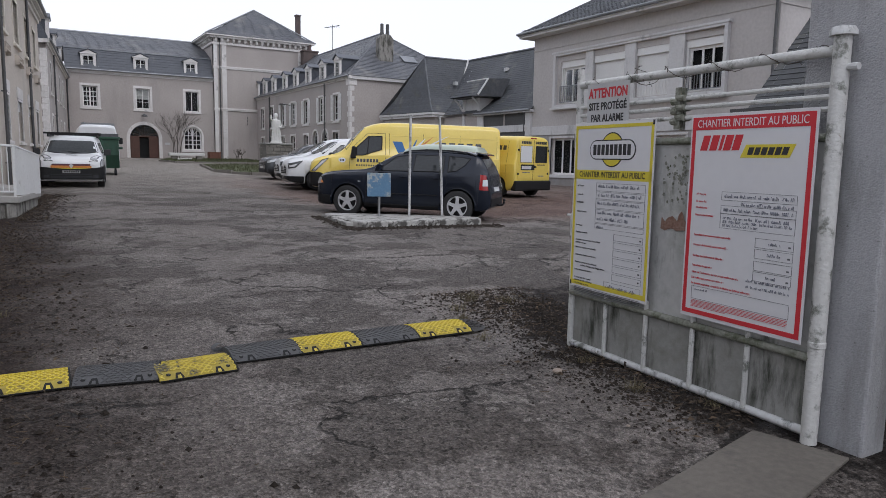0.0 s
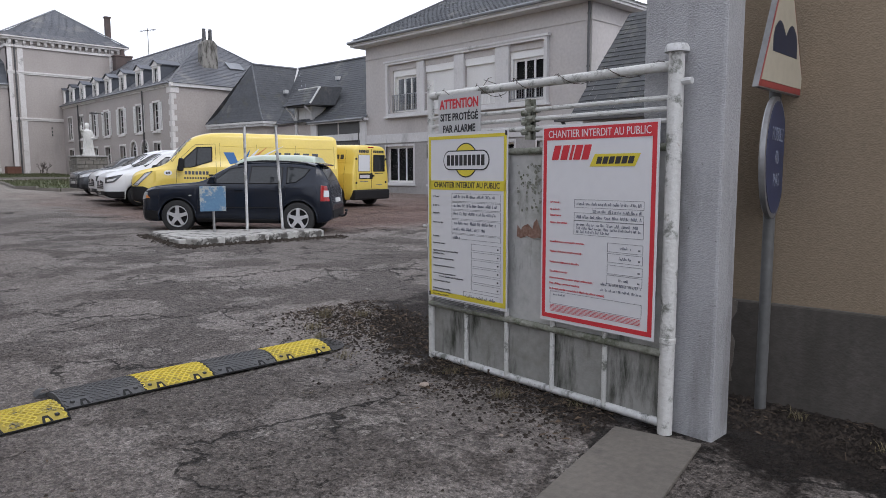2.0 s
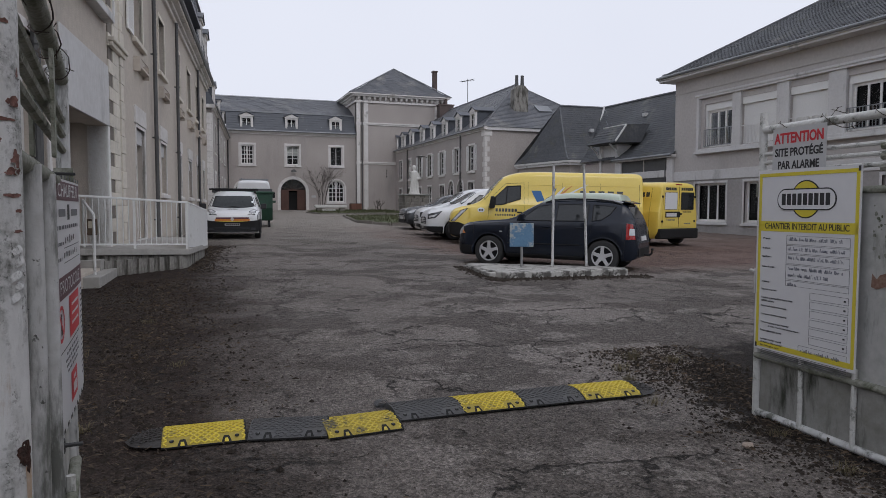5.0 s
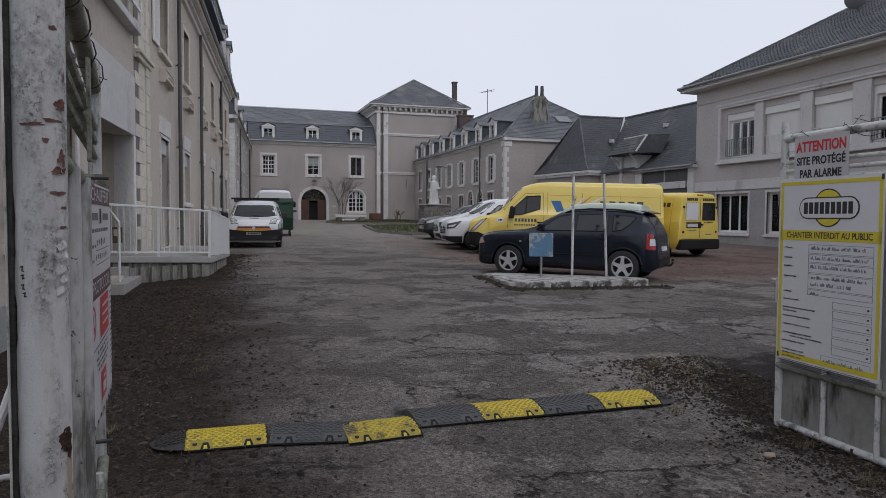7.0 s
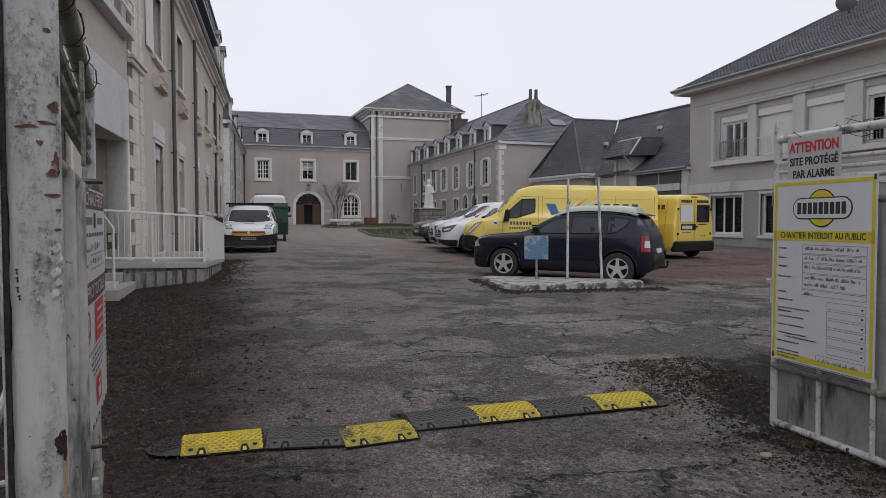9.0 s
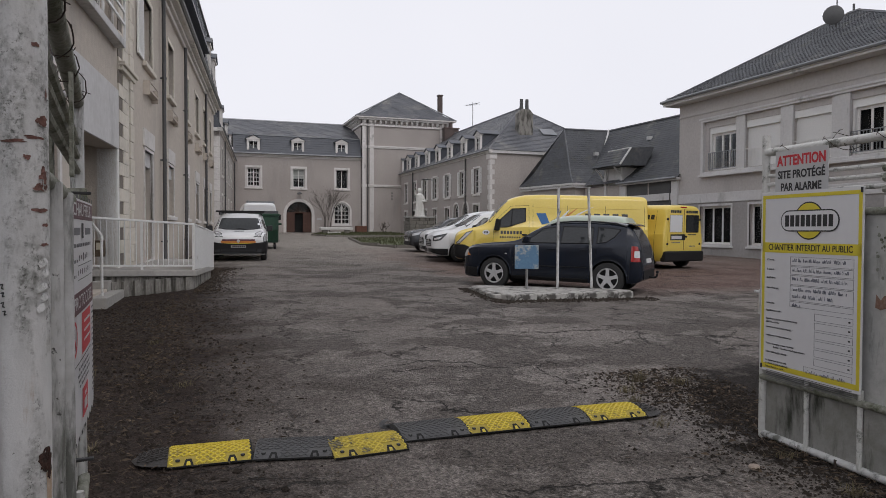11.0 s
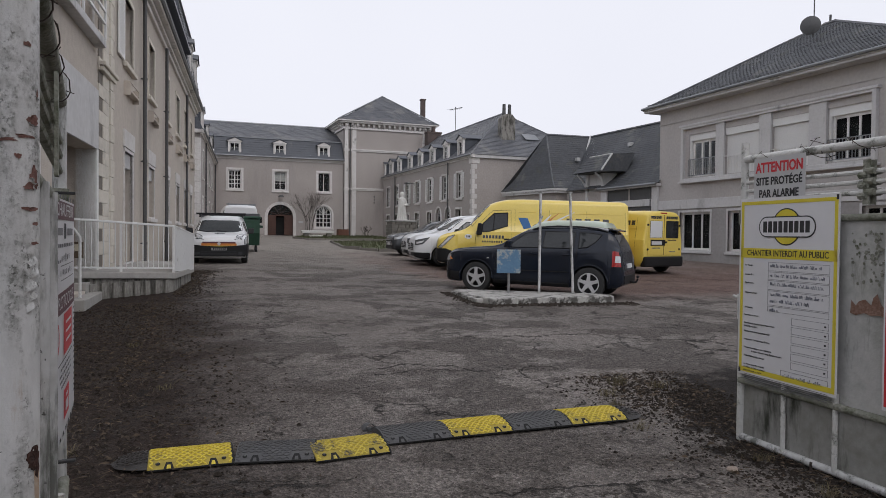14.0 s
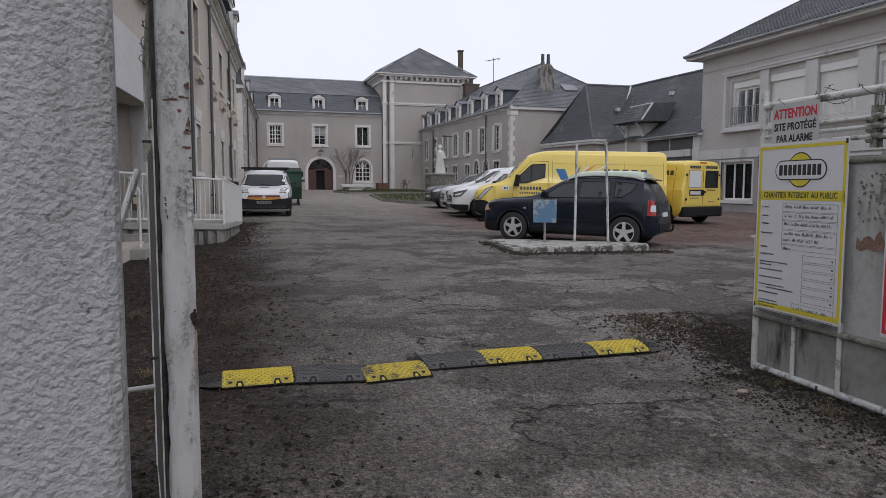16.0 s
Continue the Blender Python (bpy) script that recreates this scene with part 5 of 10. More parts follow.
    part("roof", s, SLATE_MOSSY, b)
    part("hip_flashing", Shape().tube(A, R1, 0.07, 6).tube(B, R2, 0.07, 6).tube(R1, R2, 0.09, 6), SLATE, b)
    s = Shape()
    for k in range(int((L + 1) / 0.5)):
        s.box(-0.4 + 0.5 * k, -0.45, z0 + 0.1, -0.36 + 0.5 * k, -0.41, z0 + 0.22)
    s.box(-0.5, -0.45, z0 + 0.2, L + 0.5, -0.43, z0 + 0.22)
    part("snow_guard", s, LEAD_GREY, b)
    part("gutter", Shape().tube((-0.55, -0.7, e + 0.2), (L + 0.55, -0.7, e + 0.2), 0.07, 8), ZINC, b, smooth=True)
    downpipe(b, L - 0.08, 0, e, y=-0.08)
    # dish and mast on the ridge
    part("satellite_dish", Shape().lathe([(0.0, 0.05), (0.2, 0.035), (0.4, -0.05), (0.4, -0.065), (0.2, 0.018), (0.0, 0.038)], Matrix.Translation((6.3, 2.65, 10.4 - base)) @ Matrix.Rotation(radians(88), 4, "X") @ Matrix.Rotation(radians(35), 4, "Y"), 20), LEAD_GREY, b, smooth=True)
    part("dish_arm", Shape().tube((6.3, 2.75, 10.4 - base), (6.3, 2.85, 9.4 - base), 0.03, 6), LEAD_GREY, b)
    part("mast", Shape().tube((6.35, 2.8, 9.6 - base), (6.35, 2.8, 12.2 - base), 0.025, 6).tube((6.0, 4.15, rid), (6.0, 4.15, rid + 0.35), 0.05, 6), LEAD_GREY, b)
    # annex with a steep slate slope at the near end
    a = thing("slated_annex", Matrix.Translation((17.0, 12.8, 0.14)), "low annex with steep weathered slate roof", "building")
    part("wall", Shape().box(0.5, -7, -0.4, 6.4, -0.1, 2.7), RENDER_GREY, a)
    part("gable", Shape().prism([(0.5, -0.15, 2.6), (6.4, -0.15, 2.6), (3.2, -0.15, 5.9)], (0, 0.05, 0)), RENDER_GREY, a)
    s = slated(Shape(), (0, 0.0, 2.76), (0, -7, 2.76), (3.1, -7, 6.1), (3.1, 0.0, 6.1), 0.2, piece=0.26, seed=25)
    s.poly([(3.1, -7, 6.1), (3.1, 0, 6.1), (6.6, 0, 2.7), (6.6, -7, 2.7)])
    part("roof", s, SLATE_DARK, a)["kind"] = "stuff"
    part("gutter", Shape().box(-0.28, -7, 2.62, 0.0, 0.35, 2.74), LEAD_GREY, a)
    part("downpipe", Shape().line([(-0.12, 0.2, 2.65), (0.35, 0.1, 2.2), (0.42, 0.05, -0.2)], 0.05, 8), LEAD_GREY, a)


right_house()


# ---- left-hand building along the drive ----
LEFT_SCALE = 1.10
LEFT = Matrix.Translation((-1.118, 15.94, 0.061)) @ Matrix.Scale(LEFT_SCALE, 4) @ Matrix.Rotation(math.atan2(20.05, 1.80), 4, "Z")


def left_house():
    b = thing("rendered_townhouse", LEFT, "long grey rendered house with tall windows, stone quoins and slate roof", "building")
    base = 0.18
    L, e = 20.6, 6.75 - base
    xs = ((1.53, 2.6), (5.05, 6.1), (8.85, 9.75), (11.85, 13.05), (15.0, 16.1), (17.9, 18.9))
    up = [(a, c, 4.8 - base, 6.1 - base) for a, c in xs]
    low = [(a, c, (0.75 if i == 0 else 1.75) - base, 3.0 - base) for i, (a, c) in enumerate(xs)]
    wall(b, L, -0.3, e, up + low, RENDER_PALE, 0.35)
    part("side_wall", Shape().poly([(0, 0, -0.3), (0, 9, -0.3), (0, 9, e), (0, 0, e)]).poly([(L, 0, -0.3), (L, 9, -0.3), (L, 9, e), (L, 0, e)]), RENDER_PALE, b)
    for i, h in enumerate(up):
        w = window(b, *h, 2, 2, surround=0.1, depth=0.2, stone=STONE_DULL)
        # flower rail under the sill
        s = Shape().box(h[0] - 0.02, -0.13, h[2] - 0.62, h[1] + 0.02, 0.0, h[2] - 0.58).box(h[0] - 0.02, -0.13, h[2] - 0.44, h[1] + 0.02, -0.11, h[2] - 0.415)
        for k in (0, 1):
            x = h[0] - 0.03 if k == 0 else h[1] + 0.01
            s.box(x, -0.13, h[2] - 0.70, x + 0.025, 0.0, h[2] - 0.415)
        part("window_box", s, RENDER_PALE, w, "stone window box shelf")
    for h in low:
        w = window(b, *h, 2, 3, surround=0.06, depth=0.2, sill=h[2] > 1)
        part("lintel", Shape().box(h[0] - 0.12, -0.04, h[3] + 0.07, h[1] + 0.12, 0.02, h[3] + 0.42), STONE, w, bevel=0.01)
        part("blind_box", Shape().box(h[0], 0.05, h[3] - 0.3, h[1], 0.19, h[3]), CEMENT, w)
    for x in (3.8, 8.3, 15.4):
        downpipe(b, x, -0.1, e, r=0.045)
    # stone pier at the near corner, with cap
    k = 0
    for k in range(23):
        w = 0.36 if k % 2 else 0.24
        if k * 0.31 + 0.3 > e:
            break
        part("quoin_stone", Shape().box(0, 0, 0.006, w, 0.05, 0.304), STONE_DULL, b, bevel=0.008, m=Matrix.Translation((-0.02, -0.035, 0.31 * k)))
    s = Shape()
    for k in range(20):
        s.box(-0.05, 0.0, 0.33 * k + 0.01, 0.0, 0.8 if k % 2 else 0.42, 0.33 * k + 0.32)
    part("pier_stones", s, STONE, b)
    part("pier_cap", Shape().box(-0.90, -0.11, 3.96, 0.38, 0.8, 4.03).box(-0.87, -0.07, 3.88, 0.33, 0.8, 3.96), STONE_DULL, b, bevel=0.012)
    # louvred shutter folded against the wall
    s = Shape()
    ring(s, outline(0.75, 1.38, 4.75 - base, 6.15 - base), outline(0.82, 1.31, 4.83 - base, 6.07 - base), -0.05, -0.015)
    leaf = part("shutter", s, WHITE, b, "grey-white louvred shutter")
    first = None
    for j in range(20):
        m = Matrix.Translation((0, 0, 0.061 * j))
        if first is None:
            first = part("slat", Shape().box(0.82, -0.045, 4.85 - base, 1.31, -0.02, 4.89 - base), WHITE, leaf, m=m)
        else:
            o = new("slat", first.data)
            o.parent, o.matrix_basis = leaf, m
    cornice(b, 0, L, e, ((0.08, 0.12), (0.16, 0.1), (0.30, 0.14)), STONE)
    # lower steep slate strip, then the tall mansard of the far part
    lo = e + 0.36
    s = slated(Shape(), (0, -0.30, lo), (14.2, -0.30, lo), (14.2, -0.02, 8.1 - base), (0, -0.02, 8.1 - base), 0.22, piece=0.3, seed=31)
    s.box(0, -0.32, 8.02 - base, 14.2, 5, 8.12 - base)
    part("roof", s, SLATE_BLUE, b)
    s = slated(Shape(), (14.0, -0.28, lo), (L, -0.28, lo), (L, 0.18, 10.2 - base), (14.0, 0.18, 10.2 - base), 0.22, piece=0.3, seed=32)
    slated(s, (14.0, 5, lo), (14.0, -0.28, lo), (14.0, 0.18, 10.2 - base), (14.0, 5, 10.2 - base), 0.22, piece=0.3, seed=33)
    slated(s, (14.0, 0.18, 10.2 - base), (L, 0.18, 10.2 - base), (L - 1.5, 3.5, 12.0 - base), (15.5, 3.5, 12.0 - base), 0.25, piece=0.35, seed=34)
    s.poly([(L, -0.28, lo), (L, 5, lo), (L, 5, 10.2 - base), (L, 0.18, 10.2 - base)])
    part("mansard_roof", s, SLATE_BLUE, b)
    part("roof_break_flashing", Shape().box(13.95, 0.1, 10.17 - base, L + 0.05, 0.26, 10.24 - base), ZINC, b)
    for x in (16.0, 18.6):
        dormer(b, x, lo + 0.35, 0.95, 1.25, -0.2, 0.6)
    return b


left_house()


# ---- second left-hand range, further along ----
def left_range():
    d = Vector((3.1 - 1.35, 65 - 45.0, 0))
    base = 0.8
    b = thing("quoined_range", Matrix.Translation((1.35, 45.0, base)) @ Matrix.Rotation(math.atan2(d.y, d.x), 4, "Z"), "grey rendered range with stone quoins and slate mansard roof", "building")
    L, e = 20.2, 7.35 - base
    hole = [(x, x + 1.0, 4.9 - base, 6.6 - base) for x in (2.4, 6.4, 10.4, 14.4)] + [(x, x + 1.0, 1.9 - base, 3.6 - base) for x in (2.4, 6.4, 10.4, 14.4)]
    wall(b, L, -0.4, e, hole, RENDER_GREY, 0.35)
    for h in hole:
        window(b, *h, 2, 4, surround=0.14)
    part("side_wall", Shape().poly([(0, 0, -0.4), (0, 8, -0.4), (0, 8, e), (0, 0, e)]), RENDER_GREY, b)
    s = Shape()
    quoins(b, -0.02, 0.0, e - 0.1, 0.55, 0.32, 1)
    for k in range(19):
        if 0.33 * k + 0.33 > e:
            break
        part("quoin_stone", Shape().box(0, 0, 0.006, 0.05, 0.55 if k % 2 else 0.32, 0.324), STONE, b, bevel=0.008, m=Matrix.Translation((-0.04, -0.02, 0.33 * k)))
    cornice(b, -0.2, L, e, ((0.08, 0.1), (0.2, 0.12)), STONE)
    part("side_cornice", Shape().box(-0.2, -0.2, e, 0, 8, e + 0.22), STONE, b, bevel=0.01)
    lo, hi = e + 0.22, 9.6 - base
    s = slated(Shape(), (-0.15, -0.15, lo), (L, -0.15, lo), (L, 0.7, hi), (-0.1, 0.7, hi), 0.22, piece=0.35, seed=41)
    slated(s, (-0.15, 8, lo), (-0.15, -0.15, lo), (-0.1, 0.7, hi), (-0.1, 8, hi), 0.22, piece=0.35, seed=42)
    slated(s, (-0.1, 0.7, hi), (L, 0.7, hi), (L, 4, 10.8 - base), (-0.1, 4, 10.8 - base), 0.3, piece=0.45, seed=43)
    part("roof", s, SLATE_BLUE, b)
    for x in (2.9, 8.9, 14.9):
        dormer(b, x, lo + 0.25, 1.0, 1.2, -0.02, 1.0)
    downpipe(b, 5.0, 0, e)


left_range()


# ---- gate pillars, gate leaves and their posters ----
def pillar(x0, y0, x1, y1, top, label, turn=0.0):
    b = thing("gate_pillar", Matrix.Translation(((x0 + x1) / 2, (y0 + y1) / 2, slope(y0) - 0.03)) @ Matrix.Rotation(radians(turn), 4, "Z"), label, "pillar", "gate pillars")
    w, d = (x1 - x0) / 2, (y1 - y0) / 2
    s = Shape().box(-w, -d, 0, w, d, top)
    part("shaft", s, PILLAR_PAINT, b, bevel=0.018)
    part("cap", Shape().box(-w - 0.05, -d - 0.05, top, w + 0.05, d + 0.05, top + 0.1), CONCRETE, b, bevel=0.02)
    return b


pillar(3.78, 2.39, 3.985, 2.85, 3.1, "square whitewashed concrete gate pillar beside the open gate leaf")
pillar(-0.604, 1.33, -0.116, 1.77, 3.1, "square whitewashed concrete gate pillar with flaking rough surface", 7.0)


def bars(s, x0, z, lengths, h, y, gap=0.006, rng=None):
    """A line of unreadable writing: plain bars."""
    x = x0
    for w in lengths:
        s.box(x, y - 0.0006, z - h / 2, x + w, y + 0.0004, z + h / 2)
        x += w + gap
    return x


def scribble(s, x0, x1, z, h, y, rng, tall=0.4):
    """Pen writing nobody can read: groups of joined slanting strokes, arches and cross strokes."""
    x, t = x0, h * 0.085

    def stroke(p, q):
        d = Vector((q[0] - p[0], q[1] - p[1]))
        if d.length < 1e-5:
            return
        o = Vector((-d.y, d.x)).normalized() * t / 2
        s.prism([(p[0] - o.x, y, p[1] - o.y), (q[0] - o.x, y, q[1] - o.y), (q[0] + o.x, y, q[1] + o.y), (p[0] + o.x, y, p[1] + o.y)], (0, -0.001, 0))

    while x < x1:
        for _ in range(rng.choice((2, 3, 4, 5))):
            w = rng.uniform(0.28, 0.46) * h
            lo, hi = z - h * tall * rng.uniform(0.75, 1.0), z + h * tall * rng.choice((0.2, 0.3, 0.9, 1.0))
            pts = [(x, lo), (x + w * 0.25, hi), (x + w * rng.uniform(0.6, 0.9), hi - (hi - lo) * rng.uniform(0.0, 0.5)), (x + w * 0.7, lo), (x + w, lo + (hi - lo) * 0.1)]
            for p, q in zip(pts, pts[1:]):
                if rng.random() < 0.88:
                    stroke(p, q)
            x += w + 0.10 * h
            if x > x1:
                break
        x += rng.uniform(0.25, 0.6) * h


def box_line(s, x0, x1, z0, z1, y, t=0.0018):
    ring(s, outline(x0, x1, z0, z1), outline(x0 + t, x1 - t, z0 + t, z1 - t), y - 0.0006, y + 0.0004)


def slant(s, x0, x1, z0, z1, lean, y):
    s.prism([(x0, y, z0), (x1, y, z0), (x1 + lean, y, z1), (x0 + lean, y, z1)], (0, -0.0012, 0))


def label(b, text, x, z, y, material, size=0.0155, width=None):
    words(text, size, Matrix.Translation((x, y - 0.001, z)), material, b, "printed_label", "LEFT", width, thin=0.0003, bold=0.0004)


def yellow_poster(gate):
    W, H, y = 0.80, 1.185, 0.0
    b = thing("site_notice", gate @ Matrix.Translation((0.03, -0.055, 0.485)), "white site notice with yellow border and round yellow emblem", "sign", "site notices")
    part("board", Shape().box(0, 0, 0, W, 0.004, H), POSTER, b)
    y = -0.001
    s = Shape()
    ring(s, outline(0.012, W - 0.012, 0.02, H - 0.02), outline(0.034, W - 0.034, 0.052, H - 0.042), y - 0.001, y + 0.001)
    s.box(0.012, y - 0.001, H - 0.395, W - 0.012, y, H - 0.33)
    part("border", s, PRINT_YELLOW, b)
    words("CHANTIER INTERDIT AU PUBLIC", 0.055, Matrix.Translation((W / 2, y - 0.0016, H - 0.362)), INK, b, width=0.66, bold=0.0006)
    cx, cz = W / 2 + 0.005, H - 0.19
    part("emblem_rim", Shape().lathe([(0.0, -0.0012), (0.118, -0.0012), (0.118, 0.0)], Matrix.Translation((cx, y, cz)) @ Matrix.Rotation(radians(90), 4, "X") @ Matrix.Scale(-1, 4, (0, 0, 1)), 40), INK, b)
    part("emblem_disc", Shape().lathe([(0.0, -0.0022), (0.110, -0.0022), (0.110, 0.0)], Matrix.Translation((cx, y, cz)) @ Matrix.Rotation(radians(90), 4, "X") @ Matrix.Scale(-1, 4, (0, 0, 1)), 40), PRINT_YELLOW, b)

    def pill(w, h, d):
        r = h / 2
        pts = [(cx + w / 2 - r + r * math.cos(t), y, cz + r * math.sin(t)) for t in (radians(-90 + 15 * k) for k in range(13))]
        pts += [(cx - w / 2 + r + r * math.cos(t), y, cz + r * math.sin(t)) for t in (radians(90 + 15 * k) for k in range(13))]
        return Shape().prism(pts, (0, -d, 0))

    part("emblem_pill_rim", pill(0.46, 0.135, 0.003), INK, b)
    part("emblem_pill", pill(0.445, 0.12, 0.004), POSTER, b)
    s = Shape()
    for k in range(9):
        s.box(cx - 0.19 + 0.043 * k, y - 0.005, cz - 0.036, cx - 0.19 + 0.043 * k + 0.032, y - 0.0035, cz + 0.036)
    part("emblem_bar", s, INK, b)
    rng = random.Random(8)
    s, g, h, pen = Shape(), Shape(), Shape(), Shape()
    z = H - 0.44
    for k in range(5):
        hh = (0.062, 0.056, 0.066, 0.10, 0.04)[k]
        label(b, ("N° Permis :", "En date du :", "Bénéficiaire :", "Nature du projet :", "Architecte :")[k], 0.055, z - 0.004, y, INK)
        box_line(g, 0.26, 0.74, z - hh + 0.028, z + 0.022, y)
        scribble(pen, 0.28, 0.70 if k < 4 else 0.34, z, 0.028, y - 0.0008, rng)
        if k == 3:
            scribble(pen, 0.28, 0.60, z - 0.042, 0.028, y - 0.0008, rng)
        z -= hh
    z -= 0.015
    for k in range(6):
        first, second = (("Superficie du terrain :", ""), ("Superficie du plancher Hors Oeuvre Nette", "(SHON) autorisée :"), ("Hauteur de la (des) construction(s) :", ""), ("Lotissement : Nombre maxi de lots :", ""), ("Terrain de camping ou parc résidentiel", "de loisirs : Nombre total d'emplacements :"), ("Surface bâtiment(s) à démolir :", ""))[k]
        label(b, first, 0.055, z, y, INK)
        if second:
            label(b, second, 0.055 if k < 3 else 0.12, z - 0.021, y, INK)
        box_line(g, 0.46, 0.74, z - 0.026, z + 0.018, y)
        bars(s, 0.708, z - 0.004, [0.014], 0.010, y)
        z -= 0.055
    box_line(g, 0.38, 0.74, z - 0.05, z + 0.01, y)
    scribble(pen, 0.40, 0.69, z - 0.02, 0.03, y - 0.0008, rng)
    for k, text in enumerate(("Le dossier peut être consulté", "à la Mairie de (ville et adresse) :", "Date d'affichage en mairie :")):
        label(b, text, 0.055, z - 0.002 - 0.021 * k, y, INK)
    for k in range(6):
        bars(h, 0.06, z - 0.07 - 0.011 * k, [0.68 if k < 5 else 0.4], 0.0035, y)
    part("unit_mark", s, INK, b)["kind"] = "stuff"
    part("form_box", g, GREY_INK, b)["kind"] = "stuff"
    part("small_print", h, GREY_INK, b)
    part("handwriting_bar", pen, BLUE_INK, b)
    for x, zz in ((0.012, 0.012), (W - 0.02, H - 0.035)):
        part("cable_tie", Shape().box(x, -0.006, zz, x + 0.012, 0.004, zz + 0.03), INK, b)


def red_poster(gate):
    W, H, y = 0.80, 1.185, -0.001
    b = thing("site_notice", gate @ Matrix.Translation((1.12, -0.055, 0.49)), "white site notice with broad red border and red emblem", "sign", "site notices")
    part("board", Shape().box(0, 0, 0, W, 0.004, H), POSTER, b)
    s = Shape()
    ring(s, outline(0.012, W - 0.014, 0.020, H - 0.016), outline(0.036, W - 0.040, 0.046, H - 0.088), y - 0.001, y + 0.001)
    part("border", s, PRINT_RED, b)
    words("CHANTIER INTERDIT AU PUBLIC", 0.062, Matrix.Translation((W / 2, y - 0.0016, H - 0.055)), POSTER, b, width=0.70)
    # emblem: slanted red blocks over a yellow tab with dark blocks
    s = Shape()
    for k in range(5):
        x = (0.075, 0.140, 0.205, 0.235, 0.295)[k]
        slant(s, x, x + (0.020 if k == 2 else 0.050), H - 0.205, H - 0.120, 0.024, y)
    part("emblem_bar", s, PRINT_RED, b)
    s = Shape()
    slant(s, 0.355, 0.655, H - 0.245, H - 0.175, 0.035, y)
    part("emblem_tab", s, PRINT_YELLOW, b)
    s = Shape()
    for k in range(6):
        slant(s, 0.40 + 0.042 * k, 0.40 + 0.042 * k + 0.033, H - 0.230, H - 0.190, 0.012, y - 0.0015)
    part("emblem_tab_bar", s, INK, b)
    rng = random.Random(9)
    g, pen, h = Shape(), Shape(), Shape()
    for k, (f, hh, x0) in enumerate(((0.385, 0.048, 0.25), (0.42, 0.0, 0.36), (0.45, 0.048, 0.25), (0.487, 0.085, 0.25))):
        z = H * (1 - f)
        label(b, ("N° Permis :", "En date du :", "Bénéficiaires :", "Nature des travaux :")[k], 0.07, z, y, PRINT_RED, 0.0165)
        if k != 1:
            box_line(g, x0, 0.72, z - hh + 0.022, z + 0.022, y)
        scribble(pen, x0 + 0.02, 0.70, z - 0.002, 0.024, y - 0.0008, rng)
        if k == 3:
            scribble(pen, x0 + 0.02, 0.70, z - 0.024, 0.020, y - 0.0008, rng)
            scribble(pen, x0 + 0.02, 0.50, z - 0.045, 0.020, y - 0.0008, rng)
    for k, f in enumerate((0.585, 0.635, 0.69, 0.738)):
        z = H * (1 - f)
        label(b, ("Superficie hors oeuvre nette autorisée :", "Hauteur de la (des) construction(s) :", "Surface des bâtiments à démolir :", "Superficie du terrain :")[k], 0.07, z, y, PRINT_RED, 0.0165)
        box_line(g, 0.49, 0.72, z - 0.03, z + 0.021, y)
        if k != 2:
            scribble(pen, 0.57, 0.64, z - 0.004, 0.022, y - 0.0008, rng)
        bars(g, 0.69, z - 0.010, [0.014], 0.009, y)
    for k, f in enumerate((0.772, 0.80, 0.828)):
        z = H * (1 - f)
        label(b, ("Nom de l'architecte, auteur projet architectural :", "Date affichage permis en mairie le :", "Le dossier peut être consulté à la Mairie de (ville et adresse) :")[k], 0.07, z, y, PRINT_RED, 0.0165)
        if k < 2:
            scribble(pen, 0.45, 0.71, z + 0.004, 0.02, y - 0.0008, rng)
    z = H * (1 - 0.852)
    box_line(g, 0.075, 0.72, z - 0.065, z + 0.012, y)
    scribble(pen, 0.10, 0.19, z - 0.006, 0.014, y - 0.0008, rng)
    for k in range(6):
        bars(h, 0.075, z - 0.073 - 0.0075 * k, [0.64 if k < 5 else 0.25], 0.0025, y)
    part("form_box", g, GREY_INK, b)["kind"] = "stuff"
    part("small_print", h, PRINT_RED, b)
    part("handwriting_bar", pen, BLUE_INK, b)


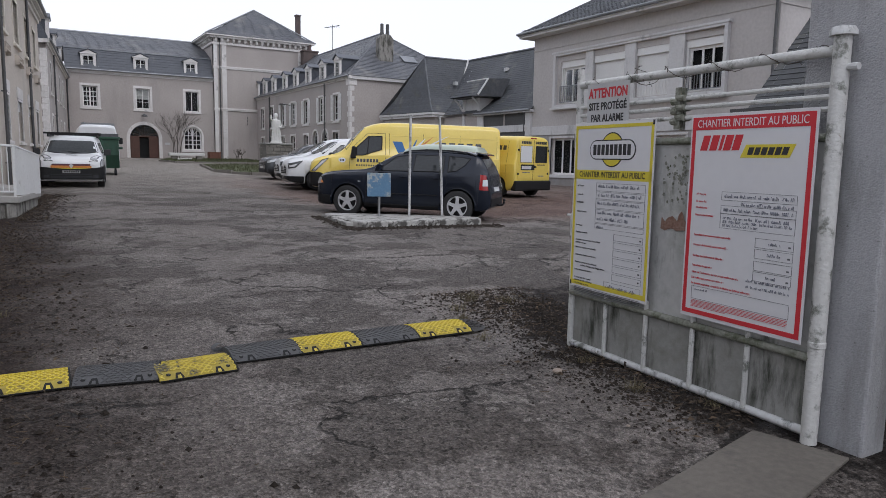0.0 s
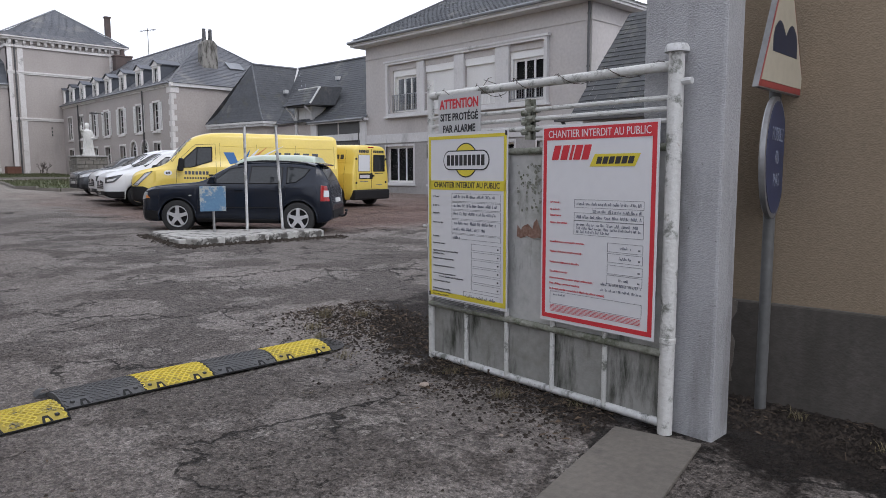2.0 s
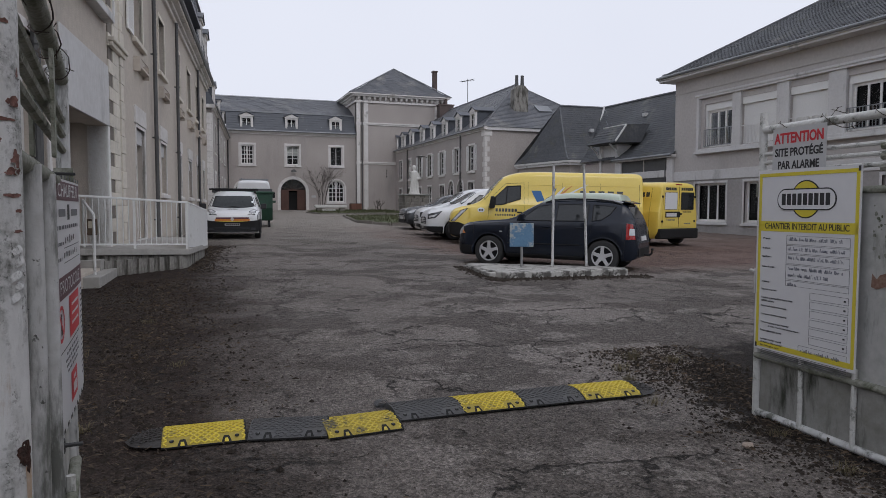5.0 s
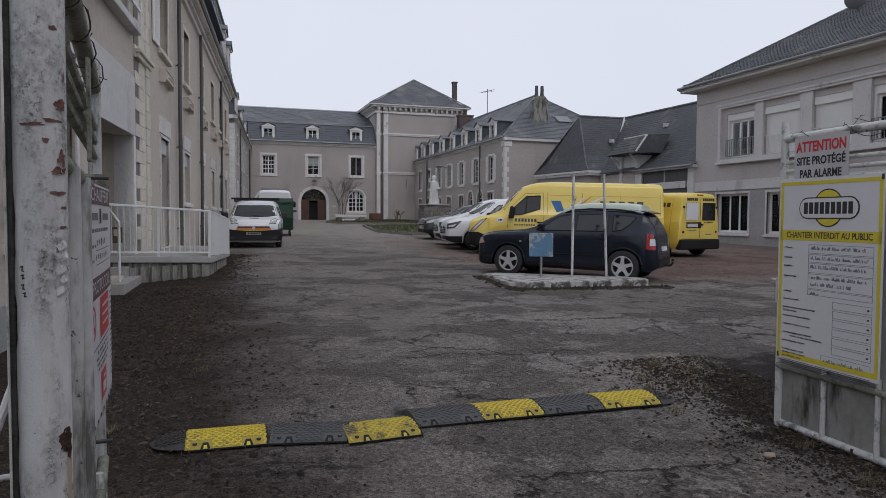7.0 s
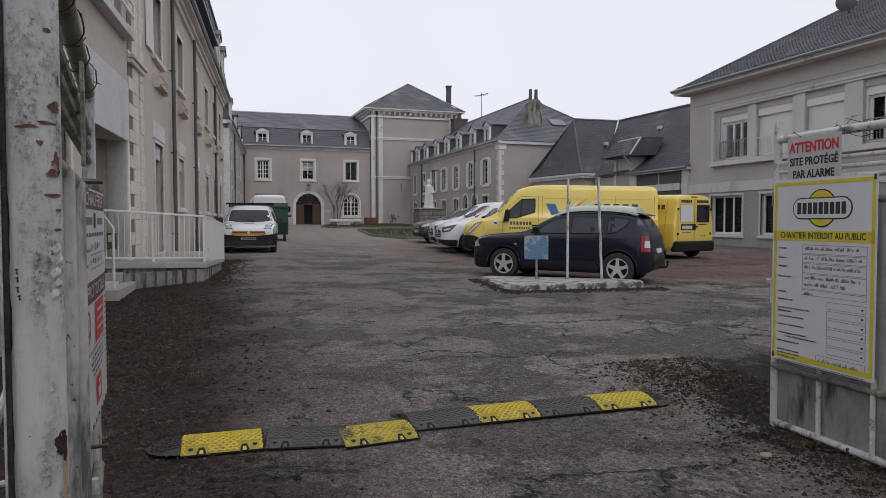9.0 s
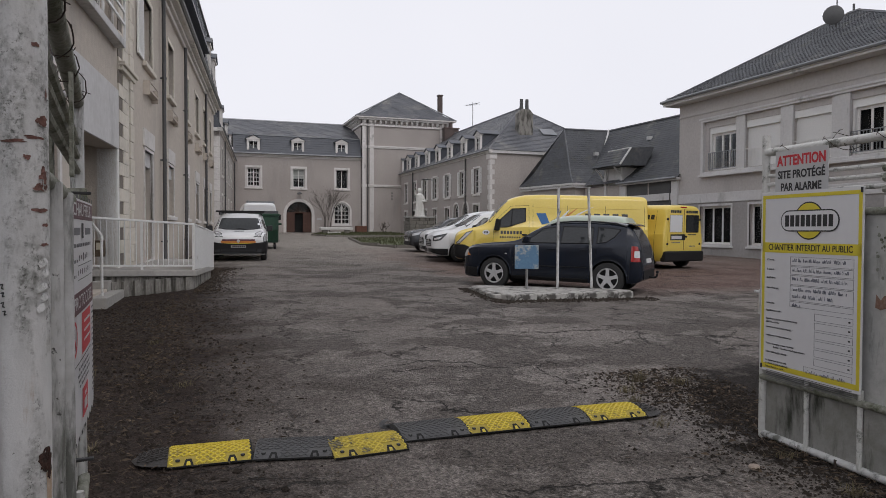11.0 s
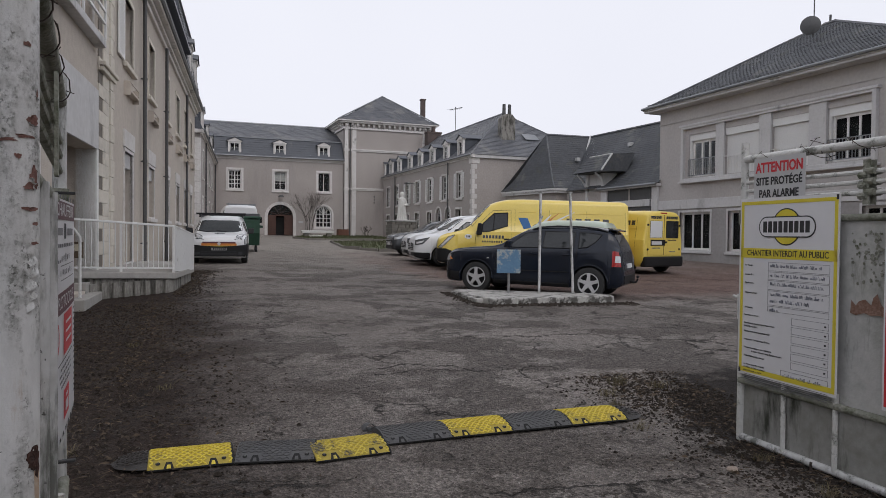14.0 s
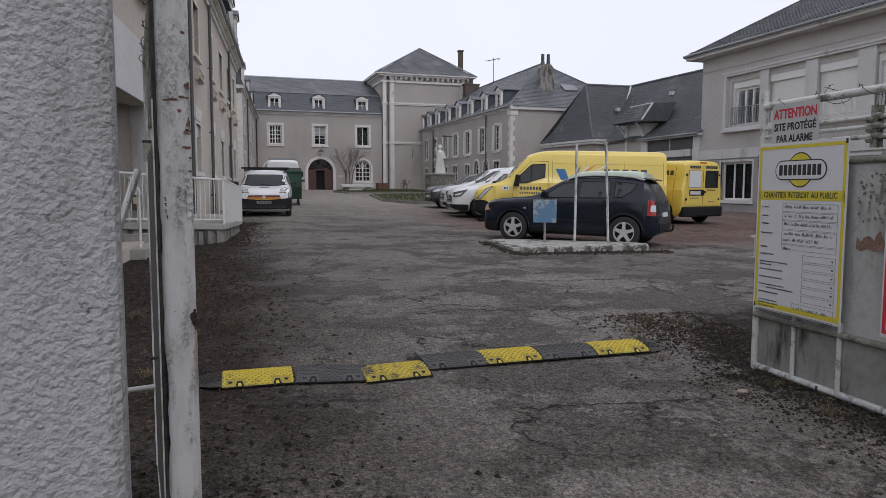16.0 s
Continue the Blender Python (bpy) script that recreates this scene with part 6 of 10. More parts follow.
def gate_leaf(m, label, hinge_right, rusty):
    """A leaf 1.97 m long: tube frame, thin bars over a sheet, ribs below. x runs along it, the front looks to -y."""
    b = thing("gate_leaf", m, label, "gate", "gate leaves")
    L = 1.97
    main = GATE_RUST if rusty else GATE_PAINT
    hx, ex = (L, 0.0) if hinge_right else (0.0, L)
    r = 0.040 if hinge_right else 0.0375
    s = Shape().lathe([(0.0, 0.0), (r, 0.0), (r, 0.5), (r + 0.004, 0.505), (r + 0.004, 0.53), (r, 0.535), (r, 2.03)], Matrix.Translation((hx, 0, -0.02)), 20)
    post = part("hinge_post", s, POST_PAINT if rusty else main, b, smooth=True)
    part("post_cap", Shape().lathe([(0, 0.045), (0.05, 0.04), (0.062, 0.02), (0.062, 0.0), (0, 0.0)], Matrix.Translation((hx, 0, 2.01)), 16), GATE_RUST, post, smooth=True)
    part("hinge", Shape().tube((hx, 0, 1.86), (hx + (0.09 if hinge_right else -0.09), 0, 1.86), 0.018, 8), GATE_RUST, post)
    e = part("end_post", Shape().tube((ex, 0, 0.0), (ex, 0, 2.06), 0.026, 12), main, b, smooth=True)
    part("top_bar", Shape().tube((0, 0, 1.945), (L, 0, 1.945), 0.027, 12), GATE_MOSS if rusty else GATE_PAINT, b, smooth=True)
    for z in (1.785, 1.728, 1.668):
        part("thin_bar", Shape().tube((0, 0, z), (L, 0, z), 0.0135, 8), GATE_MOSS if rusty else GATE_PAINT, b, smooth=True)
    # wavy bracket that holds the thin bars
    br = Shape()
    bx = 0.97
    for side in (-1, 1):
        for z in (1.785, 1.728, 1.668):
            br.tube((bx, side * 0.022, z), (bx + 0.05, side * 0.022, z), 0.02, 8)
            br.tube((bx - 0.045, side * 0.022, z - 0.02), (bx + 0.005, side * 0.022, z - 0.02), 0.02, 8)
        br.box(bx - 0.02, side * 0.022 - 0.006, 1.60, bx + 0.02, side * 0.022 + 0.006, 1.85)
    if rusty:
        br = Shape().box(bx - 0.03, -0.030, 1.58, bx + 0.03, -0.020, 1.86).box(bx - 0.03, 0.020, 1.58, bx + 0.03, 0.030, 1.86)
    part("bar_clamp", br, GATE_MOSS, b, smooth=not rusty)
    part("sheet_rail", Shape().tube((0, 0, 1.53), (L, 0, 1.53), 0.022, 10), GATE_MOSS, b, smooth=True)
    part("middle_rail", Shape().tube((0, -0.012, 0.425), (L, -0.012, 0.425), 0.023, 10), GATE_MOSS, b, smooth=True)
    part("bottom_rail", Shape().tube((0, 0, 0.035), (L, 0, 0.035), 0.024, 10), GATE_RUST, b, smooth=True)
    k = 5
    for i in range(k):
        x0, x1 = L * i / k, L * (i + 1) / k
        for za, zb, tone, nm in ((0.04, 0.425, PLATE_LOW, "lower_sheet"), (0.425, 1.53, PLATE, "sheet_panel")):
            pts = []
            for j in range(7):
                row = []
                for q in range(7):
                    x, z = x0 + (x1 - x0) * q / 6, za + (zb - za) * j / 6
                    row.append((x, 0.006 + 0.006 * noise.noise(Vector((x * 4, z * 4, 2))), z))
                pts.append(row)
            s = Shape().sheet(pts)
            back = [[(p[0], p[1] + 0.003, p[2]) for p in row] for row in pts]
            s.sheet([row[::-1] for row in back])
            part(nm, s, tone, b, smooth=True)
        if i:
            part("rib", Shape().tube((x0, -0.012, 0.04), (x0, -0.012, 0.50), 0.016, 8), GATE_PAINT, b, smooth=True)
    if rusty:
        for x in (0.42, 0.86):
            part("stile", Shape().tube((x, -0.014, 0.02), (x, -0.014, 1.53), 0.019, 10), main, b, smooth=True)
        foot, head = Vector((1.86, 0.55, 0.02)), Vector((1.95, 0.06, 1.46))
        part("stay", Shape().tube(foot, head, 0.017, 8).tube(foot.lerp(head, 0.28), (1.95, 0.02, 0.42), 0.013, 8), main, b, smooth=True)
        # strap coloured with the same mould and painted shade as the post's side
        part("side_strap", Shape().box(-0.026, 0.031, 0.0, 0.026, 0.0395, 2.0), MOULD_SHADE, post, bevel=0.004)
        part("strap_edge", Shape().box(-0.030, 0.0385, 0.0, -0.024, 0.0415, 1.56), GATE_PAINT, post)
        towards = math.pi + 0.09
        # mould and the post's shaded side, painted as one dark strip from the strap
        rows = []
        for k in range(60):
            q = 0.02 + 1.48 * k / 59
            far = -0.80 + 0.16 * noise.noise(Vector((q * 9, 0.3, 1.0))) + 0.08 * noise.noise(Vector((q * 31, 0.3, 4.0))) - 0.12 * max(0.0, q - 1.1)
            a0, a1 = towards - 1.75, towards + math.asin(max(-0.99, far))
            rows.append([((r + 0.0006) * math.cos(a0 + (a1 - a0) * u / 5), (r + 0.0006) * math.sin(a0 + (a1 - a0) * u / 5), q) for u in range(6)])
        part("mould_stain", Shape().sheet(rows), MOULD_SHADE, post)
        for i, (cx, z, w, h) in enumerate(((0.77, 1.590, 0.026, 0.018), (-0.23, 1.560, 0.036, 0.006), (0.5, 1.567, 0.030, 0.007), (0.23, 1.538, 0.010, 0.010), (0.77, 1.512, 0.016, 0.024), (0.62, 1.494, 0.024, 0.013), (0.80, 1.498, 0.016, 0.016), (0.88, 1.630, 0.005, 0.022),
                                           (0.66, 1.462, 0.030, 0.009), (0.82, 1.440, 0.014, 0.006), (0.80, 1.412, 0.018, 0.006), (0.74, 1.092, 0.028, 0.036), (0.84, 1.082, 0.018, 0.034), (0.55, 1.70, 0.014, 0.008))):
            mid = towards + math.asin(max(-0.98, min(0.98, cx)))
            rim = []
            for k in range(28):
                t = 2 * math.pi * k / 28
                q = 0.85 + 0.55 * noise.noise(Vector((1.3 * math.cos(t), 1.3 * math.sin(t), 3.7 * i))) + 0.28 * noise.noise(Vector((4 * math.cos(t), 4 * math.sin(t), 5.1 * i)))
                rim.append((mid + math.cos(t) * q * w / 2 / r, z + math.sin(t) * q * h / 2))
            rad = r + 0.0010
            hole = i in (11, 12)
            scar = part("bare_patch", Shape().poly([(rad * math.cos(a), rad * math.sin(a), q) for a, q in rim]), DEEP_RUST if hole else RED_PRIMER, post)
            if not hole and h > 0.010:
                curl = [((rad + 0.0002) * math.cos(a), (rad + 0.0002) * math.sin(a), q) for a, q in rim[16:24]]
                lip = [((rad + 0.0022) * math.cos(a), (rad + 0.0022) * math.sin(a), q + h * 0.07) for a, q in rim[16:24]]
                part("paint_curl", Shape().sheet([curl, lip]), POST_PAINT, scar)
        # paint lifted in curved scales below the bare patches
        for cx, z, w in ((0.74, 1.388, 0.020), (0.80, 1.372, 0.018), (0.70, 1.352, 0.022), (0.78, 1.338, 0.018), (0.66, 1.322, 0.016)):
            mid = towards + math.asin(cx)
            up = [((r + 0.0006) * math.cos(mid + u * w / r), (r + 0.0006) * math.sin(mid + u * w / r), z + 0.006 * u + 0.004 * (1 - 4 * u * u)) for u in (k / 6 - 0.5 for k in range(7))]
            low = [((r + 0.0050 * (1 - 4 * u * u)) * math.cos(mid + u * w / r), (r + 0.0050 * (1 - 4 * u * u)) * math.sin(mid + u * w / r), z - 0.006 + 0.012 * u) for u in (k / 6 - 0.5 for k in range(7))]
            part("paint_scale", Shape().sheet([up, low]), POST_PAINT, post)
        # rust run under the hole
        run = []
        for k in range(9):
            q, half = 1.075 - 0.017 * k, 0.007 * (1 - k / 12) / r
            run.append([((r + 0.0007) * math.cos(a), (r + 0.0007) * math.sin(a), q) for a in (towards + math.asin(0.86) - half + 0.006 * math.sin(2.1 * k), towards + math.asin(0.86) + half)])
        part("rust_run", Shape().sheet(run), RUST_RUN, post)
        # pen figures on the paint, as plain strokes
        for k, (cx, z) in enumerate(((-0.62, 1.352), (-0.60, 1.340), (-0.60, 1.326), (-0.55, 1.314))):
            a = towards + math.asin(cx)
            pen = [((r + 0.0012) * math.cos(a + u), (r + 0.0012) * math.sin(a + u), z + q) for u, q in ((-0.06, 0.003), (0.05, 0.004), (0.0, -0.002), (0.08, -0.003 + 0.002 * (k % 2)))]
            part("pen_stroke", Shape().line(pen, 0.0009, 4), INK, post)
    part("back_sheet", Shape().box(0.04, 0.016, 0.05, L - 0.04, 0.019, 1.5), STEEL_BACK, b)
    # hand latch and ground bolt
    part("latch", Shape().tube((ex, 0, 0.99), (ex + (-0.09 if hinge_right else 0.09), 0, 1.0), 0.01, 6).tube((ex, -0.03, 0.85), (ex, -0.03, 1.02), 0.012, 6), GATE_PAINT, e)
    part("hinge_collar", Shape().tube((ex, 0, 1.5), (ex, 0, 1.6), 0.036, 10), GATE_MOSS, e)
    part("ground_bolt", Shape().tube((0.63 if hinge_right else 1.3, -0.02, -0.06), (0.63 if hinge_right else 1.3, -0.02, 0.05), 0.01, 6), WIRE, b)
    # barbed wire wound round the top bar
    rng = random.Random(3 if hinge_right else 4)
    s = Shape()
    pts = []
    for i in range(90):
        t = i / 89
        x = 0.05 + t * (L - 0.1)
        a = t * 34
        rr = 0.031 + 0.008 * rng.random() + ((0.02 if hinge_right else 0.012) * math.exp(-((x - (0.75 if hinge_right else 1.6)) / 0.16) ** 2))
        pts.append((x, rr * math.cos(a), 1.945 + rr * math.sin(a)))
    s.line(pts, 0.0022, 4)
    for p in pts[::5]:
        d = Vector((rng.uniform(-1, 1), rng.uniform(-1, 1), rng.uniform(-1, 1))).normalized() * 0.018
        s.tube(Vector(p) - d, Vector(p) + d, 0.0016, 4)
    for x0 in (0.62,) if hinge_right else (1.45, 1.6, 1.75, 1.85):
        for turn in range(1 if hinge_right else 2):
            p1, p2, p3 = rng.uniform(0, 6), rng.uniform(0, 6), rng.uniform(0, 6)
            loop = [(x0 + (0.07 if hinge_right else 0.045) * math.cos(t + p1) + 0.03 * math.sin(2.3 * t + p2), (0.025 if hinge_right else 0.012) * math.sin(1.7 * t + p3), 1.965 + 0.032 * math.sin(t + p2) + 0.018 * math.sin(2.7 * t + p1)) for t in (6.6 * k / 26 for k in range(27))]
            s.line(loop, 0.002, 4)
            for p in loop[::6]:
                d = Vector((rng.uniform(-1, 1), rng.uniform(-1, 1), rng.uniform(-1, 1))).normalized() * 0.014
                s.tube(Vector(p) - d, Vector(p) + d, 0.0015, 4)
    part("barbed_wire", s, WIRE, b)
    return b


GATE_R = Matrix.Translation((3.815, 4.585, -0.035)) @ Matrix.Rotation(math.atan2(-1.94, -0.11), 4, "Z")
gate_leaf(GATE_R, "open white tubular steel gate leaf with chipped paint", True, False)
yellow_poster(GATE_R)
red_poster(GATE_R)


def flaked_patch():
    s = Shape()
    pts = [(0.865, 0.965), (0.90, 0.955), (0.955, 0.972), (1.0, 0.96), (1.05, 0.968), (1.115, 0.958), (1.118, 1.02), (1.09, 1.0), (1.06, 1.03), (1.035, 1.085), (1.01, 1.06), (1.0, 1.02), (0.96, 1.05), (0.92, 1.035), (0.90, 1.01), (0.87, 1.04)]
    b = thing("paint_scar", GATE_R @ Matrix.Translation((0, 0, 0)), "bare rusty scar where paint flaked off the gate sheet", "rust patch")
    part("scar", s.prism([(x, -0.0035, z + 0.02) for x, z in pts], (0, 0.001, 0)), FLAKED, b)
    s = Shape()
    rng = random.Random(6)
    for _ in range(70):
        x, z, q = rng.uniform(0.87, 1.10), rng.choice((rng.uniform(1.12, 1.45), rng.uniform(1.25, 1.40))), rng.uniform(0.004, 0.014)
        s.prism([(x + q * rng.uniform(0.5, 1.2) * math.cos(t), -0.0035, z + q * rng.uniform(0.5, 1.2) * math.sin(t)) for t in (2 * math.pi * k / 7 for k in range(7))], (0, 0.001, 0))
    part("flake_spot", s, GATE_MOSS, b)


flaked_patch()


def alarm_sign():
    b = thing("warning_sign", GATE_R @ Matrix.Translation((0.125, -0.035, 1.60)), "pale plastic warning sign with red and black capitals", "sign")
    W, H, y = 0.43, 0.335, -0.001
    part("board", Shape().box(0, 0, 0, W, 0.003, H), BANNER_GREY, b)
    words("ATTENTION", 0.09, Matrix.Translation((W / 2, y, H - 0.068)), PRINT_RED, b, width=0.395, bold=0.003)
    words("SITE PROTÉGÉ", 0.07, Matrix.Translation((W / 2, y, H - 0.157)), INK, b, width=0.385, bold=0.002)
    words("PAR ALARME", 0.07, Matrix.Translation((W / 2, y, H - 0.238)), INK, b, width=0.33, bold=0.002)
    words("ÉLECTRONIQUE", 0.07, Matrix.Translation((W / 2, y, H - 0.312)), INK, b, width=0.37, bold=0.002)


alarm_sign()

GATE_L = Matrix.Translation((-0.067, 2.035, -0.06)) @ Matrix.Rotation(math.atan2(1.905, -0.208), 4, "Z")
gate_leaf(GATE_L, "open white tubular gate leaf with rust, moss and peeling paint", False, True)


def protocol_panel():
    """A bent plastic panel tied to the left leaf."""
    W, H = 0.80, 0.79
    b = thing("safety_panel", GATE_L @ Matrix.Translation((1.10, -0.001, 0.745)), "bent white safety panel with plum headings and red pictograms", "sign")

    def bent(x, off=0.0):
        u = min(1.0, max(0.0, x / W))
        return -0.004 - 0.047 * (0.62 * u + 0.38 * math.sin(math.pi / 2 * u)) - off

    def patch(x0, x1, f0, f1, off=0.0015, n=10):
        """A printed field; f counts from the top (0) to the bottom (1)."""
        return Shape().sheet([[(x0 * W + (x1 - x0) * W * i / n, bent((x0 + (x1 - x0) * i / n) * W, off), H * (1 - f)) for i in range(n + 1)] for f in (f1, f0)])

    part("board", Shape().sheet([[(W * i / 24, bent(W * i / 24), z) for i in range(25)] for z in (0.0, H)]).sheet([[(W * i / 24, bent(W * i / 24) + 0.003, z) for i in range(25)] for z in (H, 0.0)]), POSTER, b, smooth=True)
    for f0, f1, text in ((0.01, 0.085, "CHAUFFEUR"), (0.385, 0.475, "PROTOCOLE")):
        part("heading_band", patch(0.03, 0.97, f0, f1, 0.0015, 20), PRINT_PLUM, b)
        o = words(text, 0.06, Matrix.Identity(4), POSTER, b, width=0.56)
        for v in o.data.vertices:
            x = v.co.x + 0.40
            v.co.x, v.co.y, v.co.z = x, bent(x, 0.003) + v.co.y * 0.1, v.co.z + H * (1 - (f0 + f1) / 2)
    part("emblem", patch(0.44, 0.52, 0.10, 0.165), INK, b)
    for x0, x1 in ((0.18, 0.38), (0.58, 0.86)):
        part("emblem_text", patch(x0, x1, 0.12, 0.15), GREY_INK, b)
    part("pictogram", patch(0.42, 0.80, 0.485, 0.66), PRINT_RED, b)
    for f in (0.52, 0.56, 0.60):
        part("pictogram_line", patch(0.48, 0.74, f, f + 0.012, 0.003, 4), POSTER, b)
    s = Shape()
    cx, cz, r0, r1 = 0.17 * W, H * (1 - 0.565), 0.072, 0.057

    def on(x, z, off=0.0015):
        return (x, bent(x, off), z)

    for k in range(20):
        t0, t1 = 2 * math.pi * k / 20, 2 * math.pi * (k + 1) / 20
        s.poly([on(cx + q * math.cos(t), cz + q * 0.8 * math.sin(t)) for t, q in ((t0, r0), (t1, r0), (t1, r1), (t0, r1))])
    s.poly([on(cx - 0.048, cz + 0.030), on(cx - 0.038, cz + 0.040), on(cx + 0.048, cz - 0.030), on(cx + 0.038, cz - 0.040)])
    part("prohibition_ring", s, PRINT_RED, b)
    part("pictogram_shape", Shape().poly([on(cx - 0.012, cz + 0.034, 0.001), on(cx + 0.014, cz + 0.030, 0.001), on(cx + 0.020, cz - 0.034, 0.001), on(cx - 0.006, cz - 0.036, 0.001)]), INK, b)
    part("pictogram", patch(0.42, 0.64, 0.81, 0.935), PRINT_RED, b)
    part("padlock", patch(0.47, 0.59, 0.865, 0.91, 0.003, 2), POSTER, b)
    part("padlock_bow", patch(0.49, 0.57, 0.835, 0.85, 0.003, 2), POSTER, b)
    rng = random.Random(12)
    s = Shape()
    for f, x0, x1, h in ((0.185, 0.08, 0.86, 0.012), (0.25, 0.08, 0.30, 0.010), (0.31, 0.08, 0.24, 0.010), (0.70, 0.30, 0.72, 0.009), (0.725, 0.26, 0.76, 0.009), (0.75, 0.28, 0.74, 0.009), (0.775, 0.32, 0.68, 0.009)):
        x = x0
        while x < x1:
            w = rng.uniform(0.04, 0.09)
            g = patch(x, min(x1, x + w), f, f + h / H, 0.0015, 2)
            s.f += [tuple(i + len(s.v) for i in q) for q in g.f]
            s.v += g.v
            x += w + 0.02
    part("printed_line", s, GREY_INK, b)
    s = Shape()
    for k in range(16):
        g = patch(0.88, 0.97, 0.50 + 0.027 * k, 0.51 + 0.027 * k, 0.0015, 2)
        s.f += [tuple(i + len(s.v) for i in q) for q in g.f]
        s.v += g.v
    part("printed_line", s, GREY_INK, b)
    s = Shape()
    for f, x0, n in ((0.245, 0.34, 5), (0.305, 0.30, 7)):
        for k in range(n):
            x = x0 + 0.075 * k
            g = patch(x, x + rng.uniform(0.012, 0.035), f - rng.uniform(0.004, 0.018), f + rng.uniform(0.008, 0.018), 0.0015, 2)
            s.f += [tuple(i + len(s.v) for i in q) for q in g.f]
            s.v += g.v
    part("handwriting_bar", s, INK, b)
    for f in (0.275, 0.335):
        part("rule", patch(0.30, 0.90, f, f + 0.004), GREY_INK, b)
    part("frame_line", patch(0.03, 0.80, 0.675, 0.68), INK, b)
    for k in range(9):
        part("border_dash", patch(0.008, 0.045, 0.03 + 0.11 * k, 0.09 + 0.11 * k, 0.0015, 2), INK, b)
        part("border_dash", patch(0.04 + 0.11 * k, 0.09 + 0.11 * k, 0.978, 0.995, 0.0015, 2), INK, b)
        part("border_dash", patch(0.04 + 0.11 * k, 0.09 + 0.11 * k, -0.02, 0.0, 0.0015, 2), INK, b)
    part("hanger_bar", Shape().box(-0.012, -0.068, H + 0.002, 0.012, 0.05, H + 0.010), INK, b, bevel=0.002)
    tie = part("tie_bar", Shape().box(-0.010, -0.068, 0.006, 0.010, 0.05, 0.014), INK, b, bevel=0.002)
    part("tie_knot", Shape().box(-0.016, -0.022, -0.012, 0.014, -0.008, 0.030), INK, tie, bevel=0.005)


protocol_panel()


# ---- speed bump of yellow and black modules ----
BW, BH = 0.365, 0.046


def crown(t):
    """Height over the road at t = 0 (front) to 1 (back)."""
    return 0.006 + BH * math.sin(math.pi * min(1, max(0, t))) ** 0.8


def bump_module(material, name, label, groove=None):
    L = 0.475
    b = thing(name, Matrix.Identity(4), label, "speed bump", "speed bump modules")
    prof = [(BW * k / 16, crown(k / 16)) for k in range(17)]
    s = Shape().sheet([[(x, y, z) for y, z in prof] for x in (0.0, L)])
    for x in (0.0, L):
        s.poly([(x, 0, 0)] + [(x, y, z) for y, z in prof] + [(x, BW, 0)])
    s.poly([(0, 0, 0), (L, 0, 0), (L, 0, prof[0][1]), (0, 0, prof[0][1])]).poly([(0, BW, 0), (L, BW, 0), (L, BW, prof[-1][1]), (0, BW, prof[-1][1])])
    part("body", s, groove or material, b, smooth=True)
    # raised herringbone tread
    s = Shape()
    for j in range(15):
        for i in range(22):
            t = 0.05 + 0.88 * j / 14
            x = 0.018 + (L - 0.036) * i / 21
            if t < 0.20 and (abs(x - 0.115) < 0.040 or abs(x - 0.36) < 0.040 or abs(x - 0.055) < 0.024 or abs(x - 0.42) < 0.024):
                continue
            a = 0.75 if (i + j) % 2 else -0.75
            dx, dy = 0.0125 * math.cos(a), 0.0125 * math.sin(a)
            px, py = -math.sin(a) * 0.0036, math.cos(a) * 0.0036
            q = [(x - dx - px, t * BW - dy - py), (x + dx - px, t * BW + dy - py), (x + dx + px, t * BW + dy + py), (x - dx + px, t * BW - dy + py)]
            k = len(s.v)
            s.v += [(u, v, crown(v / BW)) for u, v in q] + [(u, v, crown(v / BW) + 0.0055) for u, v in q]
            s.f += [tuple(k + n for n in f) for f in ((4, 5, 6, 7), (0, 1, 5, 4), (1, 2, 6, 5), (2, 3, 7, 6), (3, 0, 4, 7))]
    part("tread", s, material, b)["kind"] = "stuff"
    # notches at the front edge, each round a tongue, with a bolt hole beside it
    # near-black sheets laid on the skin paint the shade inside both
    for cx, side in ((0.115, -1), (0.36, 1)):
        rows = [0.001 + 0.050 * k / 5 for k in range(6)]
        s = Shape().sheet([[(cx + (0.029 - 0.28 * v) * e, v, crown(v / BW) + 0.0025) for e in (-1, -0.33, 0.33, 1)] for v in rows])
        slot = part("drain_slot", s, HOLLOW_LIP_BLACK, b)
        tongue = Shape().sheet([[(cx + (0.012 - 0.14 * v) * e, v, crown(v / BW) + 0.005) for e in (-1, 0, 1)] for v in (0.0, 0.010, 0.018, 0.026)])
        part("tongue", tongue, material, slot)
        c2 = cx + side * 0.060
        hole = [(c2 + 0.014 * math.cos(a), 0.040 + 0.014 * math.sin(a)) for a in (2 * math.pi * k / 10 for k in range(10))]
        hole = part("bolt_hole", Shape().poly([(u, v, crown(v / BW) + 0.004) for u, v in hole]), HOLLOW_LIP_BLACK, b)
        part("bolt", Shape().lathe([(0, 0.012), (0.008, 0.011), (0.008, 0)], Matrix.Translation((c2, 0.045, crown(0.045 / BW) - 0.004)), 8), LEAD_GREY, hole)
    # near-black strips along the right end and the front edge
    part("end_lip", Shape().sheet([[(x, y, z + 0.003) for y, z in prof] for x in (L - 0.010, L + 0.003)]), HOLLOW_LIP_BLACK, b)
    part("front_lip", Shape().box(0.0, -0.005, 0.0, L, 0.002, 0.0085), HOLLOW_LIP_BLACK, b)
    return b


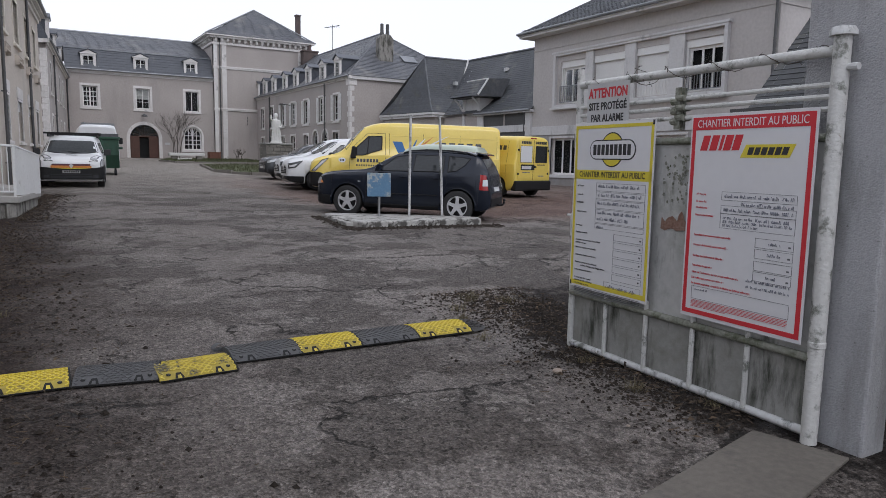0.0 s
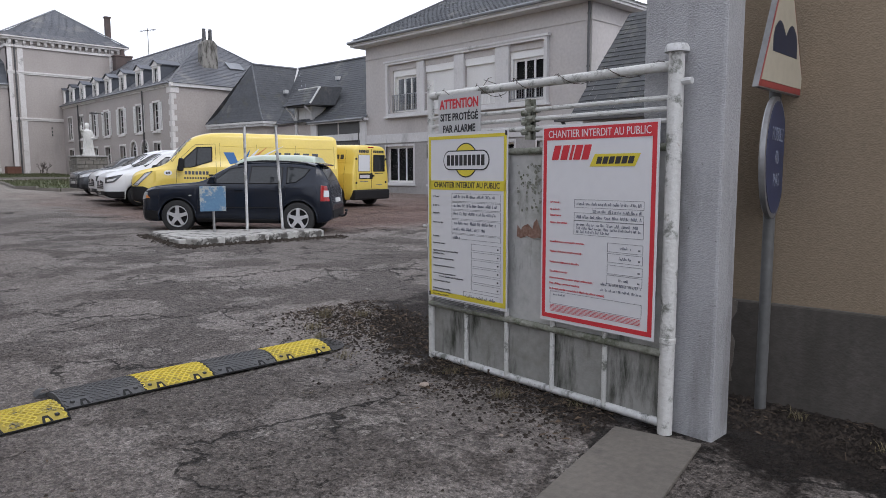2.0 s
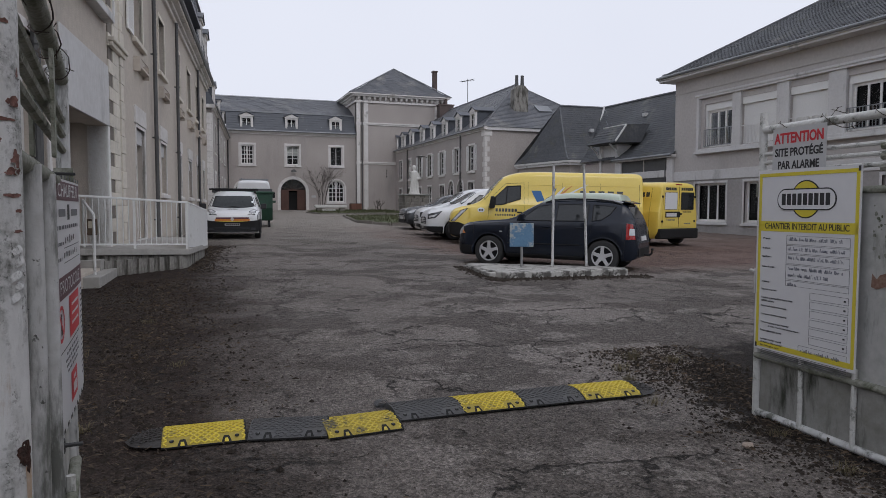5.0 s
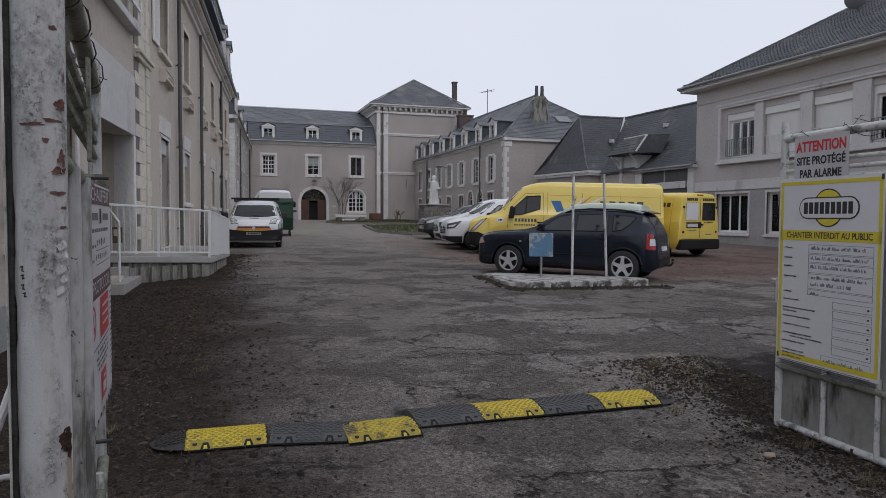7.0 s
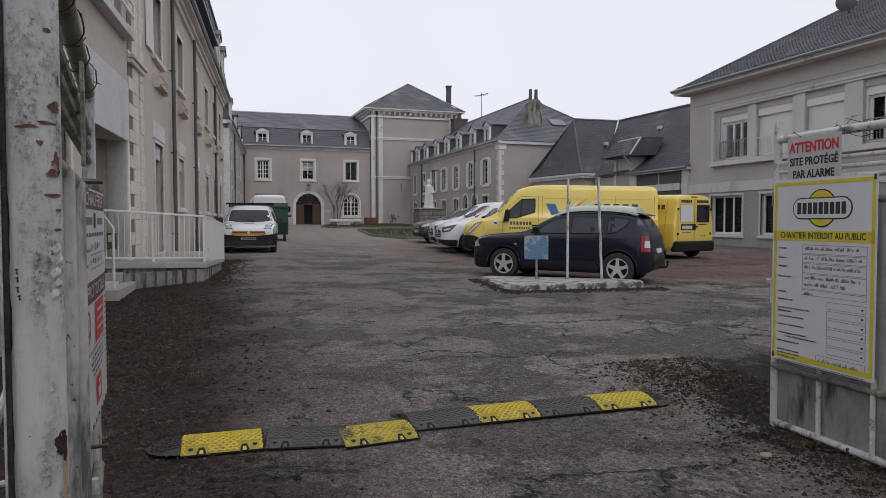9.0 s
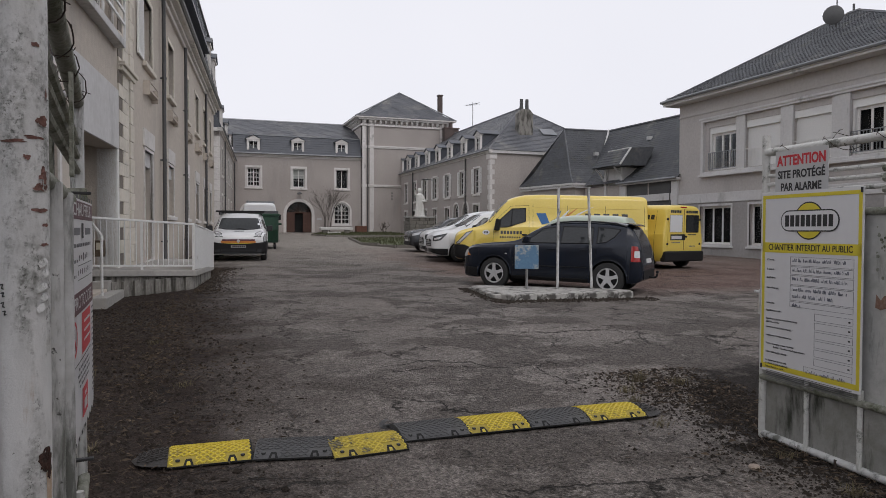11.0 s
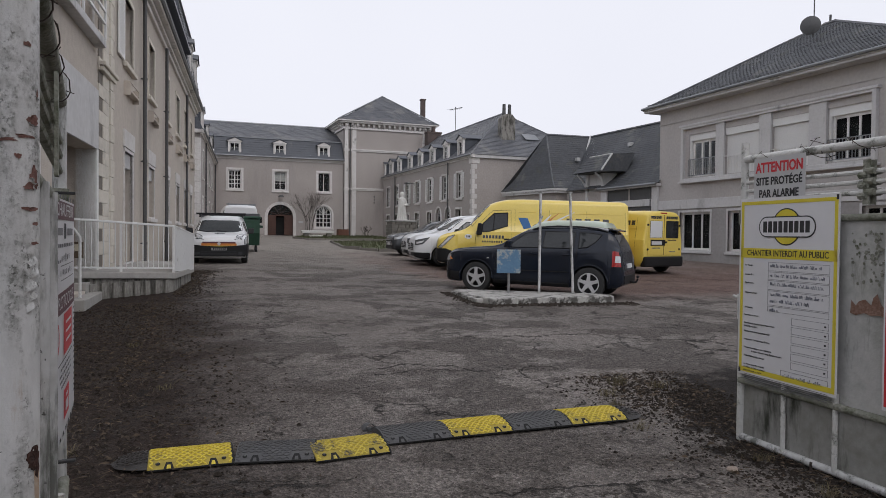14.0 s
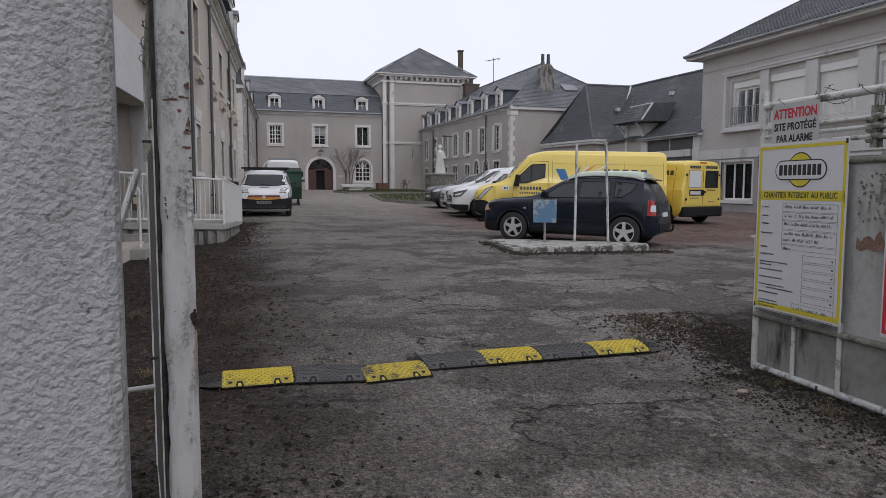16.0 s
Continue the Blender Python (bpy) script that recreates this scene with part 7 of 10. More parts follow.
# end pieces take a darker rubber tone than the black modules
RUBBER_END = mat("darker_black_rubber", (0.034, 0.031, 0.029), (0.02, 0.018, 0.017), 0.6, big=4, small=40, bump=0.3, stain=(0.022, 0.017, 0.014), stain_scale=6, stain_edge=(0.45, 0.6))
# near-black for the painted shade of hollows and for the lips
HOLLOW_LIP_BLACK = mat("hollow_shade_and_lip_black", (0.012, 0.012, 0.012), (0.008, 0.008, 0.008), 0.9, bump=0)
yellow_a = bump_module(YELLOW_BUMP, "speed_bump_module", "yellow rubber speed bump module with herringbone tread", YELLOW_GROOVE)
black_a = bump_module(RUBBER, "speed_bump_module", "black rubber speed bump module with herringbone tread")
worn_a = bump_module(YELLOW_WORN, "speed_bump_module", "worn yellow speed bump module, scuffed and slightly skewed", YELLOW_GROOVE)


def lay(ob, x, y, turn=0.0, copy=True):
    m = Matrix.Translation((x, y, slope(y + 0.2) + 0.001)) @ Matrix.Rotation(radians(turn), 4, "Z") @ Matrix.Rotation(radians(1.15), 4, "X")
    if copy:
        copy_thing(ob, m)
    else:
        ob.matrix_basis = m


lay(yellow_a, 0.0, 5.115, -0.8, False)
lay(black_a, 0.478, 5.105, -11, False)
lay(worn_a, 0.945, 4.975, 4.5, False)
lay(black_a, 1.43, 5.16, 1.0)
lay(yellow_a, 1.885, 5.17, 0.5)
lay(black_a, 2.36, 5.175, 0.0)
lay(yellow_a, 2.835, 5.175, -1.0)


def bump_end(x, y, turn):
    b = thing("speed_bump_end", Matrix.Translation((x, y, slope(y) + 0.001)) @ Matrix.Rotation(radians(turn), 4, "Z") @ Matrix.Rotation(radians(1.15), 4, "X"), "rounded black rubber end piece of the speed bump", "speed bump", "speed bump ends")
    s = Shape()
    rings = []
    for i in range(9):
        u = i / 8
        w = math.sqrt(max(0.0, 1 - u * u)) * 0.5
        k = 1 - u ** 1.6
        rings.append([(0.205 * u, BW * (0.5 + w * (2 * j / 12 - 1)), 0.004 + (crown(j / 12) - 0.006) * k) for j in range(13)])
    s.sheet(rings)
    part("body", s, RUBBER_END, b, smooth=True)
    tread = Shape()
    for i in range(7):
        for j in range(9):
            u, t = 0.06 + 0.12 * i, 0.18 + 0.08 * j
            if abs(t - 0.5) * 2 > math.sqrt(max(0.0, 1 - u * u)) - 0.12:
                continue
            z = 0.004 + (crown(t) - 0.006) * (1 - u ** 1.6)
            tread.box(-0.011, -0.0035, 0, 0.011, 0.0035, 0.0045, Matrix.Translation((0.205 * u, BW * t, z)) @ Matrix.Rotation(0.75 if (i + j) % 2 else -0.75, 4, "Z"))
    part("tread", tread, RUBBER_END, b)["kind"] = "stuff"
    # near-black sheet paints the shade inside the slot
    part("drain_slot", Shape().poly([(0.05, 0.07, crown(0.175) * 0.93 + 0.003), (0.085, 0.085, crown(0.2) * 0.8 + 0.004), (0.06, 0.15, crown(0.37) * 0.9 + 0.004), (0.04, 0.14, crown(0.35) * 0.95 + 0.004)]), HOLLOW_LIP_BLACK, b)


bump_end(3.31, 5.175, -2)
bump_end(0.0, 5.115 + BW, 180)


def loose_tab():
    b = thing("rubber_tab", Matrix.Translation((1.37, 5.50, slope(5.5))), "curled black rubber tab sticking up behind the bump", "rubber piece")
    part("tab", Shape().sheet([[(0.0 + 0.09 * i / 6, 0.05 * j, 0.01 + 0.045 * math.sin(math.pi * i / 6) * (1 - 0.2 * j)) for i in range(7)] for j in range(3)]).sheet([[(0.09 * i / 6, 0.05 * j, 0.0) for i in range(7)] for j in range(3)]), RUBBER, b, smooth=True)


loose_tab()


# ---- threshold slab, corner house wall and road signs ----
def threshold():
    b = thing("threshold_slab", Matrix.Translation((0, 0, 0)), "worn flat concrete threshold strip under the gateway", "paving", kind="structure")
    m = Matrix.Translation((3.66, 2.64, slope(2.4) + 0.006)) @ Matrix.Rotation(math.atan2(0.218, 0.976), 4, "Z")
    x = 0.0
    for i, w in enumerate((1.25, 1.2, 1.25)):
        part("slab", Shape().box(-x - w + 0.004, -0.235, -0.2, -x, 0.235, 0.0), SLAB, b, bevel=0.006, m=m)
        x += w


threshold()


def corner_house():
    b = thing("corner_house", Matrix.Translation((4.66, 2.72, -0.1)) @ Matrix.Rotation(radians(-86), 4, "Z"), "beige roughcast house wall with dark grey plinth", "building")
    part("wall", Shape().box(-0.05, 0.0, 0.66, 9, 0.5, 6.5), RENDER_BEIGE, b)
    part("plinth", Shape().box(-0.08, -0.03, -0.2, 9, 0.5, 0.66), PLINTH, b, bevel=0.012)
    rng = random.Random(2)
    pts = [(-0.05, 0.67)]
    for k in range(9):
        pts.append((0.06 + rng.uniform(-0.018, 0.022), 0.65 - 0.065 * k))
    pts += [(-0.05, 0.1)]
    part("plaster_scar", Shape().prism([(x, -0.034, z) for x, z in pts], (0, 0.002, 0)), RENDER_DARK, b)


corner_house()


def road_signs():
    b = thing("road_sign_post", Matrix.Translation((4.50, 2.42, slope(2.4))), "grey post with bump warning triangle and blue disc", "road sign")
    part("post", Shape().tube((0, 0, -0.05), (0, 0, 3.0), 0.033, 12), POST_GREY, b, smooth=True)
    face = Matrix.Rotation(math.atan2(-0.985, 0.20) + math.pi / 2, 4, "Z")
    face = Matrix.Translation((-0.070, 0.030, 0.0)) @ face
    flip = face @ Matrix.Translation((0, -0.06, 1.50)) @ Matrix.Rotation(radians(90), 4, "X")
    disc = part("disc", Shape().lathe([(0, -0.02), (0.335, -0.02), (0.345, -0.012), (0.345, 0.012), (0.335, 0.014), (0, 0.014)], flip, 40), SIGN_GREY, b, "grey-rimmed blue speed disc", smooth=True)
    part("disc_face", Shape().lathe([(0, 0.0165), (0.318, 0.0165), (0.318, 0.012)], flip, 40), SIGN_BLUE, disc)
    for t, z, w in (("ROULEZ", 0.13, 0.36), ("AU", -0.0, 0.12), ("PAS", -0.13, 0.2)):
        words(t, 0.11, face @ Matrix.Translation((0, -0.0785, 1.50 + z)), FADED_WHITE, disc, width=w)
    face2 = Matrix.Rotation(math.atan2(-1.0, 0.05) + math.pi / 2, 4, "Z")
    c = Matrix.Translation((-0.056, -0.021, 0.0)) @ face2 @ Matrix.Translation((-0.075, -0.06, 1.86)) @ Matrix.Rotation(radians(0), 4, "Y")

    def tri(k, y0, y1, lift=0.0):
        w = 0.385 * k
        return Shape().prism([c @ Vector((x, y0, z + lift)) for x, z in ((-w, 0), (w, 0), (w * 0.12, w * 1.75), (-w * 0.12, w * 1.75))], c.to_3x3() @ Vector((0, y1 - y0, 0)))

    t = part("triangle", tri(1.0, 0.0, 0.03), SIGN_GREY, b, "red-bordered cream warning triangle")
    part("triangle_border", tri(0.98, -0.002, 0.0, 0.006), FADED_RED, t)
    part("triangle_face", tri(0.90, -0.0045, -0.002, 0.040), SIGN_CREAM, t)
    bumps = [(-0.20, 0.17), (0.20, 0.17), (0.20, 0.25)] + [(0.20 - 0.40 * k / 20, 0.27 + 0.07 * abs(math.sin(2 * math.pi * k / 20))) for k in range(1, 20)] + [(-0.20, 0.25)]
    part("bump_pictogram", Shape().prism([c @ Vector((x, -0.006, z + 0.03)) for x, z in bumps], c.to_3x3() @ Vector((0, 0.0012, 0))), PICTO_NAVY, t)


road_signs()


# ---- vehicles ----
def easing(xs, ys):
    """Slopes of a smooth curve through the stations that never overshoots them."""
    h, d = np.diff(xs), np.diff(ys) / np.diff(xs)
    m = np.zeros(len(xs))
    for i in range(1, len(xs) - 1):
        if d[i - 1] * d[i] > 0:
            a, b = 2 * h[i] + h[i - 1], h[i] + 2 * h[i - 1]
            m[i] = (a + b) / (a / d[i - 1] + b / d[i])
    m[0], m[-1] = d[0], d[-1]
    return m


class Body:
    """A car body lofted over cross-sections. x runs from the nose (0) to the tail (length), y across, z up."""

    def __init__(self, table, wheels, arch, r):
        self.t = np.array(table, float)  # x, z_sill, z_belt, z_top, half width low, at belt, at top
        self.slopes = [easing(self.t[:, 0], self.t[:, k]) for k in range(1, 7)]
        self.wheels, self.arch, self.r, self.memo = wheels, arch, r, {}
        self.length = self.t[-1, 0]
        xs = set(np.round(self.t[:, 0], 4)) | set(np.round(np.linspace(0, self.length, 56), 4))
        for w in wheels:
            xs |= set(np.round([w - arch * math.cos(math.pi * i / 22) for i in range(23)], 4))
        self.xs = sorted(xs)

    def values(self, x):
        t = self.t[:, 0]
        x = min(max(x, t[0]), t[-1])
        i = min(len(t) - 2, max(0, int(np.searchsorted(t, x, "right")) - 1))
        h = t[i + 1] - t[i]
        u = (x - t[i]) / h
        out = []
        for k in range(6):
            y0, y1, m0, m1 = self.t[i, k + 1], self.t[i + 1, k + 1], self.slopes[k][i] * h, self.slopes[k][i + 1] * h
            out.append((2 * u ** 3 - 3 * u * u + 1) * y0 + (u ** 3 - 2 * u * u + u) * m0 + (3 * u * u - 2 * u ** 3) * y1 + (u ** 3 - u * u) * m1)
        return out

    def half(self, x):
        """Half a section as (y, z), from the sill up to the middle of the roof."""
        key = round(x, 4)
        if key in self.memo:
            return self.memo[key]
        sill, belt, top, wl, wb, wt = self.values(x)
        low = sill
        for w in self.wheels:
            d = abs(x - w)
            if d < self.arch:
                low = max(low, self.r + math.sqrt(self.arch ** 2 - d ** 2) - 0.01)
        low = min(low, belt - 0.06)
        b = belt - low
        e = min(0.17, (top - belt) * 0.36)
        pts = [(wl * 0.93, low), (wl * 0.98, low + 0.08 * b), (wl, low + 0.25 * b), (wl + 0.006, low + 0.5 * b), (wl * 0.5 + wb * 0.5 + 0.006, low + 0.78 * b), (wb, belt - 0.012), (wb - 0.014, belt + 0.002),
               (wb * 0.5 + wt * 0.5, belt * 0.5 + (top - e) * 0.5 + 0.001), (wt, top - e + 0.002), (wt - 0.16 * e, top - 0.6 * e), (wt - 0.55 * e, top - 0.26 * e), (wt - 1.3 * e, top - 0.09 * e), (wt * 0.4, top - 0.014 * e), (0.0, top)]
        self.memo[key] = pts
        return pts

    def section(self, x):
        p = self.half(x)
        return [Vector((x, -y, z)) for y, z in p] + [Vector((x, y, z)) for y, z in p[-2::-1]]

    def wide(self, x, z):
        p = self.half(x)
        if z > p[-1][1]:
            return -0.05
        for (y0, z0), (y1, z1) in zip(p, p[1:]):
            if z <= z1:
                return y0 + (y1 - y0) * max(0.0, z - z0) / max(1e-6, z1 - z0)
        return p[-1][0]

    def side(self, x, z, s=-1):
        return Vector((x, s * self.wide(x, z), z))

    def crown(self, x, y):
        p = self.half(x)[5:][::-1]
        return Vector((x, y, float(np.interp(abs(y), [q[0] for q in p], [q[1] for q in p]))))

    def end(self, y, z, tail=False):
        """The skin seen from the front, or from behind."""
        g = [0.012 * i for i in range(110)]
        key = (tail, round(z, 3))
        if key not in self.memo:
            self.memo[key] = np.maximum.accumulate([self.wide(self.length - a if tail else a, z) for a in g])
        w = self.memo[key]
        a = float(np.interp(abs(y), w + np.arange(len(w)) * 1e-7, g))
        return Vector((self.length - a if tail else a, y, z))

    def front(self, y, z):
        return self.end(y, z)

    def rear(self, y, z):
        return self.end(y, z, True)

    def shell(self):
        s = Shape().sheet([self.section(x) for x in self.xs])
        s.poly(self.section(self.xs[0]))
        s.poly(self.section(self.xs[-1]))
        for a, b in zip(self.xs, self.xs[1:]):
            p, q = self.section(a), self.section(b)
            s.poly([p[0], q[0], q[-1], p[-1]])
        return s


def lift(fn, a, b, off):
    p, q, r = fn(a, b), fn(a + 0.015, b), fn(a, b + 0.015)
    n = (q - p).cross(r - p)
    n = n.normalized() if n.length > 1e-9 else Vector((0, 0, 1))
    if n.dot(p - Vector((2.2, 0, 0.6))) < 0:
        n = -n
    return p + n * off


def panel(fn, lower, upper, off=0.006, nv=5, per=4):
    """A plate that follows the skin between a lower and an upper line of as many corners."""
    def fine(line):
        out = []
        for p, q in zip(line, line[1:]):
            out += [(p[0] + (q[0] - p[0]) * i / per, p[1] + (q[1] - p[1]) * i / per) for i in range(per)]
        return out + [line[-1]]
    lo, up = fine(lower), fine(upper)
    g = [[lift(fn, a[0] + (b[0] - a[0]) * j / nv, a[1] + (b[1] - a[1]) * j / nv, off) for a, b in zip(lo, up)] for j in range(nv + 1)]
    s = Shape().sheet(g)
    rim = [*lo, *[tuple(u) for u in (np.array(lo[-1]) + (np.array(up[-1]) - np.array(lo[-1])) * j / nv for j in range(1, nv))], *up[::-1], *[tuple(u) for u in (np.array(up[0]) + (np.array(lo[0]) - np.array(up[0])) * j / nv for j in range(1, nv))]]
    for p, q in zip(rim, rim[1:] + rim[:1]):
        s.poly([lift(fn, *p, off), lift(fn, *q, off), lift(fn, *q, off - 0.02), lift(fn, *p, off - 0.02)])
    return s


def seam(fn, pts, w=0.005, off=0.001, per=5):
    """A thin line along the skin: a panel gap, a seal, a bead."""
    fine = []
    for p, q in zip(pts, pts[1:]):
        fine += [(p[0] + (q[0] - p[0]) * i / per, p[1] + (q[1] - p[1]) * i / per) for i in range(per)]
    fine.append(pts[-1])
    s = Shape()
    P = [lift(fn, *p, off) for p in fine]
    for p, q in zip(P, P[1:]):
        s.tube(p, q, w, 5)
    return s


def wheel(parent, x, y, side, r=0.33, w=0.2, spokes=5, rim=None, wide=0.05):
    """A tyre with a rim, its outer face to side (-1 near, +1 far)."""
    m = Matrix.Translation((x, y, r)) @ Matrix.Rotation(radians(90 if side < 0 else -90), 4, "X")
    prof = [(r * 0.60, -w / 2), (r * 0.93, -w / 2), (r, -w * 0.36), (r, w * 0.36), (r * 0.96, w * 0.46), (r * 0.86, w / 2), (r * 0.68, w * 0.49), (r * 0.65, w * 0.40)]
    t = part("wheel", Shape().lathe(prof, m, 32), TYRE, parent, smooth=True)
    s = Shape().lathe([(r * 0.675, w * 0.44), (r * 0.65, w * 0.475), (r * 0.615, w * 0.46), (r * 0.58, w * 0.28)], m, 32)
    for k in range(spokes):
        a = 2 * math.pi * k / spokes + 0.3
        rot = m @ Matrix.Rotation(a, 4, "Z")
        s.prism([rot @ Vector(p) for p in ((0.03, -wide * 1.15, w * 0.38), (r * 0.4, -wide * 0.8, w * 0.40), (r * 0.63, -wide * 0.95, w * 0.40), (r * 0.63, wide * 0.95, w * 0.40), (r * 0.4, wide * 0.8, w * 0.40), (0.03, wide * 1.15, w * 0.38))], rot.to_3x3() @ Vector((0, 0, 0.022)))
    s.lathe([(0.075, w * 0.34), (0.075, w * 0.46), (0.05, w * 0.48), (0.0, w * 0.48)], m, 14)
    part("rim", s, rim or ALLOY, t)
    part("hub_well", Shape().lathe([(r * 0.66, w * 0.12), (0.0, w * 0.12)], m, 20), BLACK_PLASTIC, t)
    return t


def vehicle(m, table, wheels, paint, label, arch=0.39, r=0.33, half=0.86, category="car", rim=None, spokes=5, wide=0.05):
    v = thing("car" if category == "car" else "van", m, label, category, "parked vehicles")
    b = Body(table, wheels, arch, r)
    part("body", b.shell(), paint, v, smooth=True)
    for x in wheels:
        for side in (-1, 1):
            wheel(v, x, side * (half - 0.11), side, r, rim=rim, spokes=spokes, wide=wide)
    under = Shape().box(0.25, -half + 0.30, 0.24, b.length - 0.25, half - 0.30, 0.55)
    for x in wheels:
        under.box(x - arch - 0.03, -half + 0.22, 0.3, x + arch + 0.03, half - 0.22, r + arch + 0.01)
    part("underbody", under, BLACK_PLASTIC, v)
    return v, b


def sides(v, b, name, lower, upper, material, off=0.006, nv=5, per=4):
    """The same plate on both flanks; corners are (x, z)."""
    for s in (-1, 1):
        part(name, panel(lambda x, z, s=s: b.side(x, z, s), lower, upper, off, nv, per), material, v)


def side_seams(v, b, name, pts, material, w=0.005, off=0.001):
    for s in (-1, 1):
        part(name, seam(lambda x, z, s=s: b.side(x, z, s), pts, w, off), material, v)


def side_window(v, b, lower, upper, seal=0.011):
    sides(v, b, "side_window", lower, upper, CAR_GLASS, 0.005)
    side_seams(v, b, "window_seal", [*lower, *upper[::-1], lower[0]], BLACK_PLASTIC, seal, 0.002)


def windscreen(v, b, x0, x1, w0, w1, dip=0.10, material=None, name="windscreen"):
    ys = (-1.0, -0.6, 0.0, 0.6, 1.0)
    lower = [(x0 + dip * abs(k) ** 2.2, k * w0) for k in ys]
    upper = [(x1 + dip * 0.35 * abs(k) ** 2.2, k * w1) for k in ys]
    part(name, panel(b.crown, lower, upper, 0.005, 8, 4), material or SCREEN_GLASS, v)
    part("screen_seal", seam(b.crown, lower, 0.012, 0.004), BLACK_PLASTIC, v)
    for k in (-0.35, 0.45):
        part("wiper", seam(b.crown, [(x0 + 0.03, k * w0), (x0 + 0.09, (k + 0.42) * w0), (x0 + 0.10, (k + 0.5) * w0)], 0.008, 0.016), BLACK_PLASTIC, v)


def face(v, b, name, y0, y1, z0, z1, material, off=0.008, z2=None, nv=4, tail=False):
    """A plate on the nose or the tail between two widths; z2 is the upper edge at the middle."""
    fn = b.rear if tail else b.front
    n = 12
    ys = [y0 + (y1 - y0) * i / n for i in range(n + 1)]
    peak = z1 if z2 is None else z2
    upper = [(y, z1 + (peak - z1) * (1 - abs(2 * i / n - 1) ** 2)) for i, y in enumerate(ys)]
    part(name, panel(fn, [(y, z0) for y in ys], upper, off, nv, 3), material, v)



def mirrors(v, x, z, half, h=0.2, material=None, w=0.2):
    for s in (-1, 1):
        part("mirror", Shape().prism([(x - 0.10, s * (half - 0.02), z), (x + 0.07, s * half, z), (x + 0.09, s * (half + 0.01), z + h), (x - 0.02, s * half, z + h)], (0, s * w, 0.01)), material or BLACK_PLASTIC, v, bevel=0.03)


def heading(px, py, hx, hy):
    """The pose of a vehicle whose nose middle stands at (px, py) and looks along (hx, hy)."""
    h = Vector((hx, hy)).normalized()
    z0, z1 = ground_z(px - h.x * 0.9, py - h.y * 0.9), ground_z(px - h.x * 3.6, py - h.y * 3.6)
    pitch = math.atan2(z1 - z0, 2.7)
    return Matrix.Translation((px, py, z0 - math.tan(pitch) * 0.9 - 0.006)) @ Matrix.Rotation(math.atan2(-h.y, -h.x), 4, "Z") @ Matrix.Rotation(-pitch, 4, "Y")


# dark sport utility car beside the island; its nose looks to the far left
def suv():
    h = Vector((-0.693, 0.72)).normalized()
    near = Vector((6.38, 15.03))  # near front wheel on the ground
    nose = near + h * 0.83 + Vector((h.y, -h.x)) * 0.77
    m = heading(nose.x, nose.y, h.x, h.y) @ Matrix.Translation((0, 0, -0.015)) @ Matrix.Scale(0.955, 4)
    table = [(0.00, 0.40, 0.56, 0.62, 0.52, 0.50, 0.42), (0.04, 0.29, 0.74, 0.80, 0.68, 0.66, 0.55), (0.12, 0.25, 0.85, 0.91, 0.79, 0.77, 0.65), (0.30, 0.23, 0.92, 0.985, 0.87, 0.84, 0.73), (0.70, 0.23, 0.97, 1.045, 0.90, 0.865, 0.76),
             (1.25, 0.24, 1.01, 1.10, 0.905, 0.87, 0.76), (1.42, 0.24, 1.02, 1.15, 0.905, 0.87, 0.74), (1.70, 0.24, 1.035, 1.34, 0.905, 0.87, 0.68), (2.02, 0.24, 1.045, 1.51, 0.905, 0.875, 0.645), (2.35, 0.24, 1.055, 1.58, 0.905, 0.875, 0.64),
             (2.90, 0.24, 1.07, 1.605, 0.905, 0.875, 0.645), (3.50, 0.24, 1.08, 1.585, 0.905, 0.875, 0.64), (3.84, 0.26, 1.09, 1.54, 0.895, 0.865, 0.62), (3.93, 0.27, 1.09, 1.49, 0.88, 0.85, 0.60), (4.03, 0.28, 1.09, 1.33, 0.855, 0.825, 0.60),
             (4.12, 0.30, 1.06, 1.15, 0.81, 0.78, 0.61), (4.16, 0.31, 0.98, 1.04, 0.77, 0.74, 0.60), (4.19, 0.33, 0.80, 0.84, 0.74, 0.71, 0.59), (4.23, 0.38, 0.62, 0.66, 0.66, 0.64, 0.52)]
    v, b = vehicle(m, table, (0.88, 3.515), NAVY, "dark navy sport utility car with silver alloy wheels", 0.405, 0.352, 0.905, spokes=5, wide=0.042)
    side_window(v, b, [(1.60, 1.075), (2.36, 1.09)], [(1.98, 1.40), (2.36, 1.455)])
    side_window(v, b, [(2.45, 1.09), (3.16, 1.105)], [(2.45, 1.46), (3.13, 1.455)])
    side_window(v, b, [(3.26, 1.11), (3.46, 1.14), (3.62, 1.26)], [(3.24, 1.455), (3.50, 1.445), (3.72, 1.42)])
    windscreen(v, b, 1.40, 2.00, 0.68, 0.55)
    part("rear_window", panel(b.crown, [(4.10, -0.54), (4.105, 0.0), (4.10, 0.54)], [(3.945, -0.52), (3.95, 0.0), (3.945, 0.52)], 0.006), CAR_GLASS, v)
    sides(v, b, "tail_lamp", [(4.00, 0.74), (4.175, 0.74)], [(4.00, 1.075), (4.115, 1.06)], LAMP_RED, 0.014)
    sides(v, b, "lamp_insert", [(4.06, 0.83), (4.16, 0.83)], [(4.06, 0.97), (4.145, 0.97)], LAMP_CLEAR, 0.019)
    sides(v, b, "head_lamp", [(0.06, 0.70), (0.22, 0.73)], [(0.14, 0.86), (0.20, 0.86)], LAMP_CLEAR, 0.01)
    sides(v, b, "turn_lamp", [(0.19, 0.735), (0.27, 0.74)], [(0.19, 0.80), (0.21, 0.80)], STRIPE_ORANGE, 0.012, 2)
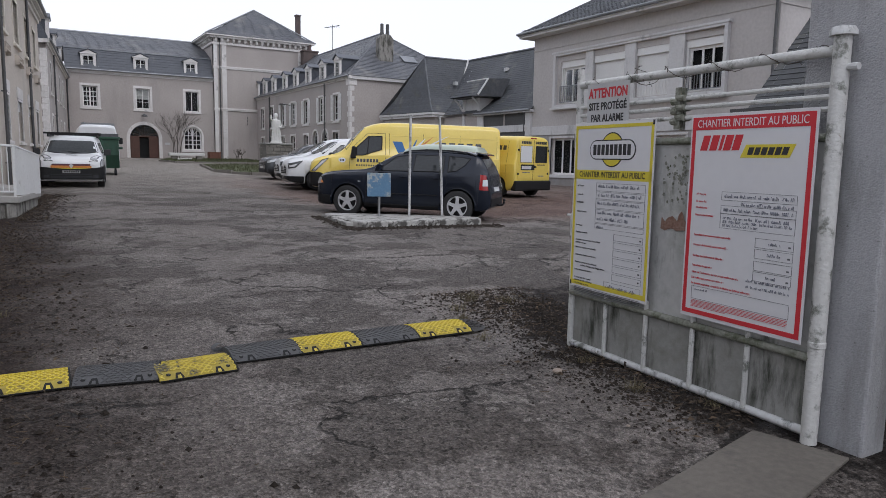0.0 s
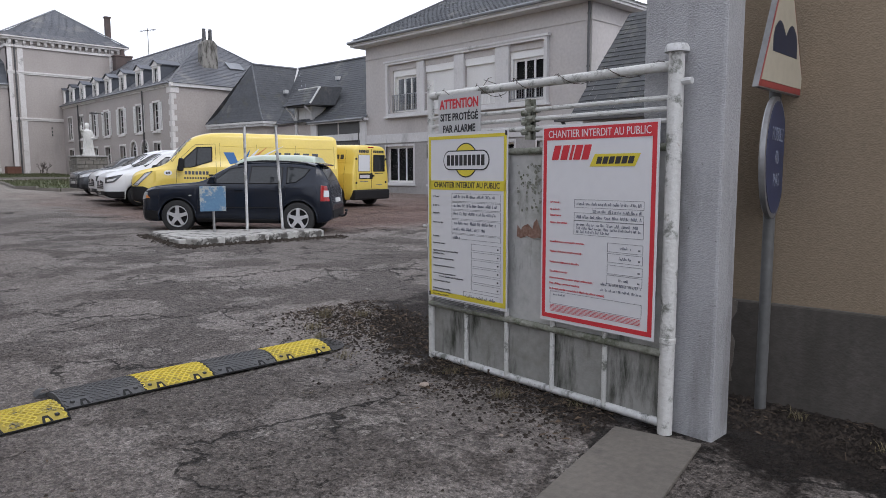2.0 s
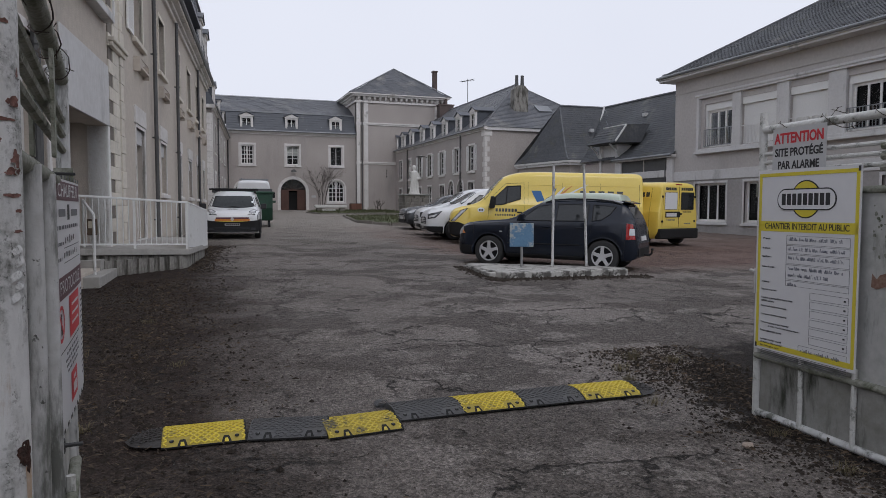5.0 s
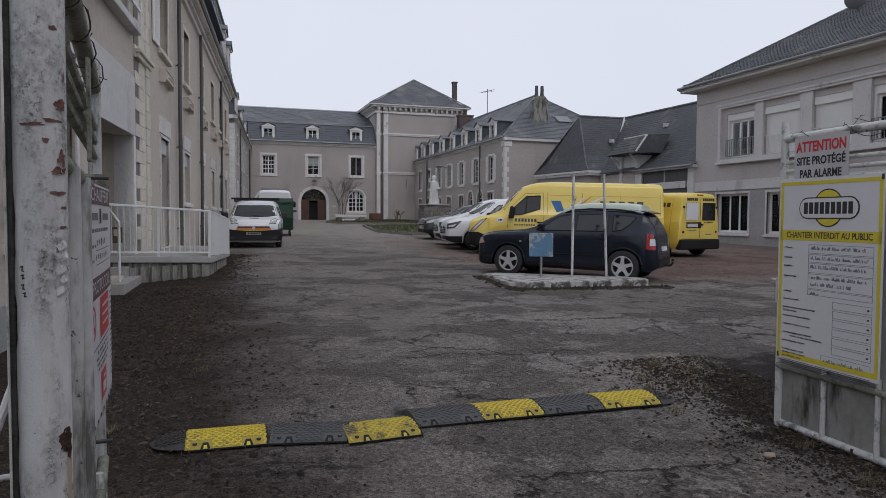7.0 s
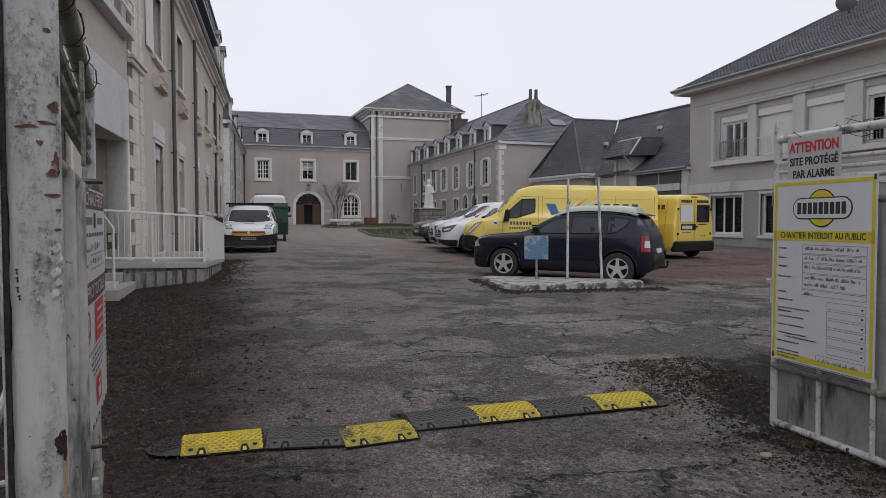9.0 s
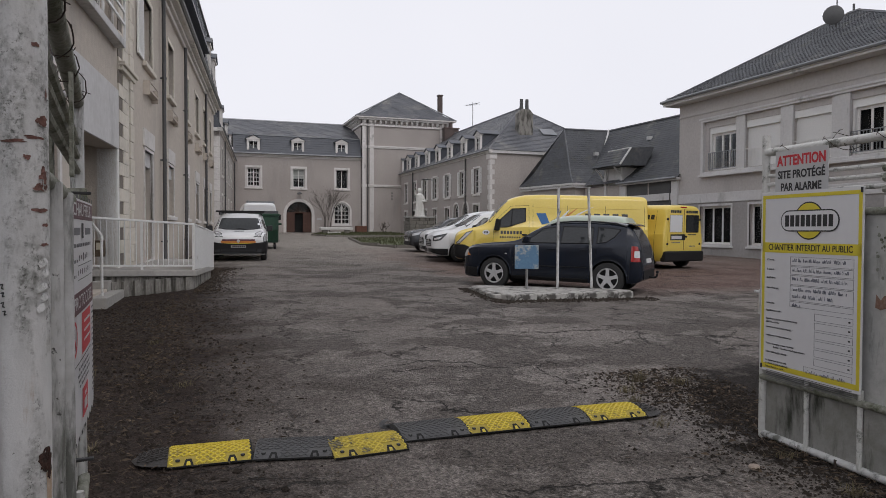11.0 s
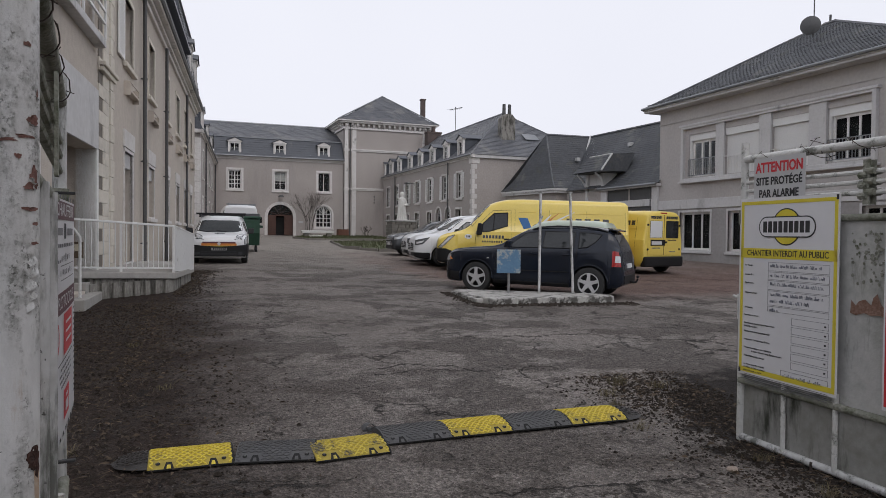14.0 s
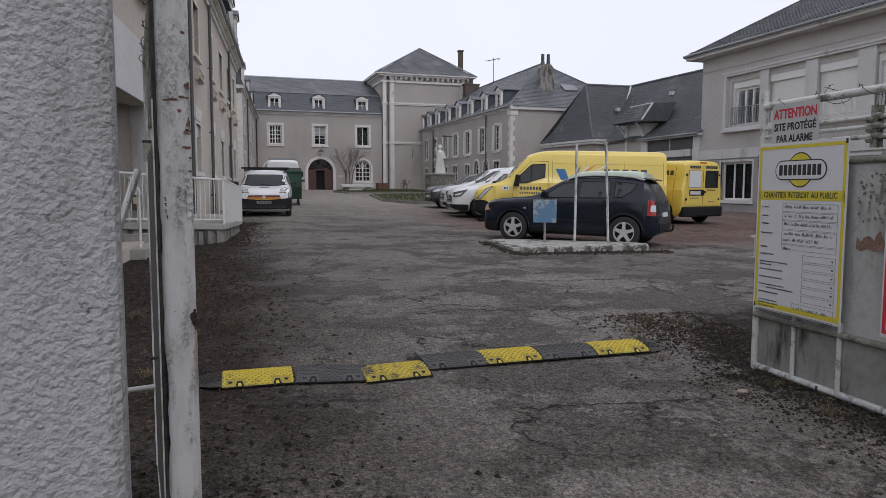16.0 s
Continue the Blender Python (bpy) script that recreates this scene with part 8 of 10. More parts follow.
    sides(v, b, "sill_trim", [(1.31, 0.245), (3.09, 0.245)], [(1.31, 0.33), (3.09, 0.33)], BLACK_PLASTIC, 0.012)
    sides(v, b, "bumper_corner", [(0.03, 0.31), (0.46, 0.25)], [(0.03, 0.48), (0.46, 0.46)], BLACK_PLASTIC, 0.008)
    side_seams(v, b, "rub_strip", [(1.34, 0.56), (3.06, 0.58)], BLACK_PLASTIC, 0.012)
    for pts in ([(1.34, 0.33), (1.34, 0.70), (1.40, 1.0)], [(2.41, 0.33), (2.40, 1.08)], [(3.09, 0.33), (3.13, 0.62), (3.26, 0.85), (3.22, 1.10)], [(0.35, 0.96), (0.9, 0.995), (1.38, 1.03)], [(3.96, 0.35), (3.98, 0.72)]):
        side_seams(v, b, "door_gap", pts, BLACK_PLASTIC, 0.004)
    for s in (-1, 1):
        for x in (2.24, 3.0):
            part("door_handle", Shape().box(x - 0.09, -0.018, 0.94, x + 0.09, 0.018, 0.97), NAVY, v, bevel=0.008, m=Matrix.Translation((0, s * (b.wide(x, 0.955) + 0.016), 0)))
        part("badge", Shape().box(1.15, -0.004, 0.80, 1.21, 0.004, 0.825), LAMP_CLEAR, v, m=Matrix.Translation((0, s * (b.wide(1.18, 0.81) + 0.004), 0)))
        part("roof_rail", Shape().line([b.crown(x, s * 0.56) + Vector((0, 0, d)) for x, d in ((2.12, 0.004), (2.3, 0.03), (2.7, 0.034), (3.2, 0.034), (3.62, 0.03), (3.84, 0.004))], 0.018, 8), BLACK_PLASTIC, v, smooth=True)
        for x in b.wheels:
            n = 18
            arc = [(x + 0.418 * math.cos(math.pi * i / n), b.r + 0.418 * math.sin(math.pi * i / n) - 0.01) for i in range(n + 1)]
            part("wheel_arch", Shape().line([(p, s * (b.wide(p, max(q, 0.34)) + 0.002), q) for p, q in arc], 0.021, 8), NAVY, v, smooth=True)
    mirrors(v, 1.68, 1.06, 0.86, 0.16, NAVY)
    part("rear_spoiler", Shape().prism([(3.82, -0.55, 1.545), (4.02, -0.54, 1.50), (4.02, 0.54, 1.50), (3.82, 0.55, 1.545)], (0, 0, 0.028)), NAVY, v, bevel=0.01)
    part("brake_lamp", Shape().box(4.015, -0.16, 1.503, 4.028, 0.16, 1.52), LAMP_RED, v)
    part("tow_bar", Shape().line([(4.15, 0, 0.40), (4.34, 0, 0.38), (4.40, 0, 0.41), (4.41, 0, 0.47)], 0.024, 8).lathe([(0.0, 0.055), (0.03, 0.035), (0.035, 0.0), (0.0, -0.02)], Matrix.Translation((4.41, 0, 0.49)), 10), BLACK_PLASTIC, v)
    face(v, b, "rear_bumper", -0.62, 0.62, 0.36, 0.55, BLACK_PLASTIC, 0.012, tail=True)
    face(v, b, "number_plate", -0.26, 0.26, 0.70, 0.80, PLATE_WHITE, 0.02, tail=True)
    for k in range(7):
        face(v, b, "grille_slot", -0.42 + 0.12 * k, -0.34 + 0.12 * k, 0.60, 0.74, BLACK_PLASTIC, 0.004)


suv()


def lamps_and_bumper(v, b, lamp_low, lamp_up, bumper, half, lamp, insert=None):
    sides(v, b, "head_lamp", lamp_low, lamp_up, lamp, 0.014, 6, 8)
    side_seams(v, b, "lamp_seal", [*lamp_low, *lamp_up[::-1], lamp_low[0]], BLACK_PLASTIC, 0.009, 0.010)
    if insert:
        sides(v, b, "lamp_insert", insert[0], insert[1], ALLOY, 0.020)
    sides(v, b, "bumper_corner", [(0.005, 0.36), (0.04, 0.32), (0.12, 0.28), (0.30, 0.25), (bumper[1], 0.25)], [(0.005, bumper[0]), (0.04, bumper[0]), (0.12, bumper[0]), (0.30, bumper[0]), (bumper[1], bumper[2])], BLACK_PLASTIC, 0.022, 6, 6)
    face(v, b, "bumper_face", -half, half, 0.34, bumper[0], BLACK_PLASTIC, 0.024)


def van_table(L, H, w, nose, cowl, sill=0.24):
    """Stations of a panel van: a blunt nose, a short bonnet, a raked screen and a straight box."""
    x1, z1 = cowl
    top = x1 + 0.72
    return [(0.00, 0.44, nose - 0.16, nose - 0.10, w * 0.74, w * 0.71, w * 0.55), (0.04, 0.30, nose - 0.02, nose + 0.04, w * 0.85, w * 0.82, w * 0.66), (0.13, sill + 0.01, nose + 0.06, nose + 0.13, w * 0.915, w * 0.88, w * 0.74),
            (0.34, sill, nose + 0.13, nose + 0.22, w * 0.965, w * 0.93, w * 0.79), (x1 * 0.75, sill, z1 - 0.12, z1 - 0.03, w * 0.985, w * 0.95, w * 0.81), (x1, sill, z1 - 0.09, z1 + 0.06, w * 0.99, w * 0.955, w * 0.80),
            (x1 + 0.38, sill, z1 - 0.06, z1 + (H * 0.9 - z1) * 0.60, w, w * 0.965, w * 0.785), (top, sill, z1 - 0.03, H * 0.905, w, w * 0.97, w * 0.78), (top + 0.26, sill, z1 - 0.02, H * 0.955, w, w * 0.975, w * 0.79), (top + 0.62, sill, z1, H * 0.988, w, w * 0.98, w * 0.81),
            (top + 1.2, sill, z1, H, w, w * 0.985, w * 0.83), (L - 0.3, sill, z1, H, w, w * 0.985, w * 0.85), (L - 0.08, sill + 0.02, z1, H - 0.025, w * 0.995, w * 0.98, w * 0.845), (L - 0.02, sill + 0.04, z1, H - 0.07, w * 0.98, w * 0.965, w * 0.83), (L, sill + 0.08, z1, H - 0.14, w * 0.95, w * 0.935, w * 0.80)]


def bars_on(v, fn, x0, x1, z, h, w, gap, material=None, off=0.007):
    """A line of plain bars in place of a name."""
    x = x0
    while x < x1:
        part("lettering_bar", panel(fn, [(x, z), (x + w, z)], [(x, z + h), (x + w, z + h)], off, 1, 1), material or DARK_GREY_CAR, v)
        x += w + gap


# long yellow delivery van, side on
def yellow_van():
    L, H, w = 6.1, 2.36, 1.0
    v, b = vehicle(heading(8.14, 22.36, -0.94, 0.342), van_table(L, H, w, 0.97, (0.92, 1.30)), (1.04, 4.9), VAN_YELLOW, "long yellow delivery van with blue and orange decals", 0.40, 0.34, 1.0, "van")
    windscreen(v, b, 0.95, 1.62, 0.80, 0.68, 0.16)
    lamps_and_bumper(v, b, [(0.05, 0.74), (0.15, 0.72)], [(0.36, 1.08), (0.56, 1.14)], (0.70, 0.64, 0.56), 0.80, LAMP_CLEAR, ([(0.12, 0.80), (0.18, 0.80)], [(0.36, 1.03), (0.44, 1.06)]))
    face(v, b, "grille", -0.55, 0.55, 0.74, 0.82, BLACK_PLASTIC, 0.006)
    face(v, b, "badge", -0.07, 0.07, 0.76, 0.90, ALLOY, 0.016)
    side_window(v, b, [(1.42, 1.27), (1.62, 1.275), (2.22, 1.47)], [(1.44, 1.52), (1.80, 1.86), (2.23, 1.885)], 0.018)
    side_seams(v, b, "window_post", [(1.76, 1.30), (1.82, 1.85)], BLACK_PLASTIC, 0.016, 0.006)
    side_seams(v, b, "door_gap", [(1.20, 0.72), (1.22, 1.22), (1.36, 1.56), (1.76, 1.95), (2.33, 1.98), (2.34, 1.2), (2.34, 0.42)], BLACK_PLASTIC, 0.005)
    for x in (2.46, 3.55, 4.75, 5.98):
        side_seams(v, b, "panel_gap", [(x, 0.45), (x, 2.0)], BLACK_PLASTIC, 0.004)
    for z in (1.92, 1.18):
        side_seams(v, b, "panel_bead", [(2.55, z), (3.45, z)], VAN_YELLOW, 0.010, 0.0)
        side_seams(v, b, "panel_bead", [(3.65, z), (5.9, z)], VAN_YELLOW, 0.010, 0.0)
    sides(v, b, "side_trim", [(1.5, 0.46), (4.4, 0.46)], [(1.5, 0.56), (4.4, 0.56)], BLACK_PLASTIC, 0.014)
    for s in (-1, 1):
        part("mirror", Shape().prism([(1.22, s * 1.0, 1.16), (1.40, s * 1.0, 1.16), (1.42, s * 1.0, 1.52), (1.28, s * 1.0, 1.55)], (0, s * 0.2, 0)), BLACK_PLASTIC, v, bevel=0.04)
        part("door_handle", Shape().box(2.12, s * 0.99, 1.02, 2.28, s * 1.03, 1.07), BLACK_PLASTIC, v, bevel=0.01)
    fn = lambda x, z: b.side(x, z, -1)
    part("blue_decal", panel(fn, [(2.74, 1.38), (2.98, 1.44)], [(2.56, 1.74), (2.86, 1.74)], 0.006), STRIPE_BLUE, v)
    for i, (mt, x0, x1, z1, d) in enumerate(((VAN_WHITE, 3.30, 4.35, 1.97, 0.10), (STRIPE_ORANGE, 3.20, 3.85, 1.92, 0.10), (VAN_WHITE, 3.15, 3.60, 1.87, 0.12), (STRIPE_BLUE, 3.10, 3.34, 1.84, 0.10))):
        g = []
        for k in range(13):
            t = k / 12
            x, z = x0 + (x1 - x0) * t, 1.36 + (z1 - 1.36) * t ** 0.75
            q = d * (1 - 0.85 * t)
            g.append([lift(fn, x, z, 0.007 + 0.001 * i), lift(fn, x + q, z - q * 0.5, 0.007 + 0.001 * i)])
        part("swoosh_decal", Shape().sheet(g), mt, v)
    bars_on(v, fn, 4.10, 5.55, 1.36, 0.40, 0.19, 0.10)
    bars_on(v, fn, 1.44, 2.05, 1.06, 0.10, 0.07, 0.03)
    bars_on(v, fn, 1.42, 2.05, 0.93, 0.055, 0.045, 0.03)
    n = 14
    ring_pts = [(0.98 + 0.115 * math.cos(2 * math.pi * k / n), 1.10 + 0.075 * math.sin(2 * math.pi * k / n)) for k in range(n)]
    part("fleet_badge", Shape().prism([lift(fn, x, z, 0.008) for x, z in ring_pts], (0, 0.006, 0)), VAN_WHITE, v)
    bars_on(v, fn, 0.92, 1.03, 1.07, 0.06, 0.032, 0.012, INK, 0.012)


yellow_van()


# second yellow van, seen from behind
def yellow_van_rear():
    L, H, W = 5.0, 2.09, 1.97
    h = Vector((-0.23, 0.97)).normalized()
    tail_left = Vector((14.22, 19.50))
    right = Vector((h.y, -h.x))
    nose = tail_left + right * W / 2 + h * L
    v, b = vehicle(heading(nose.x, nose.y, h.x, h.y), van_table(L, H, W / 2, 0.9, (0.85, 1.14)), (0.95, 4.25), VAN_YELLOW, "yellow panel van with twin glazed rear doors", 0.38, 0.33, 0.95, "van", spokes=8, wide=0.03)
    windscreen(v, b, 0.88, 1.54, 0.75, 0.65, 0.14)
    side_window(v, b, [(1.36, 1.14), (2.1, 1.2)], [(1.70, 1.64), (2.1, 1.66)], 0.016)
    w = W / 2
    # rear doors on the slightly rounded tail
    for a, c, glassy in ((-0.80, -0.012, False), (0.012, 0.80, True)):
        lo, up = [(a, 0.62), ((a + c) / 2, 0.62), (c, 0.62)], [(a * 0.93 if a < 0 and not glassy else a, H - 0.15), ((a + c) / 2, H - 0.13), (c * 0.93 if glassy else c, H - 0.15)]
        d = part("rear_door", panel(b.rear, lo, up, 0.014, 8), VAN_YELLOW, v)
        inset = 0.10
        part("rear_window", panel(b.rear, [(a + inset, 1.20), (c - inset * 0.8, 1.20)], [(a + inset, H - 0.34), (c - inset * 0.8, H - 0.34)], 0.022), CAR_GLASS if glassy else VAN_WHITE, d)
        part("window_seal", seam(b.rear, [(a + inset, 1.20), (c - inset * 0.8, 1.20), (c - inset * 0.8, H - 0.34), (a + inset, H - 0.34), (a + inset, 1.20)], 0.014 if glassy else 0.006, 0.018), BLACK_PLASTIC, d)
        for z in (0.78, 1.58):
            part("hinge", Shape().box(L - 0.02, (c if glassy else a) - 0.03, z, L + 0.035, (c if glassy else a) + 0.03, z + 0.07), BLACK_PLASTIC, d, bevel=0.01)
    part("door_gap", seam(b.rear, [(0, 0.62), (0, H - 0.14)], 0.006, 0.014), BLACK_PLASTIC, v)
    part("rear_bumper", Shape().box(L - 0.16, -w * 0.98, 0.24, L + 0.08, w * 0.98, 0.58), BLACK_PLASTIC, v, bevel=0.05)
    for s in (-1, 1):
        lamp = part("tail_lamp", Shape().box(L - 0.16, s * 0.88 - 0.05, 0.64, L - 0.005, s * 0.88 + 0.05, 1.08), LAMP_RED, v, bevel=0.02)
        part("lamp_insert", Shape().box(L - 0.02, s * 0.88 - 0.035, 0.74, L - 0.001, s * 0.88 + 0.035, 0.84), LAMP_CLEAR, lamp)
        part("side_reflector", Shape().box(4.55, s * 0.957 - 0.006, 0.60, 4.68, s * 0.957 + 0.006, 0.64), STRIPE_ORANGE, v)
    part("plate_holder", Shape().box(L - 0.01, -0.66, 0.94, L + 0.022, 0.06, 1.13), BLACK_PLASTIC, v)
    part("number_plate", Shape().box(L + 0.02, -0.62, 0.97, L + 0.03, -0.12, 1.08), PLATE_WHITE, v)
    for y0, z0, n, ww in ((-0.66, H - 0.27, 6, 0.07), (0.10, H - 0.27, 6, 0.08), (0.28, 0.72, 5, 0.05), (-0.6, 0.84, 6, 0.05), (0.2, 1.10, 6, 0.05)):
        tall = 0.09 if z0 > 1.5 else 0.035
        bars_on(v, b.rear, y0, y0 + n * ww * 1.25, z0, tall, ww, ww * 0.25, DARK_GREY_CAR if z0 > 1 else GREY_INK, 0.017)
    left_flank = lambda x, z: b.side(x, z, 1)
    near_flank = lambda x, z: b.side(x, z, -1)
    for fn in (left_flank, near_flank):
        for z, x0, x1, tall, ww in ((1.60, 2.6, 4.5, 0.15, 0.14), (1.36, 2.7, 4.0, 0.06, 0.09), (1.16, 2.7, 3.8, 0.06, 0.09), (0.96, 2.7, 4.3, 0.06, 0.09)):
            bars_on(v, fn, x0, x1, z, tall, ww, 0.06)
    side_seams(v, b, "panel_bead", [(2.5, 1.50), (4.7, 1.50)], VAN_YELLOW, 0.009, 0.0)
    side_seams(v, b, "panel_bead", [(2.5, 0.86), (4.7, 0.86)], VAN_YELLOW, 0.009, 0.0)
    side_seams(v, b, "panel_gap", [(4.62, 0.6), (4.62, H - 0.2)], BLACK_PLASTIC, 0.004)
    part("handle", Shape().box(L + 0.01, 0.03, 1.02, L + 0.045, 0.14, 1.08), BLACK_PLASTIC, v, bevel=0.008)
    part("roof_lamp", Shape().box(L - 0.08, -0.16, H - 0.11, L - 0.01, 0.16, H - 0.06), LAMP_RED, v, bevel=0.01)


yellow_van_rear()


def white_van(px, py, label):
    L, H, w = 5.1, 1.86, 0.975
    v, b = vehicle(heading(px, py, -0.985, 0.17), van_table(L, H, w, 0.86, (1.0, 1.17), 0.22), (0.98, 4.0), VAN_WHITE, label, 0.39, 0.33, w, "van")
    windscreen(v, b, 1.02, 1.70, 0.80, 0.68, 0.20)
    lamps_and_bumper(v, b, [(0.04, 0.72), (0.28, 0.76)], [(0.05, 0.88), (0.52, 0.99)], (0.46, 0.58, 0.46), 0.78, LAMP_DARK, ([(0.08, 0.76), (0.24, 0.79)], [(0.08, 0.82), (0.34, 0.88)]))
    face(v, b, "grille", -0.60, 0.60, 0.54, 0.74, BLACK_PLASTIC, 0.010, 0.80)
    for z in (0.58, 0.64, 0.70):
        face(v, b, "grille_bar", -0.54, 0.54, z, z + 0.018, ALLOY, 0.018, nv=1)
    face(v, b, "badge", -0.08, 0.08, 0.64, 0.80, ALLOY, 0.024)
    face(v, b, "number_plate", -0.26, 0.26, 0.36, 0.46, PLATE_WHITE, 0.024)
    side_window(v, b, [(1.36, 1.14), (2.36, 1.16)], [(1.86, 1.56), (2.36, 1.58)], 0.016)
    side_seams(v, b, "window_post", [(1.66, 1.14), (1.72, 1.46)], BLACK_PLASTIC, 0.02, 0.004)
    side_seams(v, b, "door_gap", [(1.30, 0.45), (1.24, 0.95), (1.34, 1.14)], BLACK_PLASTIC, 0.004)
    side_seams(v, b, "door_gap", [(2.44, 0.40), (2.44, 1.62)], BLACK_PLASTIC, 0.004)
    sides(v, b, "side_trim", [(1.42, 0.40), (3.55, 0.40)], [(1.42, 0.52), (3.55, 0.52)], BLACK_PLASTIC, 0.012)
    mirrors(v, 1.42, 1.06, w, 0.24)


white_van(7.98, 24.62, "white panel van with black bumper and chrome badge")
white_van(8.45, 26.95, "white panel van parked behind another white van")


def small_car(px, py, hx, hy, paint, label, H=1.5, tall=False, L=4.3):
    w = 0.88
    if tall:
        table = [(0.00, 0.42, 0.70, 0.76, 0.60, 0.57, 0.45), (0.06, 0.30, 0.84, 0.90, 0.75, 0.72, 0.60), (0.45, 0.26, 0.86, 0.92, w * 0.97, w * 0.94, 0.72), (0.80, 0.26, 0.92, 0.98, w, w * 0.97, 0.74),
                 (1.42, 0.26, 1.06, H - 0.10, w, w * 0.97, 0.68), (1.9, 0.26, 1.08, H - 0.01, w, w * 0.97, 0.68), (L - 0.6, 0.26, 1.10, H, w, w * 0.97, 0.70), (L - 0.12, 0.28, 1.10, H - 0.05, w, w * 0.97, 0.69), (L, 0.36, 1.05, H - 0.25, w * 0.97, w * 0.94, 0.68)]
    else:
        table = [(0.00, 0.42, 0.66, 0.72, 0.62, 0.58, 0.47), (0.06, 0.28, 0.80, 0.86, 0.76, 0.72, 0.62), (0.20, 0.24, 0.88, 0.94, 0.83, 0.79, 0.68), (0.50, 0.24, 0.93, 1.0, w * 0.98, w * 0.94, 0.72), (1.10, 0.24, 0.97, 1.07, w, w * 0.96, 0.72),
                 (1.30, 0.24, 0.98, 1.13, w, w * 0.96, 0.69), (1.95, 0.24, 1.0, H - 0.08, w, w * 0.96, 0.62), (2.5, 0.24, 1.01, H, w, w * 0.96, 0.62), (L - 0.9, 0.24, 1.03, H - 0.05, w, w * 0.96, 0.61), (L - 0.15, 0.28, 1.03, 1.14, w * 0.97, w * 0.93, 0.66), (L, 0.38, 0.85, 0.9, w * 0.93, w * 0.9, 0.62)]
    v, b = vehicle(heading(px, py, hx, hy), table, (0.86, L - 0.85), paint, label, 0.37, 0.32, w)
    windscreen(v, b, 0.86 if tall else 1.24, 1.40 if tall else 1.90, 0.66, 0.56)
    side_window(v, b, [(1.34 if tall else 1.55, 1.10), (2.2, 1.11)], [(1.75 if tall else 2.0, H - 0.20), (2.2, H - 0.18)])
    side_window(v, b, [(2.28, 1.11), (3.05, 1.12)], [(2.28, H - 0.18), (3.0, H - 0.20)])
    if tall:
        side_window(v, b, [(3.13, 1.12), (L - 0.28, 1.13)], [(3.10, H - 0.20), (L - 0.36, H - 0.22)])
    sides(v, b, "head_lamp", [(0.06, 0.70), (0.36, 0.76)], [(0.08, 0.80), (0.46, 0.88)], LAMP_CLEAR, 0.010)
    sides(v, b, "tail_lamp", [(L - 0.20, 0.80), (L - 0.03, 0.80)], [(L - 0.20, H - 0.22 if tall else 1.02), (L - 0.06, H - 0.26 if tall else 1.0)], LAMP_RED, 0.012)
    side_seams(v, b, "door_gap", [(2.24, 0.36), (2.24, 1.10)], BLACK_PLASTIC, 0.004)
    sides(v, b, "bumper_corner", [(0.02, 0.30), (0.44, 0.25)], [(0.02, 0.46), (0.44, 0.42)], BLACK_PLASTIC, 0.010)
    face(v, b, "bumper_face", -0.66, 0.66, 0.30, 0.46, BLACK_PLASTIC, 0.012)
    face(v, b, "grille", -0.50, 0.50, 0.58, 0.72, BLACK_PLASTIC, 0.008)
    for z in (0.60, 0.68):
        face(v, b, "grille_bar", -0.48, 0.48, z, z + 0.02, ALLOY, 0.014, nv=1)
    face(v, b, "number_plate", -0.26, 0.26, 0.47, 0.57, PLATE_WHITE, 0.012)
    mirrors(v, 1.3 if tall else 1.58, 1.0, w - 0.02, 0.16, paint)


small_car(9.02, 30.9, -1.0, 0.06, DARK_GREY_CAR, "dark grey car at the end of the parked row", 1.58, L=4.4)
# pale green estate car hidden behind the dark one
small_car(8.55, 18.83, -0.693, 0.72, PALE_GREEN, "pale green estate car half hidden behind the dark car", 1.68, True, 3.4)


